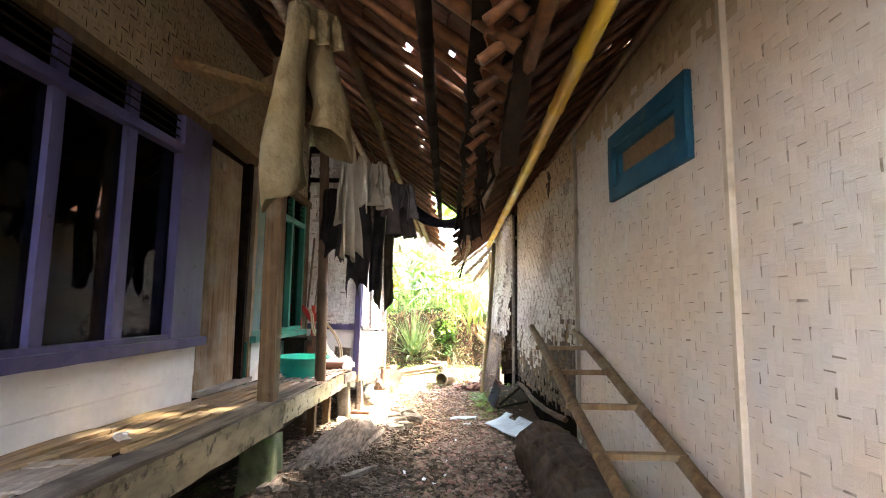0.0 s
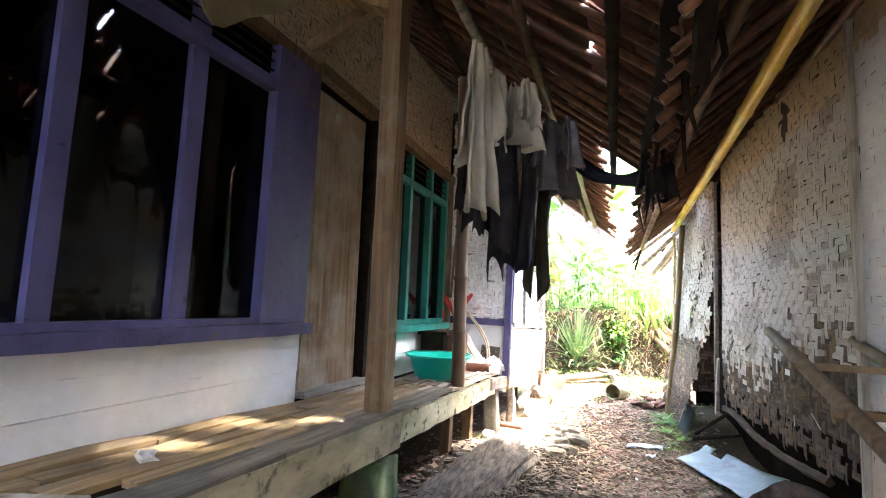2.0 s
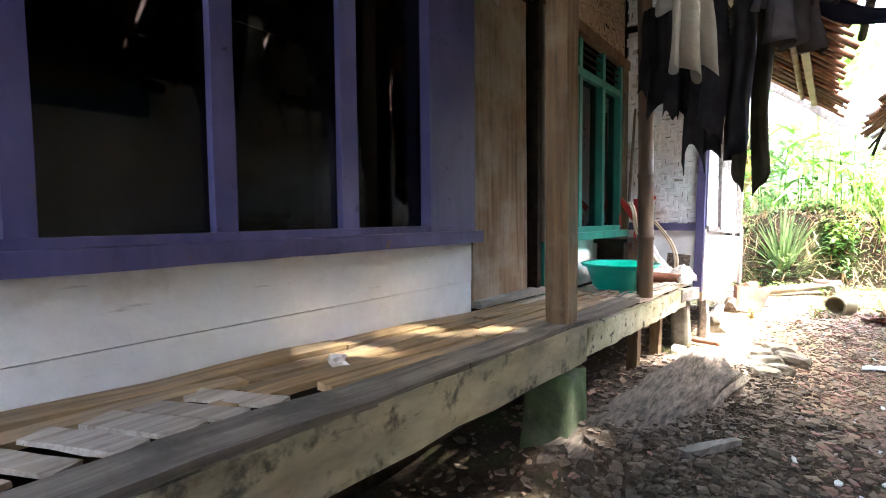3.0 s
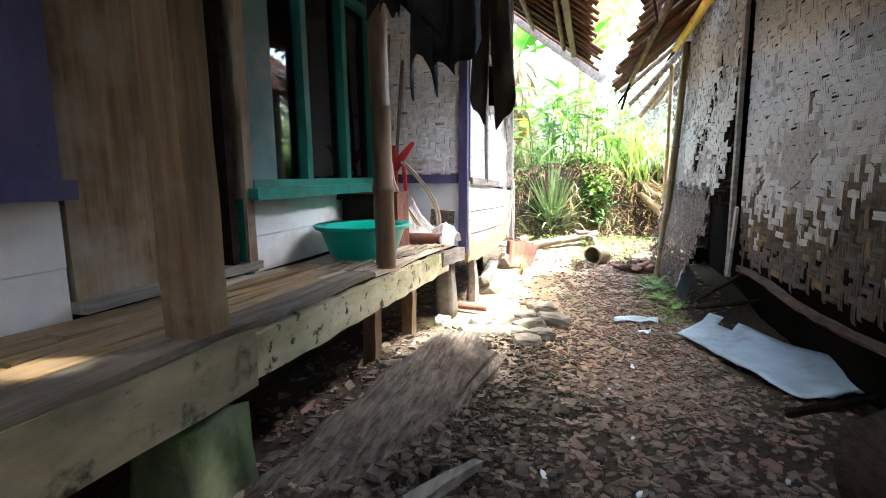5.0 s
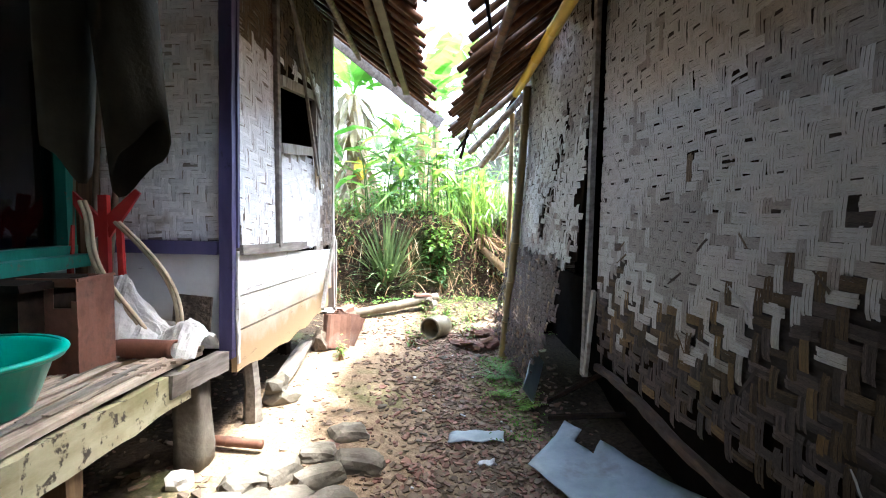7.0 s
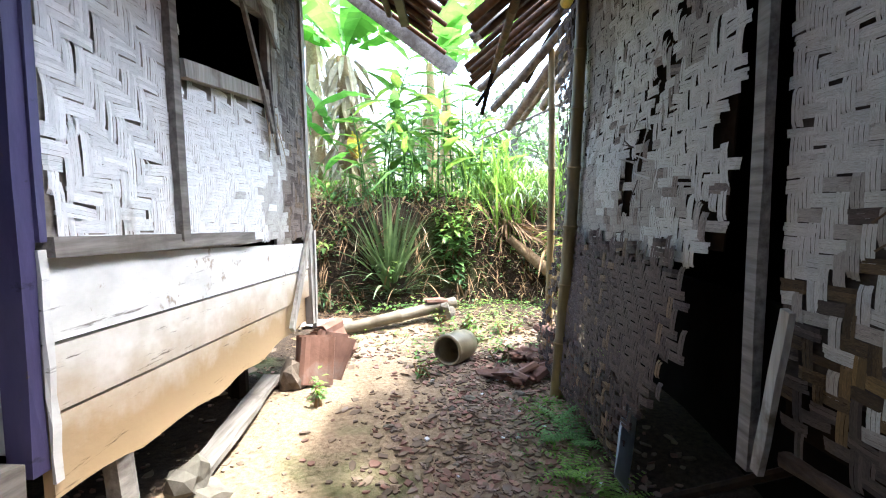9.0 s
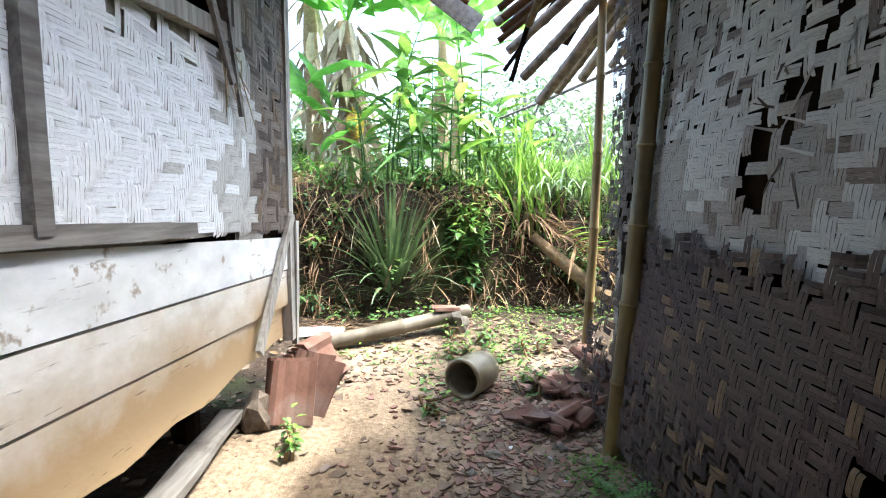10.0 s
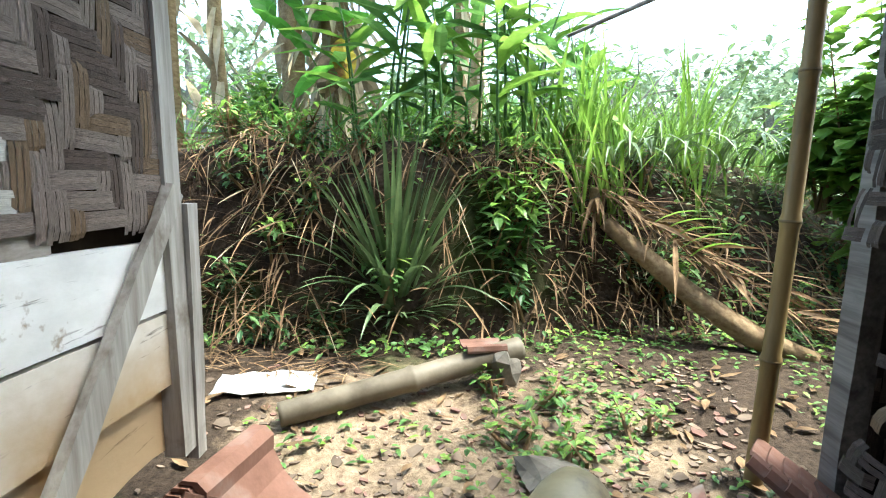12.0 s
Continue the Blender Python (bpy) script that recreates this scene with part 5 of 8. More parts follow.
# supports
for y, w, h, mt, nm in ((3.76, 0.20, 0.46, M_MOSSY, "pillar"), (1.7, 0.2, 0.5, M_MOSSY, "pillar"), (6.46, 0.115, 0.45, M_STONE, "pillar")):
    bm = bmesh.new()
    r = bmesh.ops.create_cube(bm, size=1.0)
    bmesh.ops.subdivide_edges(bm, edges=bm.edges, cuts=3, use_grid_fill=True)
    for v in bm.verts:
        k = 1.0 + 0.25 * (0.5 - v.co.z)
        v.co = Vector((-1.33 + v.co.x * w * k, y + v.co.y * w * 1.1 * k, -0.03 + (v.co.z + 0.5) * (h + 0.03)))
        v.co += Vector([0.03 * noise.noise(v.co * 9 + Vector((i * 7, 0, 0))) for i in range(3)])
    vpart(nm, bm, mt, "mossy green masonry pillar" if mt is M_MOSSY else "rough grey stone pillar", True)
for y in (4.98, 5.55):
    bm = bmesh.new()
    bar(bm, (-1.33, y, -0.02), (-1.32, y + 0.02, 0.46), 0.08, 0.07, (1, 0, 0), 5, 0.006)
    vpart("support_post", bm, M_WOOD)
# the two posts that carry the eave
bm = bmesh.new()
bar(bm, (-1.325, 3.81, 0.685), (-1.335, 3.80, 3.24), 0.125, 0.11, (1, 0, 0), 14, 0.004)
vpart("post", bm, M_WOOD, "square brown timber post")
bm = bmesh.new()
bamboo(bm, (-1.30, 5.16, 0.63), (-1.36, 5.20, 3.2), 0.054, 0.047, 0.42, 14, 0.012)
vpart("post", bm, M_POST, "round bamboo post with swollen joints", True)
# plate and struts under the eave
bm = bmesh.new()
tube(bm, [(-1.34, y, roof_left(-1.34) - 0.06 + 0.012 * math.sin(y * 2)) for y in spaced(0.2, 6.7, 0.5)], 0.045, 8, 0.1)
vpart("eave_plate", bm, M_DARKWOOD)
bm = bmesh.new()
bar(bm, (-1.88, 3.75, 2.78), (-1.34, 3.80, 3.10), 0.06, 0.08, (0, 0, 1), 4, 0.004)
vpart("strut", bm, M_WOOD)
bm = bmesh.new()
bar(bm, (-1.90, 3.3, 2.98), (-1.38, 3.75, 2.96), 0.09, 0.05, (0, 0, 1), 4, 0.006)
vpart("strut", bm, M_WOOD_Y)

# purlins and hanging timbers under the roofs
for x, z, y0, y1, r, mt, nm in ((-0.55, 0, 0.3, 9.5, 0.032, M_RAFTER, "purlin"), (-0.12, 0, 0.3, 5.9, 0.03, M_DARKWOOD, "purlin"), (-0.95, 0, 0.3, 9.6, 0.035, M_RAFTER_GREY, "purlin")):
    bm = bmesh.new()
    bamboo(bm, (x, y0, roof_left(x) - 0.06), (x - 0.03, y1, roof_left(x) - 0.05), r, r * 0.8, 0.4, 8, 0.02, (0, 0, -1))
    o = part(nm, bm, mt, None, "bamboo purlin", True)
    under(o, roof_l)
# barge board at the house's far gable
bm = bmesh.new()
bar(bm, (-2.6, 9.72, roof_left(-2.6) - 0.03), (-0.08, 9.78, roof_left(-0.08) - 0.06), 0.03, 0.13, (0, 0, 1), 10, 0.006)
under(part("barge_board", bm, M_WOOD_GREY, None, "weathered barge board"), roof_l)
bm = bmesh.new()
bar(bm, (-0.50, 6.2, roof_left(-0.5) - 0.05), (-0.45, 9.4, roof_left(-0.45) - 0.09), 0.06, 0.03, (0, 0, 1), 8, 0.004)
under(part("batten", bm, M_BAMBOO_GREY), roof_l)
# the long yellow pole under the hut's eave
bm = bmesh.new()
bamboo(bm, (0.46, 0.9, 2.365), (0.60, 8.62, 2.40), 0.037, 0.036, 0.55, 12, 0.03, (0, 0, -1))
o = under(part("purlin", bm, M_BAMBOO, None, "long bright yellow bamboo pole", True), roof_r)
for x in (1.0, 0.25):
    bm = bmesh.new()
    bamboo(bm, (x, 0.4, roof_right(x) - 0.06), (x - 0.02, 9.5, roof_right(x) - 0.06), 0.03, 0.026, 0.4, 8)
    under(part("purlin", bm, M_RAFTER, None, "", True), roof_r)
# valley: near-black, broken beams and rags that hang where the two eaves meet
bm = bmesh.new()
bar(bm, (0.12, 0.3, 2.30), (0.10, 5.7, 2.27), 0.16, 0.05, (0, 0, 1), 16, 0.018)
under(part("valley_beam", bm, M_DARKWOOD, None, "near-black valley beam"), roof_l)
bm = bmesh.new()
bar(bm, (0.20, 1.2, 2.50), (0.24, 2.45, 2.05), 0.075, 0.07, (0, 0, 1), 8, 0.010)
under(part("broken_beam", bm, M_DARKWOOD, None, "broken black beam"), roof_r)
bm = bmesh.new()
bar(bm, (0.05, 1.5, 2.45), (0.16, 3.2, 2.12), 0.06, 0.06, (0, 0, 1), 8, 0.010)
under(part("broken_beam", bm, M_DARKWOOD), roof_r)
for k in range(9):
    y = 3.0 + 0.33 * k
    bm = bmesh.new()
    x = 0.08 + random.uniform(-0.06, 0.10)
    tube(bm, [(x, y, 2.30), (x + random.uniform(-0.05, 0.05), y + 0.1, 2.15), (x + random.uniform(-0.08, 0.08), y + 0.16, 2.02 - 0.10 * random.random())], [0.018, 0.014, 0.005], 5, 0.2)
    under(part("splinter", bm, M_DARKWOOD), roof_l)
# far end of the hut's roof: bare bamboo rafters fanned out and sagging
for a, b, r in (((0.98, 9.0, 2.86), (0.02, 9.55, 2.26), 0.030), ((1.00, 9.1, 2.84), (0.13, 9.80, 2.16), 0.034), ((0.98, 9.2, 2.76), (0.26, 10.0, 2.03), 0.036),
                ((0.98, 9.25, 2.70), (0.41, 10.18, 1.89), 0.040), ((1.0, 9.3, 2.66), (0.55, 10.22, 1.98), 0.034), ((1.05, 9.35, 2.66), (0.745, 10.25, 2.08), 0.038),
                ((0.9, 8.8, 2.84), (0.05, 9.15, 2.36), 0.028), ((0.9, 8.6, 2.82), (0.02, 8.9, 2.30), 0.026), ((1.2, 9.4, 2.68), (0.95, 10.2, 2.16), 0.030)):
    bm = bmesh.new()
    bamboo(bm, a, b, r * 1.1, r, 0.3, 8, 0.02, (0, 0, -1))
    under(part("rafter", bm, M_RAFTER_GREY, None, "sagging bare bamboo rafter", True), roof_r)
for a, b, w in (((0.30, 9.45, 2.50), (0.14, 9.62, 1.92), 0.03), ((0.50, 9.7, 2.55), (0.10, 9.75, 2.02), 0.028), ((0.85, 9.0, 2.72), (0.20, 9.3, 2.50), 0.06), ((0.75, 9.5, 2.62), (0.55, 9.95, 2.25), 0.05)):
    bm = bmesh.new()
    bar(bm, a, b, w, 0.012, (0, 1, 0.3), 4, 0.004)
    under(part("slat", bm, M_DARKWOOD), roof_r)
bm = bmesh.new()
tube(bm, [(0.16, 10.75, 1.86), (0.6, 10.45, 2.0), (1.25, 9.9, 2.22)], [0.010, 0.013, 0.016], 6, 0.1)
under(part("stick", bm, M_WOOD_GREY, None, "thin dark stick"), roof_r)

# ---- bamboo props of the hut's eave ----


def prop(label, pts, r, mat, steps=0.33):
    ob = thing("bamboo_prop", label, "pole", pts[0], group="bamboo props")
    bm = bmesh.new()
    bamboo(bm, pts[0], pts[1], r * 1.1, r * 0.9, steps, 12, 0.015)
    under(part("culm", bm, mat, None, "", True), ob)
    a, b = Vector(pts[0]), Vector(pts[1])
    n = max(2, int((b - a).length / steps))
    for i in range(1, n):
        bm = bmesh.new()
        f = i / n
        c = a.lerp(b, f) + Vector((0.015 * math.sin(math.pi * f), 0, 0))
        d = (b - a).normalized()
        rr = r * (1.1 - 0.2 * f) * 1.17
        tube(bm, [c - d * 0.008, c - d * 0.003, c + d * 0.003, c + d * 0.008], [rr * 0.9, rr, rr, rr * 0.9], 12)
        under(part("node_ring", bm, M_NODE, None, "", True), ob)
    return ob


prop("olive bamboo prop leaning under the eave, darkened for shade", ((0.50, 8.44, -0.03), (0.70, 8.60, 2.46)), 0.039, M_BAMBOO_SHADED)
prop("yellowish bamboo prop standing in the weeds", ((0.655, 9.53, 0.0), (0.70, 9.56, 2.42)), 0.029, M_BAMBOO_OLD, 0.45)

# ---- washing under the eave ----
line = thing("clothes_line", "sagging dark washing line under the eave", "line", (-0.6, 0.6, 2.6))
bm = bmesh.new()
tube(bm, [(-0.60, y, 2.50 - 0.05 * math.sin((y - 0.6) / 4.8 * math.pi)) for y in spaced(0.6, 5.45, 0.25)], 0.004, 5)
under(part("cord", bm, M_WIRE), line)


def leg(bm, top, bottom, r_top, r_bot, flat=0.45, seg=18, seed=0, n=9):
    """One hanging trouser leg: a flattened, creased tube with an open end."""
    top, bottom = Vector(top), Vector(bottom)
    rings = []
    for i in range(n + 1):
        f = i / n
        c = top.lerp(bottom, f) + Vector((0.012 * math.sin(f * 5 + seed), 0.012 * math.sin(f * 4 + seed * 2), 0))
        r = r_top + (r_bot - r_top) * f
        ring = []
        for k in range(seg):
            a = 2 * math.pi * k / seg
            cr = 1 + 0.30 * noise.noise(Vector((math.cos(a) * 1.6, math.sin(a) * 1.6, f * 3 + seed * 5)))
            ring.append(bm.verts.new(c + Vector((math.cos(a) * r * cr * flat * 1.4, math.sin(a) * r * cr, 0.055 * math.sin(a + seed) * f ** 4 + 0.012 * math.sin(3 * a + seed) * (f > 0.95)))))
        rings.append(ring)
    for q0, q1 in zip(rings, rings[1:]):
        for k in range(seg):
            bm.faces.new((q0[k], q0[(k + 1) % seg], q1[(k + 1) % seg], q1[k]))


def drape(bm, p0, p1, drop, folds=3, depth=0.03, narrow=0.15, seed=0, nu=16, nv=12, ragged=0.03):
    """A garment slung over the line: two layers, creased, with an uneven hem."""
    p0, p1 = Vector(p0), Vector(p1)
    side = Vector((p1.y - p0.y, p0.x - p1.x, 0)).normalized()
    for layer, fall in ((1, 1.0), (-1, 0.72)):
        grid = []
        for j in range(nv + 1):
            f = j / nv
            row = []
            for i in range(nu + 1):
                g = i / nu
                e = 0.5 + (g - 0.5) * (1 - narrow * (1 - f))
                base = p0.lerp(p1, e)
                amp = depth * (0.25 + f)
                off = side * (amp * math.sin(g * folds * 2 * math.pi + seed) + layer * (0.008 + 0.02 * f) + 0.02 * noise.noise(Vector((g * 3, f * 3, seed + layer))))
                hem = ragged * noise.noise(Vector((g * 4, seed, layer))) * f
                row.append(bm.verts.new(base + off + Vector((0, 0, -drop * fall * f + hem))))
            grid.append(row)
        for a, b in zip(grid, grid[1:]):
            for i in range(nu):
                bm.faces.new((a[i], a[i + 1], b[i + 1], b[i]))


def garment(name, label, at, mat, *parts_):
    """parts_: (part name, function that fills a bmesh)."""
    ob = thing(name, label, "clothing", at, group="washing on the line")
    for pname, build in parts_:
        bm = bmesh.new()
        build(bm)
        o = under(part(pname, bm, mat, None, "", True), ob)
        md = o.modifiers.new("thick", "SOLIDIFY")
        md.thickness = 0.004
    return ob


def a_leg(a, b, rt, rb, seed, flat=0.5):
    return ("leg", lambda bm: leg(bm, a, b, rt, rb, flat, 20, seed, 12))


def a_drape(pname, p0, p1, drop, folds, depth, narrow, seed, ragged=0.03):
    return (pname, lambda bm: drape(bm, p0, p1, drop, folds, depth, narrow, seed, 22, 16, ragged))


garment("white_trousers", "yellowed white trousers gathered at the line", (-0.6, 1.9, 2.5), M_WHITE_CLOTH,
        a_leg((-0.61, 1.87, 2.46), (-0.615, 1.86, 1.74), 0.045, 0.088, 1, 0.62),
        a_leg((-0.545, 2.0, 2.44), (-0.505, 2.03, 1.985), 0.05, 0.098, 4, 0.62),
        a_drape("waistband", (-0.62, 1.88, 2.50), (-0.48, 2.02, 2.50), 0.16, 3, 0.015, 0.1, 2, 0.02))
garment("white_shirt", "cream white shirt slung over the line", (-0.7, 3.4, 2.45), M_CREAM_CLOTH,
        a_drape("body", (-0.76, 3.26, 2.46), (-0.67, 3.50, 2.46), 0.78, 2, 0.03, 0.62, 1, 0.10),
        a_drape("sleeve", (-0.68, 3.46, 2.40), (-0.62, 3.60, 2.38), 0.36, 1, 0.02, 0.5, 5, 0.06))
garment("white_shirt", "short cream shirt with loose sleeves", (-0.6, 3.75, 2.42), M_CREAM_CLOTH,
        a_drape("body", (-0.66, 3.64, 2.42), (-0.54, 3.92, 2.40), 0.32, 2, 0.04, 0.5, 2, 0.08),
        a_drape("sleeve", (-0.56, 3.60, 2.40), (-0.50, 3.72, 2.38), 0.24, 1, 0.02, 0.5, 7, 0.05))
garment("grey_shirt", "dark mauve grey shirt hanging in folds", (-0.45, 4.2, 2.4), M_GREY_CLOTH,
        a_drape("body", (-0.54, 4.05, 2.38), (-0.38, 4.45, 2.38), 0.44, 3, 0.04, 0.4, 3, 0.08),
        a_drape("sleeve", (-0.40, 4.05, 2.36), (-0.34, 4.18, 2.34), 0.28, 1, 0.02, 0.4, 9, 0.06))
garment("black_jacket", "black jacket hanging in heavy folds", (-0.85, 4.7, 2.4), M_BLACK_CLOTH,
        a_drape("body", (-1.00, 4.78, 2.42), (-0.78, 4.68, 2.42), 0.90, 2, 0.03, 0.25, 4, 0.16),
        a_drape("sleeve", (-1.05, 4.70, 2.40), (-0.96, 4.64, 2.40), 0.62, 1, 0.02, 0.3, 14, 0.08))
garment("black_jacket", "short black jacket with a ragged hem", (-1.1, 4.8, 2.4), M_BLACK_CLOTH,
        a_drape("body", (-1.22, 4.9, 2.5), (-0.95, 4.75, 2.45), 0.62, 2, 0.03, 0.2, 6, 0.12),
        a_drape("sleeve", (-1.24, 4.8, 2.46), (-1.15, 4.76, 2.46), 0.5, 1, 0.02, 0.3, 15, 0.05))
garment("olive_trousers", "dark olive trousers with both legs hanging", (-0.65, 4.8, 2.4), M_OLIVE_CLOTH,
        a_leg((-0.71, 4.80, 2.36), (-0.705, 4.80, 1.40), 0.062, 0.046, 5), a_leg((-0.60, 4.82, 2.36), (-0.605, 4.82, 1.38), 0.066, 0.056, 8),
        a_drape("waistband", (-0.76, 4.80, 2.46), (-0.55, 4.82, 2.46), 0.20, 3, 0.015, 0.1, 3))
garment("dark_trousers", "nearly black trousers slung over the line", (-0.7, 4.4, 2.4), M_BLACK_CLOTH,
        a_leg((-0.76, 4.32, 2.36), (-0.77, 4.30, 1.62), 0.075, 0.085, 11), a_leg((-0.66, 4.42, 2.36), (-0.665, 4.44, 1.54), 0.07, 0.068, 13),
        a_drape("waistband", (-0.82, 4.30, 2.46), (-0.60, 4.44, 2.46), 0.20, 3, 0.015, 0.1, 5))


def scarf(bm):
    rows = []
    for i in range(25):
        f = i / 24
        c = Vector((-0.42 + 0.62 * f, 4.55 + 0.2 * f, 2.28 - 0.62 * f * (1 - f) - 0.02 * f))
        w = 0.10 + 0.03 * math.sin(f * 9)
        rows.append([bm.verts.new(c + Vector((0, 0.03 * math.sin(k * 1.7 + f * 7), w * (0.5 - k / 5)))) for k in range(6)])
    for a, b in zip(rows, rows[1:]):
        for k in range(5):
            bm.faces.new((a[k], b[k], b[k + 1], a[k + 1]))


garment("navy_cloth", "navy cloth strung in a loose sag towards the valley", (-0.1, 4.6, 2.2), M_NAVY_CLOTH, ("cloth", scarf))
garment("black_rag", "black rag hanging from the valley beam", (0.12, 4.6, 2.2), M_BLACK_CLOTH, a_drape("cloth", (0.02, 4.55, 2.28), (0.22, 4.75, 2.28), 0.30, 2, 0.03, 0.1, 9, 0.15))

# ---- things on the veranda ----
basin = thing("basin", "round green plastic washing basin on the deck", "basin", (-1.575, 5.47, 0.63))
bm = bmesh.new()
lathe(bm, [(0.0, 0.012), (0.175, 0.012), (0.20, 0.03), (0.255, 0.185), (0.285, 0.190), (0.288, 0.205), (0.272, 0.212), (0.248, 0.200), (0.19, 0.035), (0.165, 0.024), (0.0, 0.024)], 40, Matrix.Translation(basin.location))
under(part("bowl", bm, M_BASIN, None, "", True), basin)
bm = bmesh.new()
lathe(bm, [(0.276, 0.205), (0.292, 0.201), (0.297, 0.208), (0.292, 0.216), (0.276, 0.2155)], 40, Matrix.Translation(basin.location))
under(part("rim", bm, M_BASIN, None, "", True), basin)
bm = bmesh.new()
lathe(bm, [(0.150, 0.0), (0.172, 0.0), (0.174, 0.013), (0.148, 0.013)], 32, Matrix.Translation(basin.location))
under(part("foot_ring", bm, M_BASIN, None, "", True), basin)

tin = thing("rusty_tin", "rusty square tin with a torn hole", "tin", (-1.64, 6.05, 0.615))
bm = bmesh.new()
tx0, tx1, ty0, ty1, tz0, tz1 = -1.76, -1.53, 5.95, 6.18, 0.615, 1.015
nx2, nz2 = 10, 14
hole = lambda i, k: (i - 7.2) ** 2 / 4.5 + (k - 11.2) ** 2 / 3.2 < 1
for fixed in ("y0", "y1", "x0", "x1"):
    grid = [[None] * (nz2 + 1) for _ in range(nx2 + 1)]
    for i in range(nx2 + 1):
        for k in range(nz2 + 1):
            f, g = i / nx2, k / nz2
            z = tz0 + (tz1 - tz0) * g
            dent = 0.006 * noise.noise(Vector((f * 3, g * 3, ord(fixed[0]) + ord(fixed[1]))))
            if fixed == "y0":
                p = (tx0 + (tx1 - tx0) * f, ty0 + dent, z)
            elif fixed == "y1":
                p = (tx0 + (tx1 - tx0) * f, ty1 + dent, z)
            elif fixed == "x0":
                p = (tx0 + dent, ty0 + (ty1 - ty0) * f, z)
            else:
                p = (tx1 + dent, ty0 + (ty1 - ty0) * f, z)
            grid[i][k] = bm.verts.new(p)
    for i in range(nx2):
        for k in range(nz2):
            if fixed == "y0" and hole(i, k):
                continue
            bm.faces.new((grid[i][k], grid[i + 1][k], grid[i + 1][k + 1], grid[i][k + 1]))
bmesh.ops.remove_doubles(bm, verts=bm.verts, dist=0.004)
o = under(part("shell", bm, M_RUST, None), tin)
md = o.modifiers.new("thick", "SOLIDIFY")
md.thickness = 0.003
bm = bmesh.new()
bar(bm, (tx0 - 0.004, ty0 - 0.003, tz1), (tx1 + 0.004, ty0 - 0.003, tz1), 0.012, 0.012, (0, 0, 1), 4, 0.001)
bar(bm, (tx1 + 0.003, ty0, tz1), (tx1 + 0.003, ty1, tz1), 0.012, 0.012, (0, 0, 1), 4, 0.001)
under(part("rim", bm, M_RUST, None), tin)

stove = thing("black_box", "sooty black box beside the green window", "box", (-1.8, 5.95, 0.615))
bm = bmesh.new()
box(bm, -1.89, -1.66, 5.82, 6.12, 0.615, 0.98, 0.006)
under(part("body", bm, M_DARKWOOD, None), stove)
bm = bmesh.new()
box(bm, -1.90, -1.62, 5.78, 6.15, 0.982, 1.02, 0.006)
under(part("lid", bm, M_DARKWOOD, None), stove)

roll = thing("clay_pipe", "brown hollow pipe lying on the deck", "pipe", (-1.5, 6.28, 0.6))
bm = bmesh.new()
mpipe = Matrix.Translation((-1.66, 6.27, 0.655)) @ pose(0, 0, 0, 0, 90, -4)
lathe(bm, [(0.030, 0.0), (0.045, 0.0), (0.047, 0.02), (0.045, 0.34), (0.047, 0.36), (0.034, 0.36), (0.032, 0.02)], 18, mpipe)
under(part("tube", bm, M_RUST, None, "", True), roll)
roll2 = thing("wooden_block", "short grey-brown log lying behind the pipe", "log", (-1.55, 6.45, 0.6))
bm = bmesh.new()
tube(bm, [(-1.78, 6.47, 0.68), (-1.6, 6.46, 0.68), (-1.42, 6.45, 0.675)], [0.07, 0.075, 0.07], 12, 0.06)
under(part("wood", bm, M_WOOD_GREY, None, "", True), roll2)

tool = thing("red_tool", "red painted tool with a forked head leaning upright", "tool", (-1.72, 6.42, 0.62))
bm = bmesh.new()
bar(bm, (-1.70, 6.38, 0.62), (-1.745, 6.46, 1.37), 0.045, 0.03, (0, 1, 0), 6, 0.001)
under(part("shaft", bm, M_RED, None), tool)
for dx, dz in ((-0.17, 0.20), (0.17, 0.20)):
    bm = bmesh.new()
    bar(bm, (-1.74, 6.44, 1.19), (-1.74 + dx, 6.45, 1.19 + dz), 0.09, 0.018, (0, 1, 0), 4, 0.002, 0.35)
    under(part("fork_arm", bm, M_RED, None), tool)
bm = bmesh.new()
bar(bm, (-1.655, 6.43, 1.24), (-1.60, 6.36, 0.84), 0.028, 0.02, (0, 1, 0), 4, 0.001)
under(part("brace", bm, M_RED, None), tool)
bm = bmesh.new()
bar(bm, (-1.93 + 0.04, 6.43, 1.22), (-1.86, 6.36, 0.84), 0.022, 0.02, (0, 1, 0), 4, 0.001)
under(part("brace", bm, M_RED, None), tool)

hose = thing("hose", "cream hose looped over the red tool", "hose", (-1.7, 6.35, 0.62))
for off in (0.0, 0.022):
    bm = bmesh.new()
    pts = []
    for k in range(22):
        f = k / 21
        a = math.pi * (0.95 - 1.5 * f)
        pts.append((-1.78 + off + 0.10 * math.sin(f * 9) * 0.2 + 0.30 * f ** 1.5, 6.34 - 0.05 * math.sin(f * 3), 1.33 - 0.60 * f + 0.05 * math.sin(a)))
    tube(bm, pts, 0.010, 7)
    under(part("loop", bm, M_ROPE, None, "", True), hose)
    bm = bmesh.new()
    pts = [(-1.66 + off + 0.34 * math.sin(f * 1.7) * (1 - 0.2 * f), 6.40 + 0.03 * f, 1.24 - 0.56 * f) for f in [k / 16 for k in range(17)]]
    tube(bm, pts, 0.009, 7)
    under(part("loop", bm, M_ROPE, None, "", True), hose)

bag = thing("plastic_bag", "crumpled white plastic bag slumped on the deck", "bag", (-1.42, 6.42, 0.6))
bm = bmesh.new()
nu, nv = 34, 20
grid = []
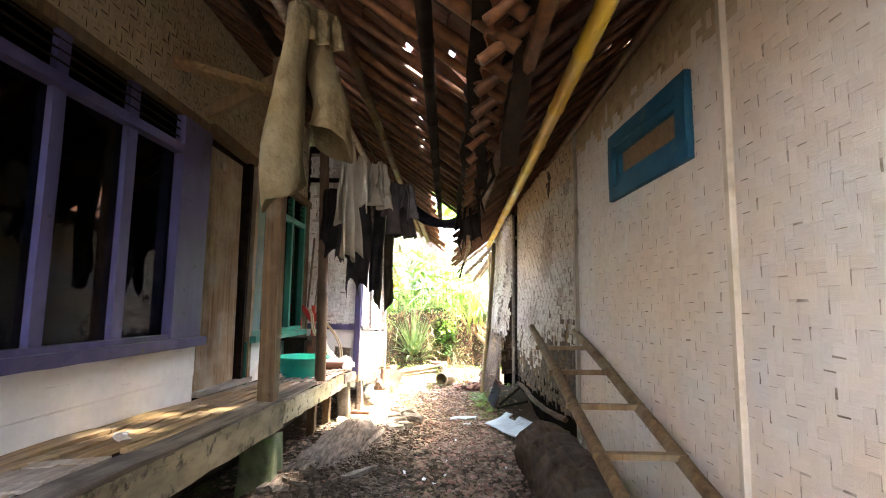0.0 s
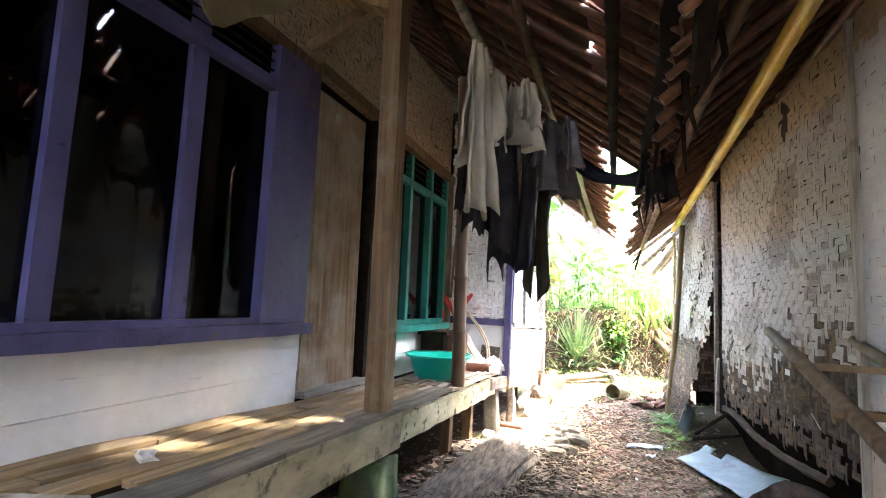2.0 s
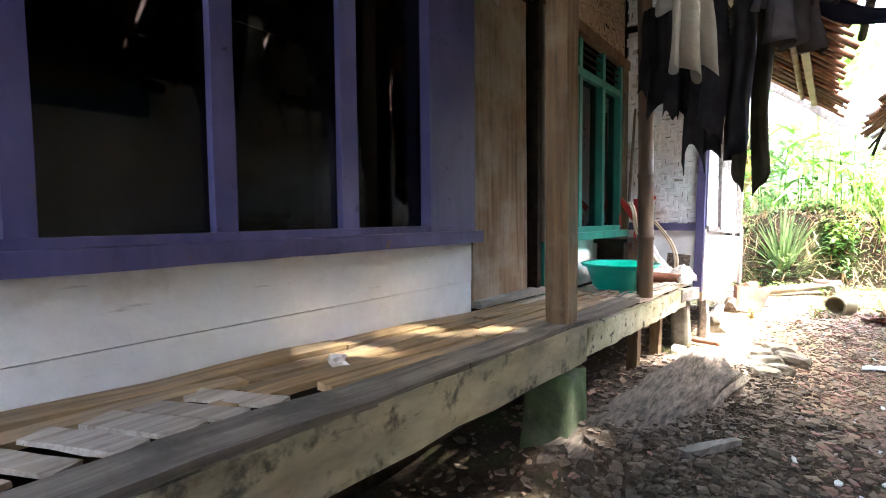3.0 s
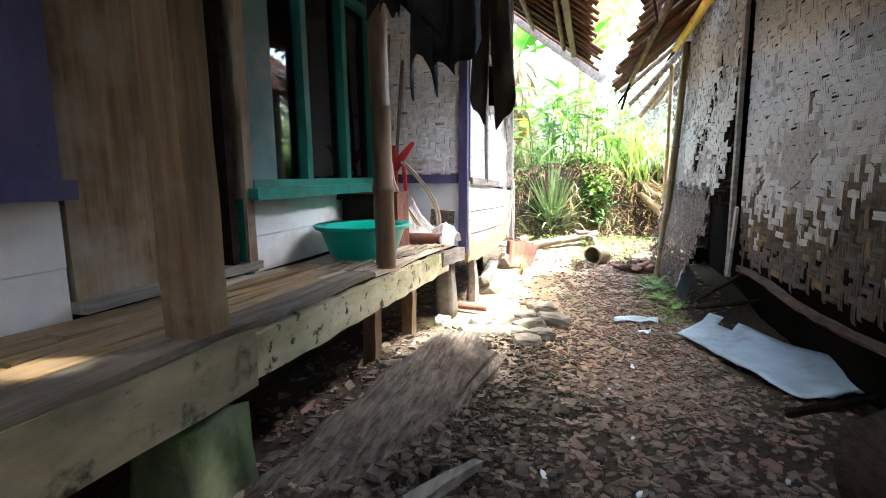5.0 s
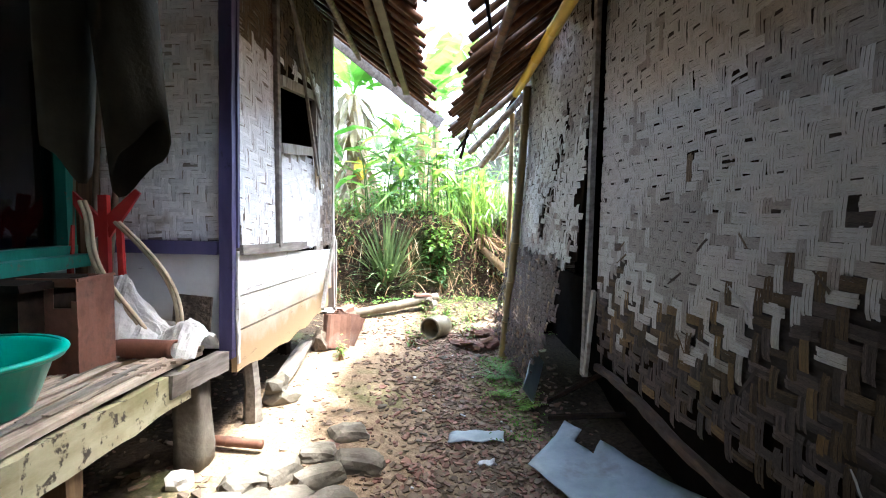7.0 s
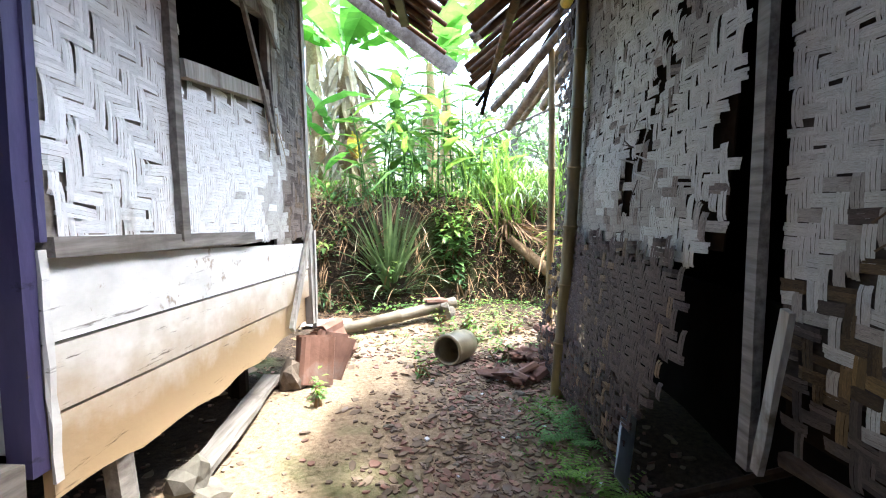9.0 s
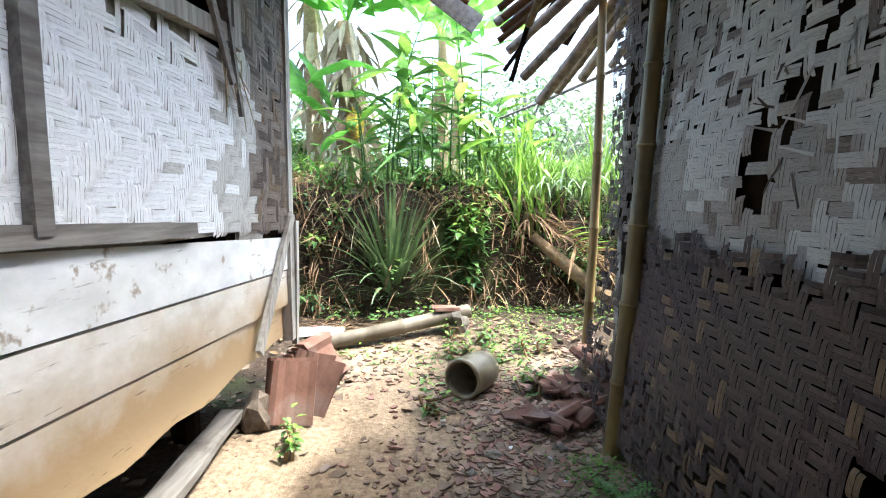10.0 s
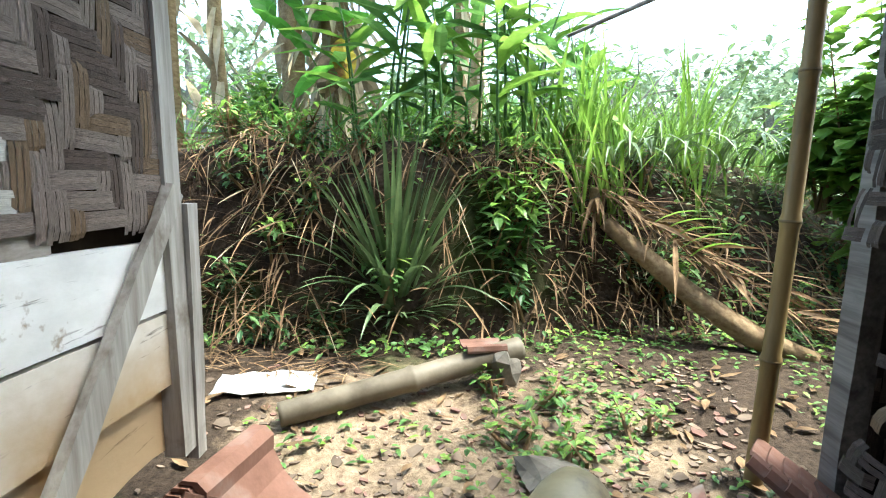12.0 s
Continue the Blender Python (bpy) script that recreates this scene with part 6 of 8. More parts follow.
for i in range(nu + 1):
    row = []
    for k in range(nv + 1):
        f, g = i / nu, k / nv
        x = -1.66 + 0.45 * f
        y = 6.28 + 0.26 * (g - 0.15) + 0.06 * noise.noise(Vector((f * 3, g * 3, 2)))
        hump = (0.30 * (1 - smooth(0.0, 0.75, f)) + 0.10 * math.exp(-((f - 0.78) / 0.16) ** 2) + 0.06) * math.sin(math.pi * min(1, max(0, g))) ** 0.6
        z = 0.615 + hump * (1 + 0.22 * noise.noise(Vector((f * 6, g * 5, 7)))) + 0.02 * noise.noise(Vector((f * 17, g * 12, 1)))
        row.append(bm.verts.new((x, y, max(z, 0.612))))
    grid.append(row)
for i in range(nu):
    for k in range(nv):
        bm.faces.new((grid[i][k], grid[i + 1][k], grid[i + 1][k + 1], grid[i][k + 1]))
o = under(part("film", bm, M_PLASTIC, None), bag)
md = o.modifiers.new("thick", "SOLIDIFY")
md.thickness = 0.002
board = thing("grey_board", "small grey board leaning on the wall", "board", (-1.38, 6.6, 0.6))
bm = bmesh.new()
bar(bm, (-1.50, 6.61, 0.74), (-1.30, 6.61, 0.72), 0.015, 0.24, (0, 0, 1), 4, 0.004)
under(part("panel", bm, M_ROT, None), board)
for k, (a, b, r) in enumerate((((-1.86, 6.48, 0.62), (-1.80, 6.58, 2.25), 0.016), ((-1.80, 6.50, 0.62), (-1.70, 6.60, 2.05), 0.018), ((-1.90, 6.40, 0.62), (-1.885, 6.52, 2.4), 0.014))):
    st = thing("bamboo_stick", "thin bamboo stick leaning in the corner", "stick", a, group="sticks in the corner")
    bm = bmesh.new()
    bamboo(bm, a, b, r, r * 0.8, 0.3, 8)
    under(part("culm", bm, M_BAMBOO_GREY, None, "", True), st)
wad = thing("paper_wad", "small crumpled white paper on the deck", "paper", (-1.60, 2.62, 0.72))
bm = bmesh.new()
rock(bm, (-1.60, 2.62, 0.73), (0.035, 0.03, 0.022), 0.4, 2, 4)
under(part("paper", bm, M_PAPER, None), wad)
# sticks that lean before the side window
for a, b, r in (((XH + 0.06, 7.62, 2.75), (XH + 0.05, 8.34, 1.62), 0.014), ((XH + 0.07, 7.40, 2.85), (XH + 0.06, 8.42, 2.12), 0.013), ((XH + 0.05, 8.30, 1.95), (XH + 0.05, 8.42, 1.50), 0.010)):
    st = thing("leaning_stick", "pale bare stick hung across the open window", "stick", b, group="sticks at the side window")
    bm = bmesh.new()
    bar(bm, a, b, r * 2.4, r * 1.4, (1, 0, 0), 5, 0.003)
    under(part("stick", bm, M_WOOD_GREY, None), st)
twigs = thing("twig_bundle", "frayed dry twigs caught below the window", "twigs", (XH + 0.03, 8.4, 1.6))
bm = bmesh.new()
for k in range(22):
    p = Vector((XH + 0.03, 8.36 + random.gauss(0, 0.05), 1.72 + random.gauss(0, 0.05)))
    tube(bm, [p, p + Vector((random.uniform(0, 0.03), random.gauss(0.02, 0.06), -random.uniform(0.06, 0.26)))], [0.004, 0.002], 4)
tagged(under(part("twig", bm, M_DRYPALE, None), twigs), kind="stuff")

# ---- things on the ground of the passage ----
ladder = thing("ladder", "old wooden ladder lying slantwise on a dark log", "ladder", (0.8, 2.4, 0))


def lad(y):
    return 1.19 - 0.24 * (4.4 - y)


for name, x0, x1, yt in (("rail", 0.66, 0.60, 4.46), ("rail", 1.00, 0.95, 4.36)):
    bm = bmesh.new()
    tube(bm, [(x0 + (x1 - x0) * f, yt - (yt + 0.55) * f, lad(yt - (yt + 0.55) * f) + 0.008 * math.sin(9 * f)) for f in [k / 12 for k in range(13)]], [0.024] + [0.032] * 12, 10, 0.07)
    under(part(name, bm, M_WOOD, None, "", True), ladder)
for y in (3.9, 3.42, 2.93, 2.44, 1.95, 1.46, 0.97, 0.48):
    bm = bmesh.new()
    bar(bm, (0.60, y, lad(y) + 0.005), (1.0, y - 0.02, lad(y) + 0.008), 0.045, 0.028, (0, 0, 1), 3, 0.003)
    under(part("rung", bm, M_WOOD, None), ladder)
log = thing("palm_log", "thick dark fibrous log under the ladder", "log", (0.74, 2.8, 0))
bm = bmesh.new()
pts, rad = [], []
for k in range(49):
    f = k / 48
    y = 4.45 - 2.7 * f
    pts.append((0.74 + 0.03 * math.sin(f * 5), y, 0.215 - 0.01 * f))
    rad.append(0.225 * (0.80 if k == 0 else 1) * (1 + 0.06 * math.sin(k * 0.9) + 0.05 * math.sin(k * 2.3)))
tube(bm, pts, rad, 26, 0.07)
under(part("trunk", bm, M_LOG, None, "", True), log)
# tin sheet with a bent edge
tsheet = thing("metal_sheet", "flat grey-blue metal sheet with a bent, torn corner", "sheet", (0.75, 6.0, 0))
bm = bmesh.new()
A, B, C, D = Vector((0.41, 6.61, 0)), Vector((0.73, 7.09, 0)), Vector((1.32, 5.84, 0)), Vector((0.92, 5.42, 0))
nu, nv = 26, 10
grid = []
for i in range(nu + 1):
    row = []
    for k in range(nv + 1):
        f, g = i / nu, k / nv
        p = A.lerp(D, f).lerp(B.lerp(C, f), g)
        edge = 0.015 * noise.noise(Vector((f * 9, g * 9, 3)))
        z = ground_z(p.x, p.y) * 0.3 - 0.035 + 0.05 * smooth(0.7, 1.0, g) + 0.03 * noise.noise(Vector((f * 3, g * 2, 5))) + 0.06 * smooth(0.85, 1, f) * (1 - g)
        row.append(bm.verts.new(p + Vector((edge, edge, z))))
    grid.append(row)
for i in range(nu):
    for k in range(nv):
        if not (3 <= i <= 5 and k >= 8):
            bm.faces.new((grid[i][k], grid[i + 1][k], grid[i + 1][k + 1], grid[i][k + 1]))
o = under(part("plate", bm, M_SHEET, None, "", True), tsheet)
md = o.modifiers.new("thick", "SOLIDIFY")
md.thickness = 0.004


def crumple(name, label, category, c, su, sv, turn, mat, lift=0.012, bend=0.02, group=""):
    ob = thing(name, label, category, c, group=group)
    bm = bmesh.new()
    grid = []
    for i in range(11):
        row = []
        for k in range(7):
            f, g = i / 10 - 0.5, k / 6 - 0.5
            x, y = f * su + 0.008 * noise.noise(Vector((f * 9, g * 9, c[0]))), g * sv + 0.008 * noise.noise(Vector((f * 9, g * 9, c[1])))
            px, py = c[0] + x * math.cos(turn) - y * math.sin(turn), c[1] + x * math.sin(turn) + y * math.cos(turn)
            row.append(bm.verts.new((px, py, ground_z(px, py) + lift + bend * (0.6 + noise.noise(Vector((f * 4, g * 4, c[0] * 3)))))))
        grid.append(row)
    for i in range(10):
        for k in range(6):
            bm.faces.new((grid[i][k], grid[i + 1][k], grid[i + 1][k + 1], grid[i][k + 1]))
    o = under(part("sheet", bm, mat, None, "", True), ob)
    md = o.modifiers.new("thick", "SOLIDIFY")
    md.thickness = 0.004
    return ob


crumple("paper_sheet", "dirty white folded paper on the path", "paper", (0.155, 6.98, -0.1), 0.34, 0.15, -0.1, M_SHEET)
crumple("paper_scrap", "small white paper scrap on the path", "paper", (0.19, 6.66, -0.1), 0.10, 0.05, 0.3, M_SCRAP, group="paper scraps")
crumple("cloth_sheet", "pale dirty sheet on the earth by the bank", "sheet", (-1.32, 10.08, 0.1), 0.46, 0.20, 0.15, M_PAPER)

beam = thing("rotten_beam", "dark grey rotten tree trunk with a broken, hollow end", "log", (-0.97, 4.4, 0.1))
bm = bmesh.new()
rings, n, seg = [], 64, 30
for i in range(n + 1):
    f = i / n
    c = Vector((-1.13 + 0.26 * f, 3.52 + 1.70 * f, 0.10 + 0.07 * f))
    half, tall = 0.165 + 0.03 * f, 0.085 + 0.035 * smooth(0.5, 0.95, f)
    ring = []
    for k in range(seg):
        a = 2 * math.pi * k / seg
        groove = 0.16 * noise.noise(Vector((math.cos(a) * 4.2, math.sin(a) * 4.2, f * 2.6))) + 0.10 * noise.noise(Vector((math.cos(a) * 11, math.sin(a) * 11, f * 7)))
        lump = 0.14 * noise.noise(Vector((math.cos(a) * 1.2, math.sin(a) * 1.2, f * 6 + 3)))
        # a torn notch along the side that faces the path
        torn = 0.5 * smooth(0.62, 0.72, f) * (1 - smooth(0.86, 0.93, f)) * math.exp(-((a - 5.7) / 0.5) ** 2)
        r = max(0.25, 1 + groove + lump - torn)
        ends = 0.10 * noise.noise(Vector((math.cos(a) * 2.4, math.sin(a) * 2.4, 9.0 + (f > 0.5)))) * (smooth(0.8, 1, f) + 1 - smooth(0, 0.2, f))
        ring.append(bm.verts.new(c + Vector((math.cos(a) * half * r, ends * 1.6, math.sin(a) * tall * r + 0.05 * math.cos(a) * -1))))
    rings.append(ring)
for r0, r1 in zip(rings, rings[1:]):
    for k in range(seg):
        bm.faces.new((r0[k], r0[(k + 1) % seg], r1[(k + 1) % seg], r1[k]))
for ring, y in ((rings[0], 0.12), (rings[-1], -0.16)):
    c = sum((v.co for v in ring), Vector()) / seg
    hub = bm.verts.new(c + Vector((0, y, 0)))
    for k in range(seg):
        bm.faces.new((ring[k], ring[(k + 1) % seg], hub))
under(part("timber", bm, M_ROT, None), beam)
chunk = thing("timber_piece", "splintered grey wood splinter on the rubble", "wood", (-0.7, 4.1, 0.1))
bm = bmesh.new()
bar(bm, (-0.80, 3.95, 0.12), (-0.62, 4.32, 0.09), 0.07, 0.03, (0, 0, 1), 6, 0.008, 0.5)
under(part("wood", bm, M_WOOD_GREY, None), chunk)


def stone(label, x, y, s, seed, mat=None, group="stones along the path", z=0.0, cat="stone", name="stone"):
    ob = thing(name, label, cat, (x, y, ground_z(x, y)), group=group)
    bm = bmesh.new()
    rock(bm, (x, y, ground_z(x, y) + s[2] * 0.55 + z), s, 0.30, 2, seed)
    under(part("rock", bm, mat or M_STONE, None), ob)
    return ob


def brick_stone(x, y, size, turn, seed):
    ob = thing("edging_block", "rough grey-brown edging block half sunk in the earth", "block", (x, y, ground_z(x, y)), group="edging of the path")
    bm = bmesh.new()
    bmesh.ops.create_icosphere(bm, subdivisions=3, radius=1.0)
    m = pose(x, y, ground_z(x, y) + size[2] * 0.12, random.uniform(-8, 8), random.uniform(-8, 8), turn)
    for v in bm.verts:
        # a squarish cobble, worn and chipped
        k = 0.56 / max(abs(v.co.x), abs(v.co.y), abs(v.co.z)) ** 0.72
        q = v.co * k * (1 + 0.20 * noise.noise(v.co * 1.5 + Vector((seed * 3.0, 0, 0))) + 0.09 * noise.noise(v.co * 4.3 + Vector((0, seed * 2.0, 0))))
        v.co = m @ Vector((q.x * size[0], q.y * size[1], q.z * size[2]))
    under(part("block", bm, M_STONE, None), ob)


EDGE = ((-0.62, 5.90, 20), (-0.56, 6.10, 50), (-0.74, 6.12, 15), (-0.66, 6.32, 30), (-0.86, 6.34, 60), (-0.72, 6.54, 10), (-0.98, 6.24, 40), (-0.60, 6.78, 25), (-0.88, 6.00, 70), (-0.48, 6.45, 12), (-1.02, 6.02, 33))
for k, (x, y, t) in enumerate(EDGE):
    brick_stone(x, y, (random.uniform(0.16, 0.24), random.uniform(0.12, 0.16), random.uniform(0.08, 0.13)), t, k)
stone("pale rounded stone under the veranda edge", -1.30, 6.26, (0.055, 0.05, 0.05), 3, M_PAPER)
for k in range(24):
    x, y = random.gauss(-0.85, 0.22), random.uniform(3.6, 6.0)
    s = random.uniform(0.02, 0.05)
    stone("dark crumbling rubble stone on the heap by the veranda", x, y, (s * random.uniform(1.0, 1.8), s, s * random.uniform(0.3, 0.6)), k + 20, M_CLOD, "rubble stones", -0.3 * s)
for k in range(16):
    x, y = random.uniform(-0.75, 0.35), random.uniform(6.6, 9.2)
    s = random.uniform(0.015, 0.035)
    stone("small stone trodden into the path", x, y, (s * 1.3, s, s * 0.6), k + 70, None, "small path stones")
stone("rounded stone under the house corner", -1.17, 7.28, (0.085, 0.08, 0.085), 91, M_STONE, "footing stones", 0.06)
stone("flat stone under the house corner", -1.15, 7.30, (0.12, 0.10, 0.06), 92, M_STONE, "footing stones")
stone("dark stone behind the fallen tiles", -1.20, 8.66, (0.09, 0.10, 0.12), 93, M_CLOD, "footing stones")
stone("squarish stone under the log end", -0.20, 10.16, (0.09, 0.08, 0.105), 94, M_STONE, "stones by the bank")
stone("rounded pale boulder by the broken tiles", -0.08, 9.52, (0.12, 0.10, 0.05), 95, M_STONE, "stones by the bank")
foot = thing("footing_stump", "splintered wooden stump under the house wall", "stump", (-1.22, 7.02, 0))
bm = bmesh.new()
tube(bm, [(-1.24, 7.02, -0.02), (-1.23, 7.0, 0.22), (-1.25, 7.0, 0.46)], [0.06, 0.055, 0.05], 7, 0.2)
under(part("wood", bm, M_WOOD_GREY, None), foot)
foot2 = thing("footing_stump", "second wooden stump under the house wall", "stump", (-1.5, 8.5, 0))
bm = bmesh.new()
tube(bm, [(-1.5, 8.5, -0.02), (-1.5, 8.5, 0.46)], [0.07, 0.06], 7, 0.2)
under(part("wood", bm, M_DARKWOOD, None), foot2)
gplank = thing("loose_plank", "grey plank lying along the house foot", "plank", (-1.27, 7.9, 0))
bm = bmesh.new()
bar(bm, (-1.22, 7.38, 0.06), (-1.33, 8.64, 0.08), 0.11, 0.035, (0, 0, 1), 8, 0.006)
under(part("board", bm, M_WOOD_GREY, None), gplank)
bpiece = thing("bamboo_piece", "short brown bamboo piece on the ground", "bamboo", (-1.2, 6.62, 0.05))
bm = bmesh.new()
bamboo(bm, (-1.42, 6.64, 0.055), (-1.02, 6.58, 0.05), 0.028, 0.026, 0.2, 9)
under(part("culm", bm, M_RUST, None, "", True), bpiece)

# slipped roof tiles: some stand leaning at the house foot, a stack lies on edge behind them
FALLEN = [(-1.05, 8.70, 0.160, 66, 3, 8), (-1.075, 8.745, 0.165, 69, 4, 16), (-0.97, 8.85, 0.135, 58, 12, -14), (-1.02, 8.90, 0.150, 60, 8, -4)]
FALLEN += [(-1.075 + 0.016 * k, 9.08 + 0.006 * k, 0.130 + 0.017 * k, 0, 46 + 1.5 * k, -22 + 2 * k) for k in range(6)]
for k, (x, y, z, rx, ry, rz) in enumerate(FALLEN):
    ob = thing("fallen_tile", "reddish clay roof tile leaning at the house foot" if k < 4 else "dark red clay roof tile stacked on edge at the house foot", "roof tile", (x, y, 0), group="fallen roof tiles")
    o = new("tile", TILE_ME.copy() if k == 0 else bpy.data.objects["tile_body"].data)
    if k == 0:
        o.data.materials[0] = M_TILE
    o.name = "tile_body"
    o.matrix_basis = pose(x, y, z + ground_z(x, y), rx, ry, rz) @ Matrix.Diagonal((1.2, 1.0, 1.7, 1) if ry > 20 else (1, 1.05, 1, 1))
    under(o, ob)
for k in range(26):
    x, y = random.uniform(0.10, 0.70), random.uniform(8.62, 9.30)
    ob = thing("broken_tile", "broken reddish roof tile among the litter", "roof tile", (x, y, 0), group="broken roof tiles")
    bm = bmesh.new()
    tv = [Vector(v) for v in TV]
    vs = [bm.verts.new(v) for v in tv]
    for f in TF:
        bm.faces.new([vs[i] for i in f])
    a = random.uniform(0, math.pi)
    bmesh.ops.bisect_plane(bm, geom=bm.verts[:] + bm.edges[:] + bm.faces[:], plane_co=(random.uniform(-0.03, 0.05), random.uniform(-0.06, 0.06), 0), plane_no=(math.cos(a), math.sin(a), 0), clear_outer=True)
    m = pose(x, y, ground_z(x, y) + random.uniform(0.015, 0.07), random.uniform(-18, 18), random.uniform(-18, 18), random.uniform(0, 360))
    bm.transform(m @ Matrix.Diagonal((*[random.uniform(0.55, 0.95)] * 2, 1, 1)))
    under(part("shard", bm, M_TILE, None), ob)
for k, (x, y, rz) in enumerate(((0.76, 9.22, 62), (0.73, 9.26, 60), (0.70, 9.30, 57), (0.67, 9.34, 54), (0.74, 9.08, 80))):
    ob = thing("leaning_tile", "dark roof tile leaning by the hut corner", "roof tile", (x, y, 0), group="tiles by the hut")
    o = new("tile_leaning", bpy.data.objects["tile_body"].data)
    o.matrix_basis = pose(x, y, 0.10 + 0.012 * k + ground_z(x, y), 32, 6, rz)
    under(o, ob)

jar = thing("jar", "olive glazed jar lying on its side, mouth open", "jar", (-0.11, 9.15, 0.02))
bm = bmesh.new()
mj = Matrix.Translation((-0.175, 9.03, 0.118 + ground_z(-0.1, 9.1))) @ look((0, 0, 0), (-0.60, -1.0, 0.03))
lathe(bm, [(0.0, 0.30), (0.075, 0.30), (0.105, 0.275), (0.118, 0.20), (0.118, 0.06), (0.108, 0.035), (0.112, 0.02), (0.112, 0.0), (0.100, 0.0), (0.095, 0.03), (0.105, 0.06), (0.105, 0.20), (0.09, 0.27), (0.0, 0.285)], 32, mj)
under(part("body", bm, M_JAR, None, "", True), jar)
bm = bmesh.new()
lathe(bm, [(0.1125, 0.022), (0.118, 0.016), (0.119, 0.004), (0.114, -0.004), (0.101, -0.004), (0.0985, 0.004)], 32, mj)
under(part("rim", bm, M_JAR, None, "thick rolled rim", True), jar)

culm = thing("bamboo_log", "thick grey bamboo log propped on a stone", "log", (-0.7, 10.1, 0.15))
bm = bmesh.new()
bamboo(bm, (-1.16, 9.77, 0.105), (-0.10, 10.24, 0.255), 0.052, 0.058, 0.45, 14, 0.012)
under(part("culm", bm, M_BAMBOO_GREY, None, "", True), culm)
o = new("tile_on_log", bpy.data.objects["tile_body"].data)
ob = thing("curved_tile", "curved clay tile lying on the bamboo log", "roof tile", (-0.28, 10.26, 0.3))
o.matrix_basis = pose(-0.29, 10.16, 0.288, 4, -6, 112) @ Matrix.Diagonal((0.45, 0.7, 0.9, 1))
under(o, ob)
roots = thing("roof_sheet", "bent dark tin scrap under the sagging panel", "sheet", (0.62, 7.5, 0))
bm = bmesh.new()
bar(bm, (0.55, 7.42, 0.02), (0.66, 7.62, 0.26), 0.22, 0.006, (1, -0.4, 0.3), 4, 0.008)
under(part("plate", bm, M_SHEET, None), roots)
for k, (a, b) in enumerate((((0.60, 6.95, 0.06), (0.95, 6.65, 0.20)), ((0.66, 7.25, 0.05), (0.92, 6.9, 0.36)), ((0.62, 5.1, 0.05), (0.95, 4.85, 0.30)))):
    ob = thing("dark_stick", "dark wooden stick leaning under the hut wall", "stick", a, group="sticks under the hut wall")
    bm = bmesh.new()
    tube(bm, [a, b], [0.022, 0.016], 7, 0.15)
    under(part("wood", bm, M_DARKWOOD, None), ob)

# frayed splints that stand off the torn weaves
for k in range(36):
    bm = bmesh.new()
    if k < 22:
        y, z = random.uniform(7.50, 7.84), random.uniform(1.2, 1.85)
        a = Vector((panel_x(y, z) - 0.012, y, z))
        b = a + Vector((-random.uniform(0.01, 0.05), random.uniform(-0.10, 0.10), random.uniform(-0.16, 0.05)))
        m, own = (M_STRIP_HUT_SHADED, M_STRIP_DARK, M_STRIP_HUTDK_SHADED)[k % 3], panel
    else:
        y, z = random.uniform(4.6, 6.6), random.uniform(0.6, 1.25)
        a = Vector((wall_x(y) - 0.012, y, z))
        b = a + Vector((-random.uniform(0.01, 0.04), random.uniform(-0.12, 0.12), random.uniform(-0.14, 0.10)))
        m, own = (M_STRIP_HUT_SHADED, M_STRIP_BARE, M_STRIP_DARK)[k % 3], hut
    bar(bm, a, b, random.uniform(0.006, 0.013), 0.002, (1, 0.2, 0.1), 3, 0.002, 0.5)
    under(part("splint", bm, m, None), own)

# ---- plants ----


def blade(V, F, base, az, length, width, lean, droop, n=5, twist=0.0):
    """A narrow leaf: rises at lean from upright towards az, and bends over by droop; folded along its middle."""
    p = Vector(base)
    ang = lean
    out = Vector((math.cos(az), math.sin(az), 0))
    side = Vector((-math.sin(az), math.cos(az), 0))
    b0 = len(V)
    for i in range(n + 1):
        f = i / n
        w = width * (0.55 + 0.9 * f) if f < 0.5 else width * 2 * (1 - f) + 0.0008
        d = out * math.sin(ang) + Vector((0, 0, math.cos(ang)))
        nrm = out * math.cos(ang) - Vector((0, 0, math.sin(ang)))
        s = (side * math.cos(twist * f) + nrm * math.sin(twist * f))
        V += [tuple(p - s * w / 2 + nrm * -w * 0.18), tuple(p + nrm * w * 0.0), tuple(p + s * w / 2 + nrm * -w * 0.18)]
        p = p + d * (length / n)
        ang += droop / n
    for i in range(n):
        q = b0 + i * 3
        F += [(q, q + 1, q + 4, q + 3), (q + 1, q + 2, q + 5, q + 4)]


def leaf(V, F, base, d, up, length, width, bend=0.25):
    """A pointed leaf with a folded midrib, drooping towards its tip."""
    d = Vector(d).normalized()
    s = d.cross(Vector(up))
    s = s.normalized() if s.length > 1e-4 else Vector((1, 0, 0))
    n = s.cross(d)
    p = Vector(base)
    b = len(V)
    for f, w in ((0, 0.06), (0.3, 0.9), (0.62, 0.8), (1, 0.02)):
        c = p + d * (length * f) - n * (bend * length * f * f)
        V += [tuple(c - s * width * w / 2 + n * width * 0.12 * w), tuple(c), tuple(c + s * width * w / 2 + n * width * 0.12 * w)]
    for i in range(3):
        q = b + i * 3
        F += [(q, q + 1, q + 4, q + 3), (q + 1, q + 2, q + 5, q + 4)]


rv = random.Random(11)


def mass(name, label, category, V, F, mat, at, part_name="foliage"):
    ob = thing(name, label, category, at)
    o = pieces(part_name, V, F, mat)
    under(o, ob)
    return ob


def add(ob, part_name, V, F, mat, label=""):
    o = pieces(part_name, V, F, mat, None, label)
    under(o, ob)


def bank_top(x):
    return bank_foot(x) + 0.5 + 0.8 * smooth(0.6, 2.6, x)


# clump of long grey-green sword leaves at the foot of the bank
V, F = [], []
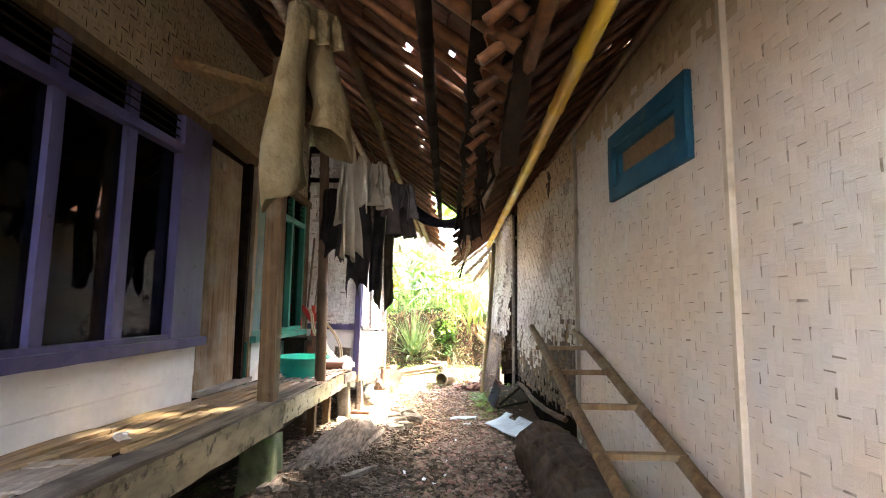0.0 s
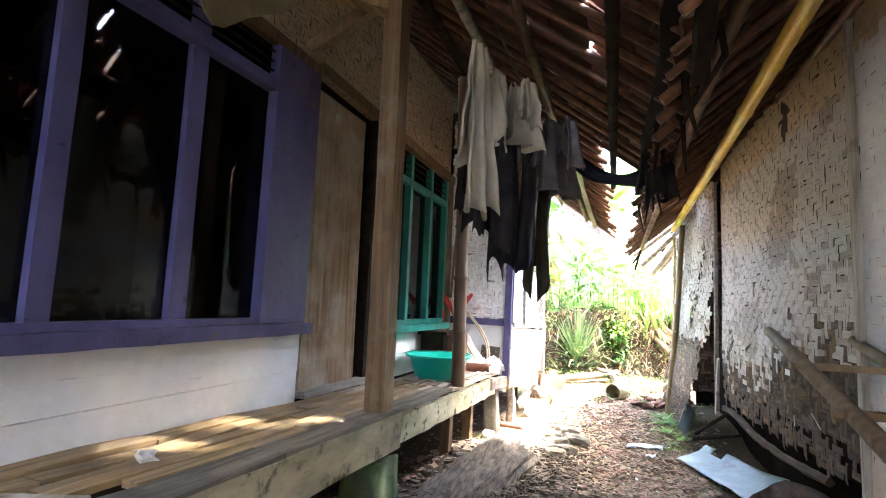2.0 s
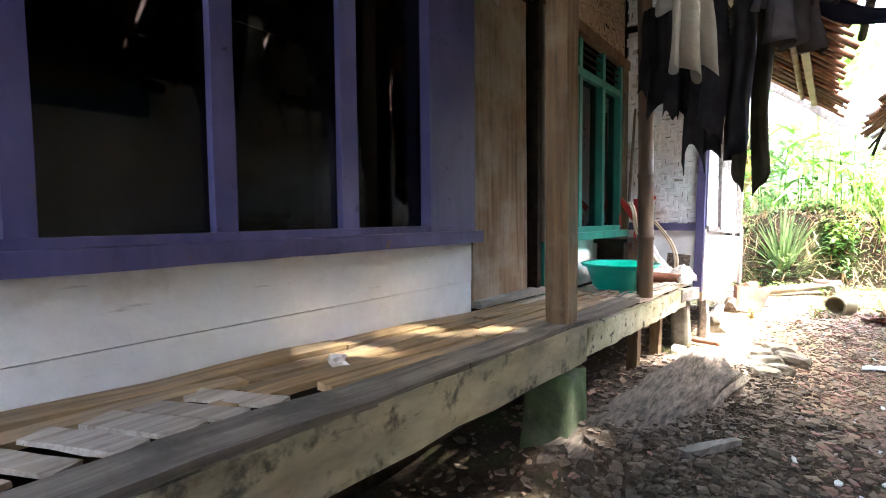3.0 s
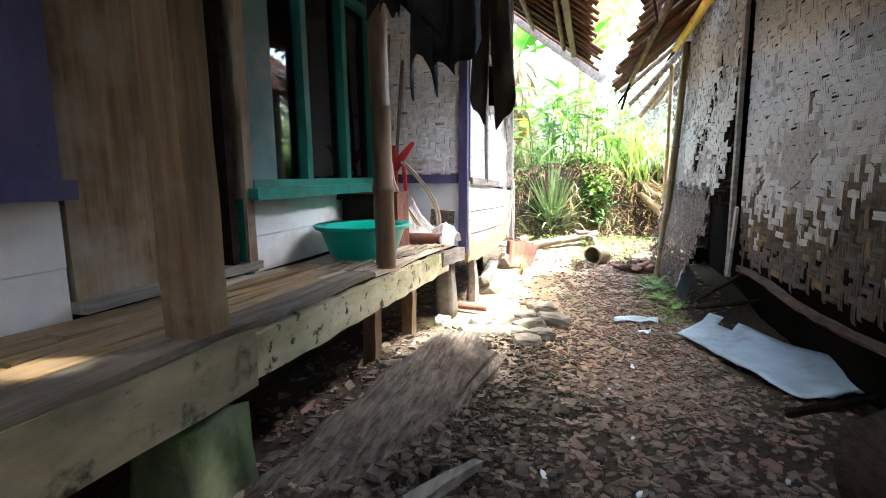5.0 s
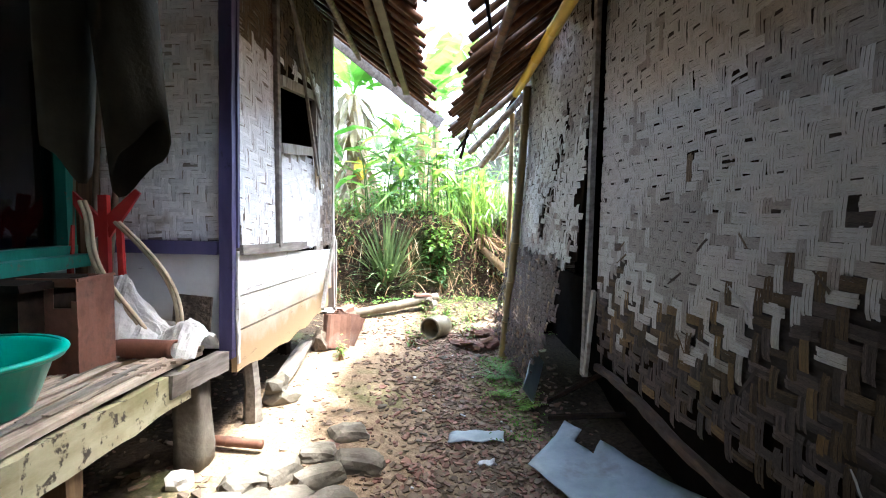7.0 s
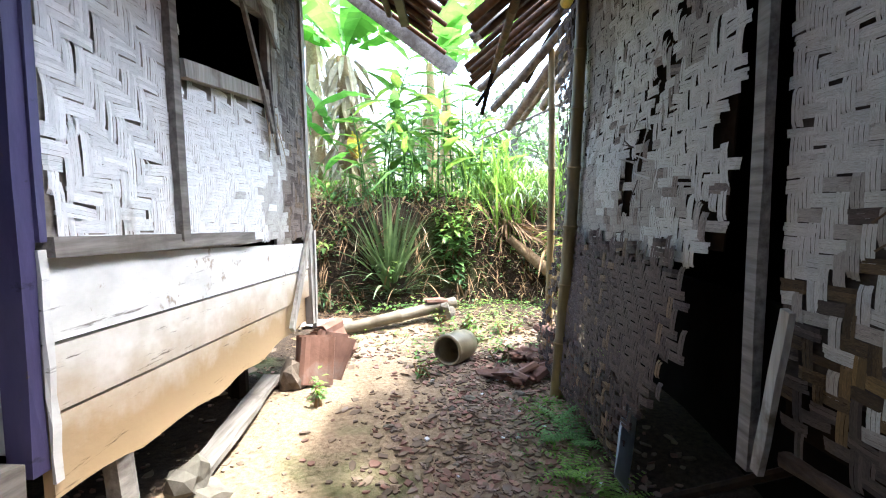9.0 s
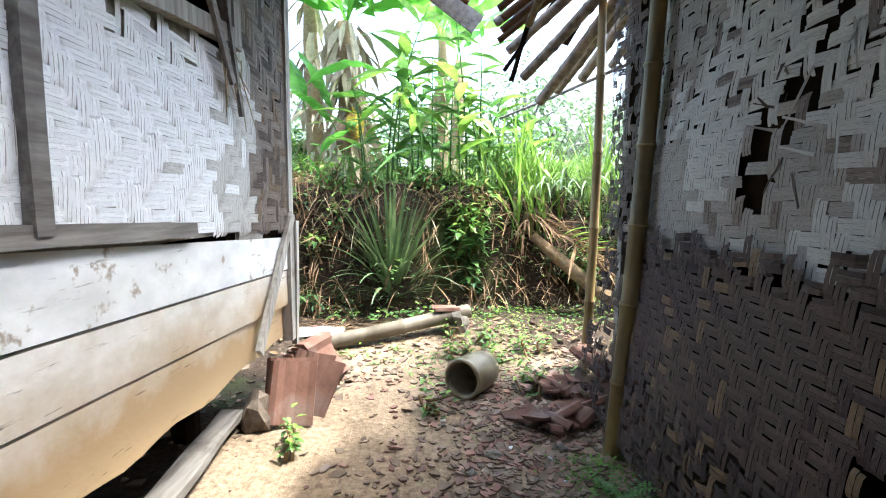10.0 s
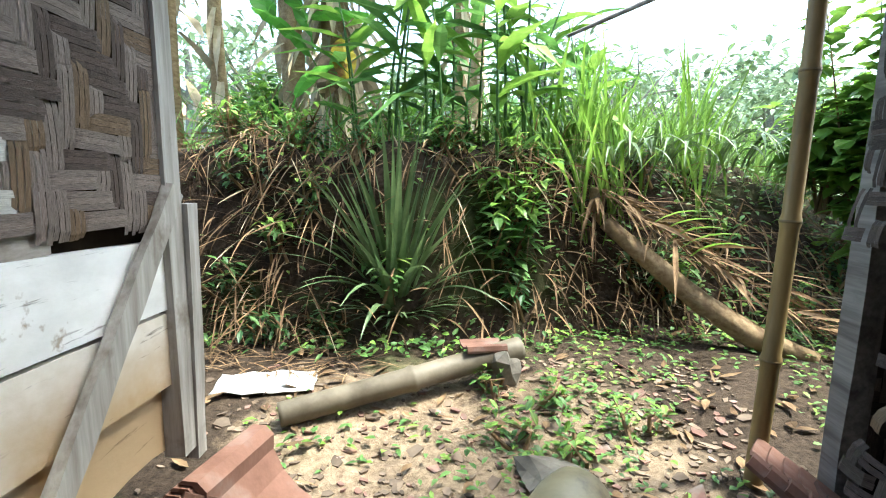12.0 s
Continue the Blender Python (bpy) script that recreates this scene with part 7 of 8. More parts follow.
for k in range(130):
    az, r = rv.uniform(0, 6.28), rv.uniform(0, 0.09)
    outer = rv.random() ** 1.3
    blade(V, F, (-0.80 + r * math.cos(az), 10.84 + r * math.sin(az), 0.14 + 0.12 * rv.random()), az, rv.uniform(0.85, 1.32) * (1 - 0.3 * outer), rv.uniform(0.034, 0.058), 0.04 + 0.52 * outer, 0.25 + 1.7 * outer * rv.random(), 8)
sword = mass("sword_leaf_plant", "clump of long grey-green sword leaves below the bank", "plant", V, F, M_PANDAN, (-0.80, 10.86, 0.12), "crown")
V, F = [], []
for k in range(80):
    az = rv.uniform(0, 6.28)
    blade(V, F, (-0.80, 10.84, 0.14), az, rv.uniform(0.35, 0.65), 0.035, 0.8, rv.uniform(0.4, 1.2), 6)
add(sword, "skirt", V, F, M_PANDAN, "short drooping outer leaves")
V, F = [], []
for k in range(40):
    az = rv.uniform(0, 6.28)
    blade(V, F, (0.02 + rv.gauss(0, 0.08), 11.25 + rv.gauss(0, 0.05), 0.75), az, rv.uniform(0.4, 0.7), 0.03, rv.uniform(0.2, 0.9), rv.uniform(0.5, 1.6), 6)
mass("sword_leaf_plant", "dark arching sword leaves behind the shrub", "plant", V, F, M_LEAF_DK, (0.0, 11.25, 0.7))


def shrub(name, label, c, size, count, ll, lw, mat, mat2, stems=9):
    ob = thing(name, label, "shrub", (c[0], c[1], c[2]))
    bm = bmesh.new()
    V, F, V2, F2 = [], [], [], []
    for s in range(stems):
        tip = Vector((c[0] + rv.gauss(0, size[0] * 0.5), c[1] + rv.gauss(0, size[1] * 0.5), c[2] + size[2] * rv.uniform(0.55, 1.0)))
        root = Vector((c[0] + rv.gauss(0, 0.05), c[1] + rv.gauss(0, 0.05), c[2] - 0.05))
        mid = root.lerp(tip, 0.5) + Vector((rv.gauss(0, 0.05), rv.gauss(0, 0.05), 0.05))
        tube(bm, [root, mid, tip], [0.012, 0.008, 0.003], 5)
        for k in range(count // stems):
            f = rv.uniform(0.25, 1.0)
            p = (root.lerp(mid, f * 2) if f < 0.5 else mid.lerp(tip, f * 2 - 1)) + Vector((rv.gauss(0, size[0] * 0.16), rv.gauss(0, size[1] * 0.16), rv.gauss(0, 0.05)))
            az = rv.uniform(0, 6.28)
            d = (math.cos(az), math.sin(az), rv.uniform(-0.5, 0.5))
            k2 = rv.uniform(0.7, 1.25)
            if p.z > c[2] + size[2] * 0.62 and rv.random() < 0.7:
                leaf(V2, F2, p, d, (0, 0, 1), ll * k2, lw * k2)
            else:
                leaf(V, F, p, d, (0, 0, 1), ll * k2, lw * k2)
    tagged(under(part("stem", bm, M_DRYLEAF, None), ob), kind="stuff")
    add(ob, "foliage", V, F, mat)
    add(ob, "young_foliage", V2, F2, mat2, "lighter young leaves")
    return ob


shrub("broadleaf_shrub", "glossy dark green shrub with light new leaves", (-0.22, 11.0, 0.25), (0.36, 0.28, 1.0), 620, 0.13, 0.056, M_LEAF, M_LEAF_LT, 12)
shrub("broadleaf_shrub", "light green shrub on the bank edge", (-0.45, 11.45, 1.0), (0.5, 0.3, 0.55), 260, 0.13, 0.05, M_LEAF, M_LEAF_LT, 8)
for x, y, z in ((-1.5, 10.55, 0.12), (-1.12, 10.66, 0.15), (-1.25, 10.95, 0.45), (-1.75, 10.75, 0.35)):
    shrub("weed", "small green weed with cut leaves by the bank", (x, y, z), (0.16, 0.12, 0.22), 70, 0.075, 0.03, M_LEAF_DK, M_LEAF, 5)
for x, y in ((-0.95, 8.42), (-0.32, 8.85), (0.05, 9.6), (0.35, 9.85), (-0.18, 9.72), (0.0, 9.95), (-0.28, 10.02), (0.24, 9.1)):
    shrub("weed", "small light green weed in the path litter", (x, y, ground_z(x, y)), (0.10, 0.09, 0.12), 48, 0.05, 0.026, M_LEAF, M_LEAF_LT, 4)

for k in range(26):
    x = rv.uniform(-2.2, 3.0)
    y = bank_foot(x) + rv.uniform(0.1, 0.7)
    shrub("bank_weed", "leafy green weed rooted in the bank", (x, y, ground_z(x, y)), (0.16, 0.12, 0.28), 70, 0.09, 0.034, (M_LEAF_DK, M_LEAF)[k % 2], (M_LEAF, M_LEAF_LT)[k % 2], 5)

# fern-like green tufts at the foot of the sagging panel
for x, y in ((0.42, 7.62), (0.50, 7.85), (0.44, 8.1), (0.36, 7.9), (0.52, 7.45)):
    ob = thing("fern", "bright green fern tuft beside the torn panel", "fern", (x, y, ground_z(x, y)), group="ferns")
    V, F = [], []
    for k in range(13):
        az = rv.uniform(0, 6.28)
        p = Vector((x, y, ground_z(x, y)))
        ln, ang = rv.uniform(0.12, 0.22), rv.uniform(0.4, 1.0)
        for i in range(9):
            ang += 0.09
            p = p + Vector((math.cos(az) * math.sin(ang), math.sin(az) * math.sin(ang), math.cos(ang))) * (ln / 9)
            for s in (-1, 1):
                leaf(V, F, p, (-math.sin(az) * s + 0.4 * math.cos(az), math.cos(az) * s + 0.4 * math.sin(az), 0.05), (0, 0, 1), 0.045 * (1 - i / 12), 0.012, 0.2)
    add(ob, "fronds", V, F, M_LEAF_LT if y < 7.8 else M_LEAF)

# creeping weeds over the yard before the bank
V, F, V2, F2 = [], [], [], []
for k in range(11000):
    x, y = rv.uniform(-2.2, 3.0), rv.uniform(9.2, 11.9)
    dens = 0.5 + 0.9 * noise.noise(Vector((x * 1.6, y * 1.6, 5)))
    if x < -0.3 and y < 10.4 or (y < 9.6 and x < 0.1):
        dens -= 0.5
    if 0.35 < x < 0.95 and 9.6 < y < 10.2:
        dens -= 0.45
    if rv.random() > dens:
        continue
    z = ground_z(x, y) + rv.uniform(0.0, 0.05)
    az = rv.uniform(0, 6.28)
    leaf(*((V, F) if rv.random() < 0.6 else (V2, F2)), (x, y, z), (math.cos(az), math.sin(az), rv.uniform(-0.1, 0.5)), (0, 0, 1), rv.uniform(0.025, 0.055), rv.uniform(0.015, 0.03), 0.3)
for k in range(5200):
    x = rv.uniform(-2.4, 3.4)
    y = bank_foot(x) + rv.uniform(-0.15, 0.75 + 0.8 * smooth(0.6, 2.6, x))
    if rv.random() > 0.35 + 1.0 * noise.noise(Vector((x * 1.7, y * 1.7, 25))) + 0.25 * smooth(0.3, 1.5, x):
        continue
    az = rv.uniform(0, 6.28)
    leaf(*((V, F) if rv.random() < 0.7 else (V2, F2)), (x, y, ground_z(x, y) + rv.uniform(0.02, 0.10)), (math.cos(az), math.sin(az) - 0.4, rv.uniform(-0.3, 0.5)), (0, -0.5, 1), rv.uniform(0.03, 0.075), rv.uniform(0.018, 0.036), 0.3)
ob = thing("creeping_weeds", "low green weeds creeping over the yard", "weeds", (0, 10.3, 0.1), kind="stuff")
add(ob, "leaves", V, F, M_LEAF)
add(ob, "leaves", V2, F2, M_LEAF_LT)

# moss cushions on the damp side of the path
V, F = [], []
for k in range(1500):
    x, y = rv.gauss(0.40, 0.10), rv.uniform(6.9, 8.4)
    if rv.random() > 0.55 + 0.7 * noise.noise(Vector((x * 4, y * 3, 9))):
        continue
    az = rv.uniform(0, 6.28)
    leaf(V, F, (x, y, ground_z(x, y) + rv.uniform(0, 0.03)), (math.cos(az), math.sin(az), 0.5), (0, 0, 1), rv.uniform(0.015, 0.035), 0.012)
ob = thing("moss", "bright green moss and seedlings on damp earth", "moss", (0.4, 7.6, 0), kind="stuff")
add(ob, "leaves", V, F, M_MOSS)

# dry leaves and roots hanging over the face of the bank
V, F, V2, F2 = [], [], [], []
for k in range(3000):
    x = rv.uniform(-2.6, 3.4)
    y = bank_foot(x) + rv.uniform(0.05, 0.65 + 0.8 * smooth(0.6, 2.6, x))
    z = ground_z(x, y) + 0.04
    az = -math.pi / 2 + rv.gauss(0, 0.55)
    lay = (V, F) if rv.random() < 0.88 else (V2, F2)
    thick = 0.35 + 1.1 * noise.noise(Vector((x * 2.1, y * 2.0, 2)))
    if rv.random() > thick + 0.25:
        continue
    blade(*lay, (x, y, z), az, rv.uniform(0.10, 0.55), rv.uniform(0.004, 0.014), rv.uniform(1.0, 2.3), rv.uniform(0.1, 0.9), 5, rv.gauss(0, 0.8))
ob = thing("dry_thatch", "dry brown leaves and roots hanging over the bank", "dry grass", (0, 11, 0.8), kind="stuff")
add(ob, "dry_leaves", V, F, M_DRYLEAF)
add(ob, "dry_leaves", V2, F2, M_DRYPALE)

# litter of dead leaves and chips over the ground
V, F, V2, F2, V3, F3 = [], [], [], [], [], []


def chip(V, F, x, y, s, lift=0.006):
    b = len(V)
    n = rv.choice((4, 5, 6))
    a0 = rv.uniform(0, 6.28)
    tx, ty = rv.gauss(0, 0.22), rv.gauss(0, 0.22)
    z = ground_z(x, y) + lift
    st = rv.uniform(0.45, 1)
    t = rv.uniform(0, 3.14)
    ring = []
    for i in range(n):
        a = a0 + 6.283 * i / n
        r = s * rv.uniform(0.65, 1.1)
        px, py = r * math.cos(a), r * math.sin(a) * st
        px, py = px * math.cos(t) - py * math.sin(t), px * math.sin(t) + py * math.cos(t)
        ring.append((x + px, y + py, z + px * tx + py * ty))
    V += ring + [(p[0], p[1], p[2] - 0.008) for p in ring]
    F.append(tuple(range(b, b + n)))
    for i in range(n):
        j = (i + 1) % n
        F.append((b + i, b + n + i, b + n + j, b + j))


for k in range(15000):
    y = rv.uniform(1.6, 10.4)
    x = rv.uniform(-1.85, wall_x(min(y, 9.3)) + 0.15)
    d = 0.34 + 0.55 * noise.noise(Vector((x * 1.2, y * 1.2, 3)))
    d += 0.35 * math.exp(-((x - 0.15) / 0.35) ** 2) * (y > 3.5) + 0.25 * (y > 8.6 and x > 0)
    if 6.6 < y < 9.0 and -1.1 < x < -0.15:
        d -= 0.22
    if rv.random() > d:
        continue
    s = rv.uniform(0.007, 0.026) if rv.random() < 0.88 else rv.uniform(0.026, 0.055)
    chip(*((V, F) if rv.random() < 0.7 else (V2, F2)), x, y, s)
for k in range(40):
    y = rv.uniform(4.2, 9.2)
    x = rv.gauss(0.0 + 0.05 * (y - 6), 0.28)
    chip(V3, F3, x, y, rv.uniform(0.008, 0.022), 0.014)
for k in range(7000):
    y = rv.uniform(3.6, 9.4)
    x = rv.gauss(0.12, 0.30)
    if x > wall_x(y) - 0.1 or rv.random() > 0.75 + 0.8 * noise.noise(Vector((x * 2, y * 2, 13))):
        continue
    chip(*((V, F) if rv.random() < 0.6 else (V2, F2)), x, y, rv.uniform(0.012, 0.036), 0.010)
CV, CF = [], []
for k in range(5200):
    y = rv.uniform(2.8, 6.2)
    x = rv.gauss(-0.72, 0.24)
    s = 0.006 + 0.020 * rv.random() ** 2
    z = ground_z(x, y) + s * 0.25 + 0.05 * math.exp(-((x + 0.8) / 0.2) ** 2) * rv.random()
    b = len(CV)
    for i in range(8):
        CV.append((x + s * rv.uniform(0.2, 1.3) * (1 if i & 1 else -1), y + s * rv.uniform(0.2, 1.3) * (1 if i & 2 else -1), z + s * rv.uniform(0.1, 0.8) * (1 if i & 4 else -1)))
    CF += [tuple(b + i for i in q) for q in ((0, 2, 3, 1), (4, 5, 7, 6), (0, 1, 5, 4), (2, 6, 7, 3), (0, 4, 6, 2), (1, 3, 7, 5))]
heap = thing("rubble_heap", "dark crumbled earth and rubble along the veranda", "rubble", (-0.7, 4.5, 0), kind="stuff")
add(heap, "clods", CV, CF, M_CLOD)
ob = thing("ground_litter", "brown chips, shards and dead leaves littering the earth", "litter", (0, 6, 0), kind="stuff")
add(ob, "chips", V, F, M_CHIP)
add(ob, "shards", V2, F2, M_SHARD)
add(ob, "scraps", V3, F3, M_SCRAP, "white and pale blue plastic scraps")
V, F = [], []
for k in range(230):
    x, y = rv.uniform(-1.9, 2.2), rv.uniform(9.3, 11.0)
    az = rv.uniform(0, 6.28)
    leaf(V, F, (x, y, ground_z(x, y) + 0.015), (math.cos(az), math.sin(az), 0.1), (rv.gauss(0, 0.3), rv.gauss(0, 0.3), 1), rv.uniform(0.05, 0.13), rv.uniform(0.02, 0.05), rv.uniform(-0.2, 0.3))
for k in range(260):
    x, y = rv.uniform(-1.9, -0.9), rv.uniform(10.2, 10.9)
    az = rv.uniform(0, 6.28)
    blade(V, F, (x, y, ground_z(x, y) + 0.01), az, rv.uniform(0.08, 0.3), 0.01, 1.4, 0.3, 3)
ob = thing("dead_leaves", "dead brown leaves scattered before the bank", "leaves", (0, 10, 0.1), kind="stuff")
add(ob, "leaves", V, F, M_DRYLEAF)

# stump with a skirt of dry leaves, and the fallen banana stem
stump = thing("dry_stump", "cut stump with a skirt of dry straw-coloured leaves", "stump", (0.50, 11.30, 0.75))
bm = bmesh.new()
tube(bm, [(0.50, 11.32, 0.60), (0.50, 11.30, 0.85), (0.52, 11.27, 1.02)], [0.09, 0.075, 0.055], 10, 0.15)
under(part("wood", bm, M_TRUNK_DRY, None), stump)
V, F = [], []
for k in range(36):
    az = rv.uniform(math.pi * 0.9, math.pi * 2.1)
    blade(V, F, (0.50 + 0.06 * math.cos(az), 11.28 + 0.06 * math.sin(az), rv.uniform(0.85, 1.02)), az, rv.uniform(0.25, 0.65), rv.uniform(0.012, 0.035), rv.uniform(1.3, 2.0), rv.uniform(0.5, 1.2), 6, rv.gauss(0, 1))
add(stump, "dry_leaves", V, F, M_DRYLEAF)
fallen = thing("fallen_banana_stem", "fallen dry banana stem lying down the bank", "stem", (1.1, 10.85, 0.4))
bm = bmesh.new()
tube(bm, [(0.54, 11.14, 0.80), (0.76, 10.98, 0.60), (1.04, 10.80, 0.36), (1.28, 10.66, 0.20), (1.54, 10.50, 0.12)], [0.045, 0.058, 0.064, 0.066, 0.055], 14, 0.10)
under(part("stem", bm, M_TRUNK_DRY, None, "", True), fallen)
V, F = [], []
for k in range(90):
    f = rv.random() ** 1.4
    p = Vector((0.58, 11.16, 0.90)).lerp(Vector((1.6, 10.52, 0.2)), f)
    az = rv.gauss(-0.55, 0.7)
    blade(V, F, p + Vector((0, 0, 0.05)), az, rv.uniform(0.2, 0.6), rv.uniform(0.012, 0.035), rv.uniform(1.3, 2.1), rv.uniform(0.2, 0.9), 5, rv.gauss(0, 1))
add(fallen, "dry_leaves", V, F, M_DRYLEAF)
V, F = [], []
for k in range(5):
    blade(V, F, (0.78 + 0.05 * k, 11.0 - 0.04 * k, 0.80 - 0.04 * k), -0.7 + rv.gauss(0, 0.4), 0.35, 0.05, 0.9, 0.9, 6)
add(fallen, "green_leaves", V, F, M_LEAF_LT)

# tall grass on top of the bank and across the field
ob = thing("tall_grass", "tall green grass growing on the bank and field", "grass", (1.5, 12.5, 1.1), kind="stuff")
for lot, (count, y_far, lo, hi) in enumerate(((2000, 1.6, 0.3, 0.68), (1700, 7, 0.3, 0.55), (1500, 26, 0.35, 0.6))):
    V, F = [], []
    for k in range(count):
        if lot == 0:
            x = rv.uniform(0.3, 5.2) if rv.random() < 0.9 else rv.uniform(-2.8, 0.4)
            y = bank_top(x) + rv.uniform(-0.1, y_far)
        else:
            y = 12.6 + y_far * rv.random()
            x = rv.uniform(-0.55 * y - 1, 0.75 * y + 1)
        if lot and -4 < x < -0.3 - 0.1 * y and rv.random() < 0.75:
            continue
        az = rv.uniform(0, 6.28)
        w = rv.uniform(0.010, 0.022) * (1, 1.5, 3.2)[lot]
        blade(V, F, (x, y, ground_z(x, y) - 0.02), az, rv.uniform(lo, hi), w, rv.uniform(0.05, 0.4), rv.uniform(0.3, 1.7), 5 if lot == 0 else 3, rv.gauss(0, 0.5))
    add(ob, "blades", V, F, M_GRASS)
V, F = [], []
for k in range(55):
    x = rv.uniform(0.6, 3.2)
    y = bank_top(x) - 0.12
    blade(V, F, (x, y, ground_z(x, y) + 0.15), -math.pi / 2 + rv.gauss(0, 0.5), rv.uniform(0.5, 0.85), rv.uniform(0.02, 0.035), 0.5, rv.uniform(1.8, 2.5), 8)
add(ob, "hanging_blades", V, F, M_PANDAN)
V, F = [], []
for k in range(150):
    x = rv.choice((0.38, 0.62, 1.3)) + rv.gauss(0, 0.10)
    y = bank_top(x) + rv.uniform(-0.25, 0.15)
    blade(V, F, (x, y, ground_z(x, y)), rv.uniform(0, 6.28), rv.uniform(0.5, 1.1), rv.uniform(0.018, 0.03), rv.uniform(0.05, 0.3), rv.uniform(0.2, 1.1), 6)
add(ob, "light_blades", V, F, M_LEAF_LT)


def ginger(x, y, h, seed, mat):
    """A tall cane with long leaves in two ranks."""
    z = ground_z(x, y)
    ob = thing("ginger_plant", "tall leafy ginger cane on the bank", "plant", (x, y, z), group="ginger canes")
    r = random.Random(seed)
    az, lean = r.uniform(0, 6.28), r.uniform(0.0, 0.22)
    pts = [Vector((x + math.cos(az) * lean * h * f * f, y + math.sin(az) * lean * h * f * f, z + h * f)) for f in (0, 0.25, 0.5, 0.75, 1)]
    bm = bmesh.new()
    tube(bm, pts, [0.012, 0.011, 0.009, 0.007, 0.004], 6)
    under(part("cane", bm, M_LEAF, None), ob)
    V, F = [], []
    rank = r.uniform(0, 6.28)
    n = int(5 + h * 5)
    for k in range(n):
        f = 0.25 + 0.75 * k / n
        i = min(3, int(f * 4))
        p = pts[i].lerp(pts[i + 1], f * 4 - i)
        a = rank + (math.pi if k % 2 else 0) + r.gauss(0, 0.5)
        leaf(V, F, p, (math.cos(a), math.sin(a), r.uniform(0.2, 1.0)), (0, 0, 1), r.uniform(0.32, 0.58), r.uniform(0.09, 0.15), r.uniform(0.2, 0.8))
    add(ob, "leaves", V, F, mat)


for k in range(22):
    x = -1.10 + 1.75 * (k / 21) + rv.gauss(0, 0.10)
    y = bank_top(x) + rv.uniform(-0.05, 1.1)
    ginger(x, y, rv.uniform(0.9, 1.75) if x < 0.1 else rv.uniform(0.6, 1.15), 300 + k, (M_LEAF, M_LEAF_LT, M_LEAF)[k % 3])


def banana_leaf(V, F, base, az, length, width, lean, droop, rip=0.0, n=14):
    p, ang = Vector(base), lean
    out, side = Vector((math.cos(az), math.sin(az), 0)), Vector((-math.sin(az), math.cos(az), 0))
    rows = []
    for i in range(n + 1):
        f = i / n
        w = width * math.sin(math.pi * min(1, max(0.0, (f - 0.14) / 0.86))) ** 0.55 * 0.5 if f > 0.14 else 0.012
        d = out * math.sin(ang) + Vector((0, 0, math.cos(ang)))
        nrm = out * -math.cos(ang) + Vector((0, 0, math.sin(ang)))
        sag = rv.uniform(0.1, 0.35) if f > 0.14 else 0
        rows.append((p.copy(), w, nrm, sag))
        p = p + d * (length / n)
        ang += droop / n
    for s in (-1, 1):
        for (p0, w0, n0, s0), (p1, w1, n1, s1) in zip(rows, rows[1:]):
            if rip and rv.random() < rip:
                s1 = s0 = rv.uniform(0.2, 0.9)
            b = len(V)
            V += [tuple(p0), tuple(p1), tuple(p1 + side * s * w1 - n1 * w1 * s1), tuple(p0 + side * s * w0 * 0.98 - n0 * w0 * s0)]
            F.append((b, b + 1, b + 2, b + 3) if s > 0 else (b + 3, b + 2, b + 1, b))


def banana(x, y, h, label, leaves, dead, seed, r=0.13):
    z = ground_z(x, y)
    ob = thing("banana_plant", label, "banana plant", (x, y, z), group="banana plants")
    bm = bmesh.new()
    pts = [(x + 0.04 * math.sin(f * 3 + seed), y, z - 0.05 + h * f) for f in (0, 0.2, 0.4, 0.6, 0.8, 1)]
    tube(bm, pts, [r * 1.15, r, r * 0.92, r * 0.85, r * 0.75, r * 0.6], 14, 0.05)
    under(part("trunk", bm, M_TRUNK_DRY, None, "", True), ob)
    V, F = [], []
    for az, ln, wd, lean, droop, rip in leaves:
        banana_leaf(V, F, (x, y, z + h * 0.97), az, ln, wd, lean, droop, rip)
    if V:
        add(ob, "leaves", V, F, M_BANANA, "broad green leaves")
    V, F = [], []
    for k in range(dead):
        az = rv.uniform(0, 6.28)
        f = rv.uniform(0.15, 1.0)
        blade(V, F, (x + r * 0.8 * math.cos(az), y + r * 0.8 * math.sin(az), z + h * f), az, rv.uniform(0.3, 0.75), rv.uniform(0.05, 0.13), rv.uniform(2.1, 2.8), rv.uniform(0.2, 0.6), 7, rv.gauss(0, 1.2))
    add(ob, "dead_leaves", V, F, M_DRYPALE, "withered hanging leaves")
    return ob


b1 = banana(-1.55, 12.5, 2.05, "banana plant with withered leaves round its stem", (
    (0.1, 1.3, 0.36, 0.5, 1.4, 0.3), (2.6, 1.6, 0.42, 0.4, 1.2, 0.3), (4.3, 1.5, 0.42, 0.5, 1.3, 0.4), (5.3, 1.8, 0.45, 0.35, 1.1, 0.3), (1.2, 1.7, 0.45, 0.2, 0.7, 0.2), (3.4, 1.5, 0.4, 0.6, 1.5, 0.4), (5.9, 1.9, 0.5, 0.5, 1.1, 0.2), (0.0, 1.7, 0.5, 0.95, 0.9, 0.1), (-0.9, 1.5, 0.5, 0.75, 1.0, 0.1), (3.7, 1.4, 0.48, 0.9, 0.9, 0.2), (-0.4, 1.6, 0.46, 0.3, 0.5, 0.0), (2.0, 1.5, 0.5, 0.5, 0.6, 0.1)), 130, 1, 0.15)
V, F = [], []
banana_leaf(V, F, (-1.62, 12.1, 2.05), 2.9, 0.95, 0.34, 0.15, 0.75, 0.0)
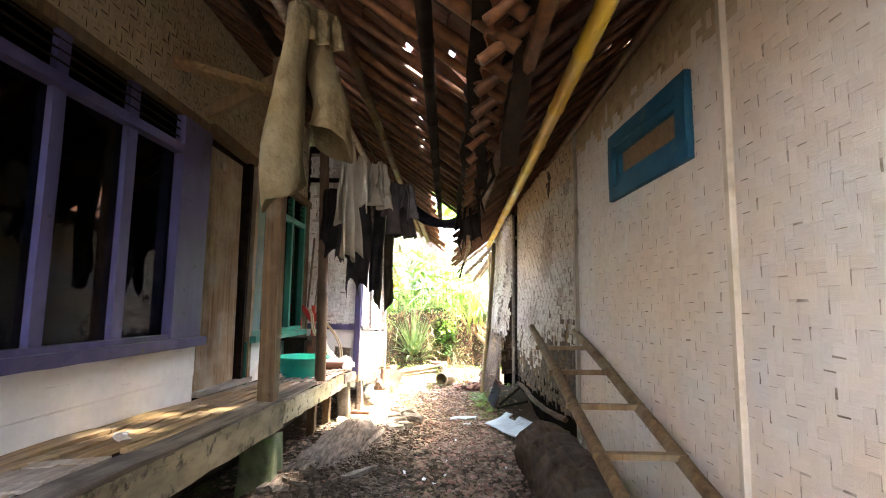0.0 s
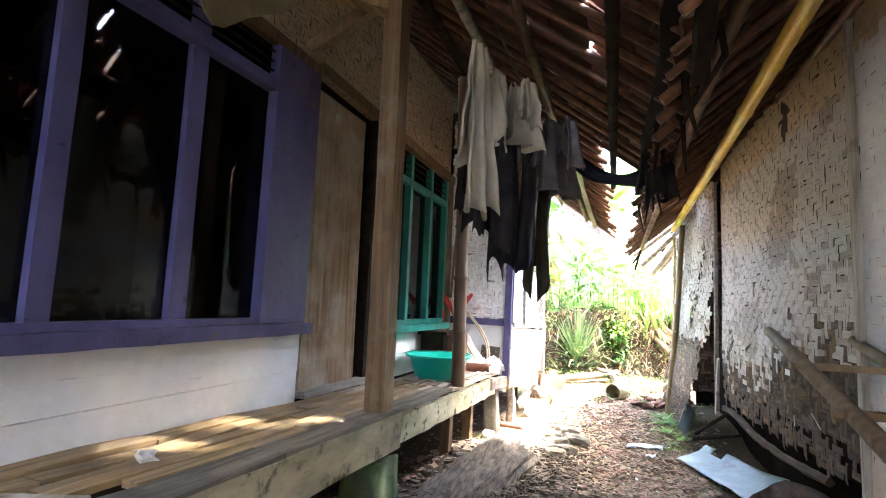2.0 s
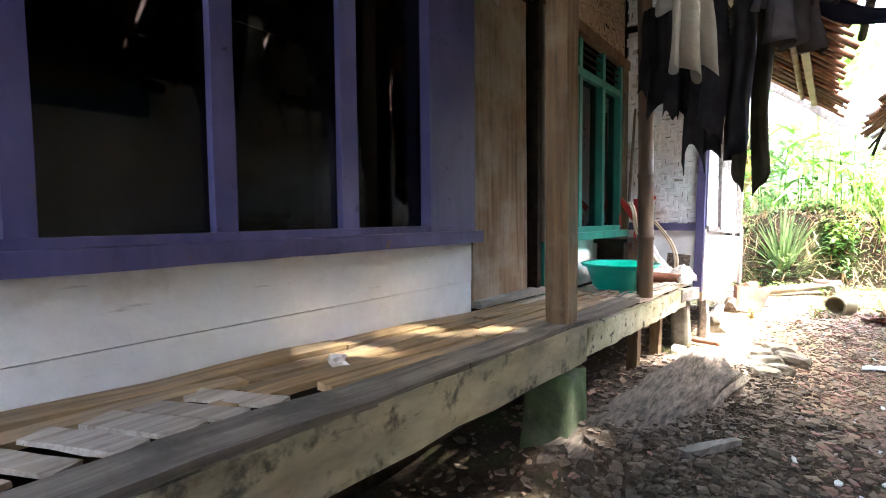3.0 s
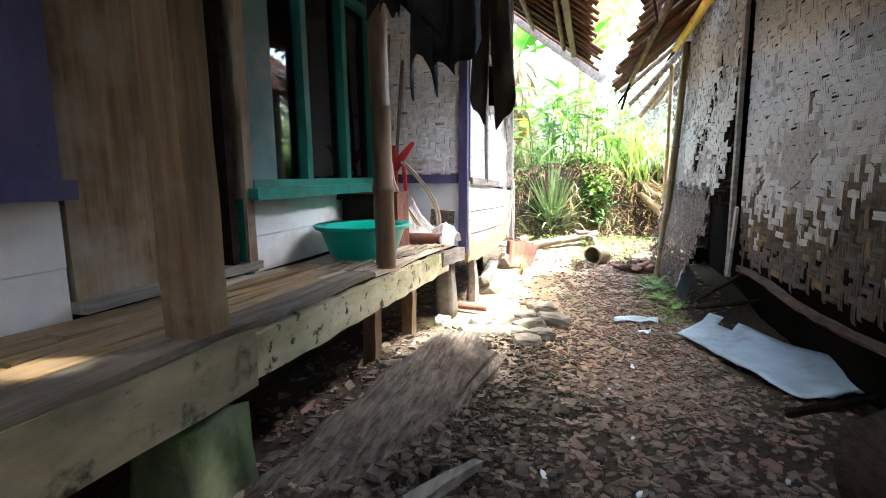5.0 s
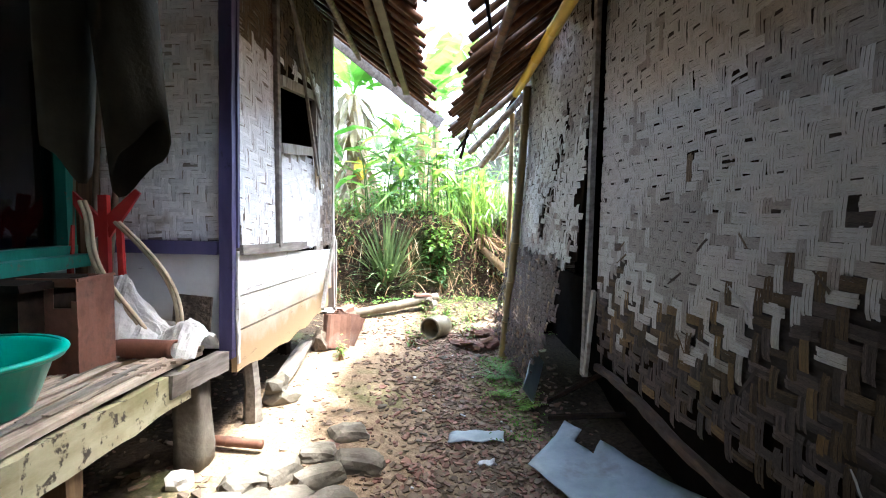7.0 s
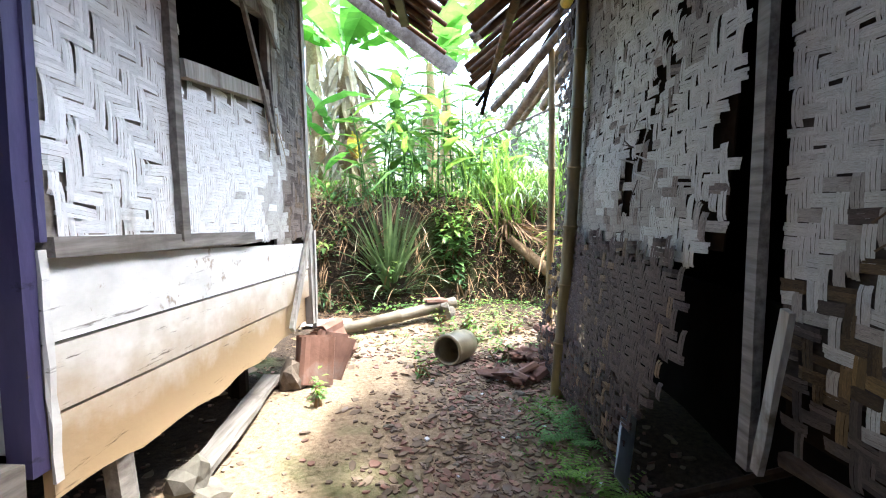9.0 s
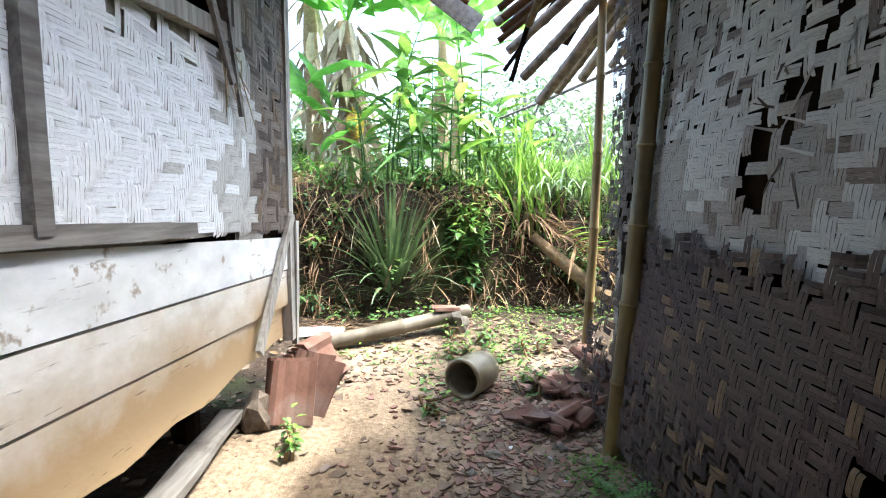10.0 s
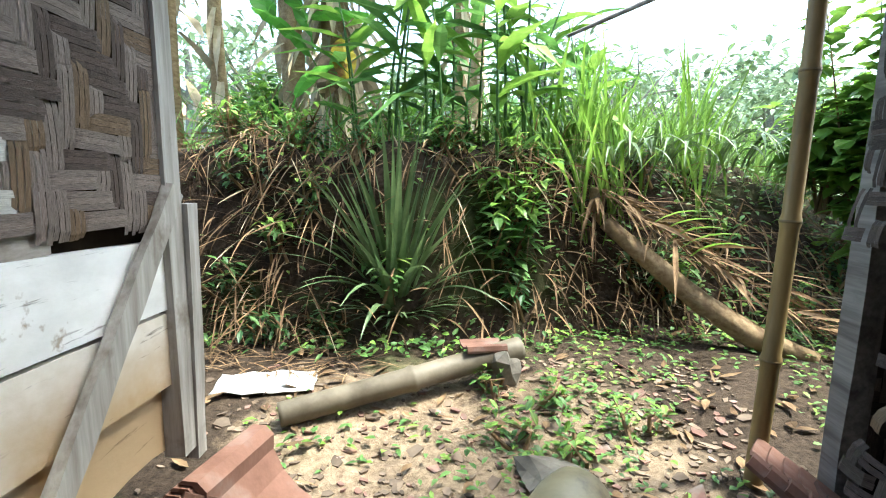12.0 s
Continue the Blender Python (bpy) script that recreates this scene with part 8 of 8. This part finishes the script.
banana_leaf(V, F, (-1.72, 12.1, 2.28), -0.25, 0.62, 0.30, 1.15, 0.75, 0.0)
banana_leaf(V, F, (-1.62, 12.2, 1.95), -2.4, 0.7, 0.22, 0.5, 1.0, 0.0)
banana_leaf(V, F, (-1.55, 11.55, 1.15), -1.9, 0.5, 0.16, 0.7, 1.6, 0.0)
banana_leaf(V, F, (-1.45, 11.5, 1.15), -1.0, 0.55, 0.17, 0.8, 1.8, 0.0)
banana_leaf(V, F, (-1.5, 11.55, 1.15), -2.6, 0.55, 0.14, 0.3, 0.6, 0.0)
banana_leaf(V, F, (-1.95, 11.95, 2.30), 0.0, 1.05, 0.30, 0.45, 1.75, 0.0)
banana_leaf(V, F, (-1.92, 12.0, 2.15), 2.5, 0.75, 0.28, 0.25, 0.5, 0.0)
banana_leaf(V, F, (-1.75, 11.9, 1.6), -0.6, 0.6, 0.16, 0.5, 1.2, 0.0)
add(b1, "low_leaves", V, F, M_BANANA, "broad fresh leaves")
V, F = [], []
banana_leaf(V, F, (-1.40, 12.08, 2.20), -1.2, 0.48, 0.20, 2.2, 0.8, 0.0)
add(b1, "yellow_leaf", V, F, M_YLEAF, "hanging yellow leaf")
V, F = [], []
banana_leaf(V, F, (-1.45, 12.25, 2.15), -1.6, 0.7, 0.22, 1.9, 1.1, 0.3)
add(b1, "brown_leaf", V, F, M_DRYLEAF, "hanging withered brown leaf")
banana(-2.15, 13.2, 2.6, "tall banana plant with torn leaves", ((0.5, 2.0, 0.5, 0.4, 1.2, 0.3), (2.2, 2.0, 0.5, 0.3, 1.2, 0.4), (3.8, 1.9, 0.5, 0.45, 1.3, 0.3), (5.2, 2.0, 0.5, 0.4, 1.1, 0.3), (1.3, 1.8, 0.5, 0.2, 0.8, 0.2)), 45, 2)
banana(-3.0, 13.4, 2.5, "slim banana plant beyond the house corner", ((0.9, 1.8, 0.45, 0.4, 1.2, 0.3), (3.0, 1.8, 0.45, 0.4, 1.2, 0.3), (5.0, 1.7, 0.45, 0.4, 1.2, 0.3)), 16, 3, 0.09)
banana(-3.3, 13.0, 2.4, "slim banana stem beyond the house corner", ((1.9, 1.7, 0.45, 0.4, 1.2, 0.3), (4.0, 1.8, 0.45, 0.4, 1.2, 0.3)), 14, 4, 0.09)
banana(-0.2, 15.5, 2.4, "distant banana plant in the field", ((0.4, 1.9, 0.5, 0.35, 1.1, 0.2), (1.9, 1.9, 0.5, 0.35, 1.1, 0.2), (3.3, 1.9, 0.5, 0.3, 1.1, 0.2), (4.9, 2.0, 0.5, 0.35, 1.0, 0.2)), 14, 5)

banana(-0.45, 13.9, 2.3, "banana plant with broad leaves behind the ginger", ((0.0, 1.9, 0.55, 0.7, 1.0, 0.15), (-0.35, 1.7, 0.55, 0.45, 0.9, 0.1), (0.5, 1.9, 0.5, 0.9, 1.0, 0.2), (2.4, 1.6, 0.5, 0.5, 1.1, 0.2), (3.6, 1.7, 0.5, 0.4, 1.0, 0.2), (5.2, 1.8, 0.55, 0.55, 1.1, 0.15), (4.4, 1.6, 0.5, 0.8, 1.1, 0.2)), 12, 6, 0.10)
for x, y, sx, sz in ((-2.3, 13.6, 0.6, 0.9), (-1.2, 13.9, 0.7, 0.8), (0.4, 14.4, 0.7, 0.8), (1.7, 15.2, 0.8, 0.7), (3.1, 16.0, 0.9, 0.9), (-3.6, 15.0, 0.8, 1.3), (5.2, 17.0, 1.1, 1.0)):
    shrub("field_shrub", "leafy green shrub at the edge of the field", (x, y, ground_z(x, y)), (sx, 0.5, sz), 420, 0.20, 0.09, M_LEAF, M_LEAF_LT, 8)
# leafy vine bush at the yard's edge beyond the hut
for x, y, z, sx, sz, n in ((2.40, 11.3, 0.35, 0.45, 2.0, 1000), (3.4, 11.8, 0.6, 0.8, 2.3, 800), (2.25, 11.6, 0.9, 0.4, 0.9, 300), (2.3, 10.5, 0.15, 0.35, 0.7, 300)):
    shrub("vine_bush", "light green bush overgrown with heart-leaved vines", (x, y, z), (sx, 0.5, sz), int(n * 1.6), 0.16, 0.12, M_LEAF_LT, M_LEAF_LT, 14)
# bare branch over the field edge, and a white pipe at the bank's edge
br = thing("bare_branch", "bare grey branch rising from the field edge", "branch", (0.9, 12.4, 1.2))
bm = bmesh.new()
tube(bm, [(0.55, 12.3, 1.15), (0.85, 12.4, 1.55), (1.15, 12.4, 1.75), (1.5, 12.5, 2.15)], [0.014, 0.012, 0.009, 0.004], 6, 0.1)
tube(bm, [(0.95, 12.4, 1.62), (1.1, 12.35, 1.95), (1.05, 12.3, 2.25)], [0.008, 0.006, 0.003], 5, 0.1)
tube(bm, [(1.2, 12.4, 1.8), (1.6, 12.4, 1.88), (1.9, 12.4, 2.1)], [0.008, 0.005, 0.003], 5, 0.1)
under(part("wood", bm, M_WOOD_GREY, None), br)
pp = thing("white_pipe", "thin white pipe along the top of the bank", "pipe", (-1.9, 11.5, 1.1))
bm = bmesh.new()
tube(bm, [(-2.6, 11.35, 1.06), (-1.95, 11.45, 1.16), (-1.6, 11.5, 1.18)], 0.022, 8)
under(part("tube", bm, M_PAPER, None, "", True), pp)

# ---- distance: trees, a far house ----


def far_tree(x, y, h, w, seed):
    r = random.Random(seed)
    z = ground_z(x, y)
    ob = thing("tree", "hazy green tree at the far side of the field", "tree", (x, y, z), group="far trees")
    bm = bmesh.new()
    tube(bm, [(x, y, z - 0.1), (x + 0.1, y, z + h * 0.4), (x, y, z + h * 0.75)], [w * 0.06, w * 0.045, w * 0.02], 7, 0.1)
    limbs = []
    for k in range(6):
        a = r.uniform(0, 6.28)
        e = Vector((x + math.cos(a) * w * 0.4, y + math.sin(a) * w * 0.4, z + h * r.uniform(0.5, 0.95)))
        tube(bm, [(x, y, z + h * r.uniform(0.3, 0.5)), e], [w * 0.025, w * 0.008], 5)
        limbs.append(e)
    under(part("trunk", bm, M_WOOD_GREY, None), ob)
    V, F = [], []
    for e in limbs + [Vector((x, y, z + h * 0.9))]:
        for k in range(70):
            p = e + Vector((r.gauss(0, w * 0.17), r.gauss(0, w * 0.17), r.gauss(0, h * 0.10)))
            a = r.uniform(0, 6.28)
            leaf(V, F, p, (math.cos(a), math.sin(a), r.uniform(-0.8, 0.5)), (0, 0, 1), r.uniform(0.25, 0.55) * w * 0.22, w * 0.05)
    add(ob, "crown", V, F, M_HAZEGREEN)


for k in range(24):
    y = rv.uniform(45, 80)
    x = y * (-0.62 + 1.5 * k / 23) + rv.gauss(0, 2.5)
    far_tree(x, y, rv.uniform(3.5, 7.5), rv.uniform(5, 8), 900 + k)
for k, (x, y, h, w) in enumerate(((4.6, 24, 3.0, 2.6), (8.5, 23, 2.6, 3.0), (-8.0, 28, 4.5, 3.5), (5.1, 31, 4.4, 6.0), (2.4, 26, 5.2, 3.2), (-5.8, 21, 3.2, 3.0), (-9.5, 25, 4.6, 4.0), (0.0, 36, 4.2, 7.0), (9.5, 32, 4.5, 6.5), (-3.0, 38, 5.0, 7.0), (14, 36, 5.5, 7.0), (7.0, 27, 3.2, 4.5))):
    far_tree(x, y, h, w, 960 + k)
fh = thing("far_house", "small pale house with an orange tiled roof across the field", "house", (-17.0, 42, 1.8))
bz = ground_z(-17, 42)
bm = bmesh.new()
box(bm, -20, -14, 40, 45, bz - 0.2, bz + 2.6)
under(part("wall", bm, M_FARWALL, None), fh)
bm = bmesh.new()
vs = [bm.verts.new(p) for p in ((-20.5, 39.4, bz + 2.5), (-13.5, 39.4, bz + 2.5), (-13.5, 45.6, bz + 2.5), (-20.5, 45.6, bz + 2.5), (-20.5, 42.5, bz + 4.2), (-13.5, 42.5, bz + 4.2))]
for f in ((0, 1, 5, 4), (2, 3, 4, 5), (1, 2, 5), (3, 0, 4), (0, 3, 2, 1)):
    bm.faces.new([vs[i] for i in f])
under(part("roof", bm, M_FARROOF, None), fh)
for wx in (-18.8, -16.9, -15.2):
    bm = bmesh.new()
    box(bm, wx - 0.5, wx + 0.5, 39.95, 39.98, bz + 0.8, bz + 1.9)
    under(part("window", bm, M_GREY_CLOTH, None), fh)
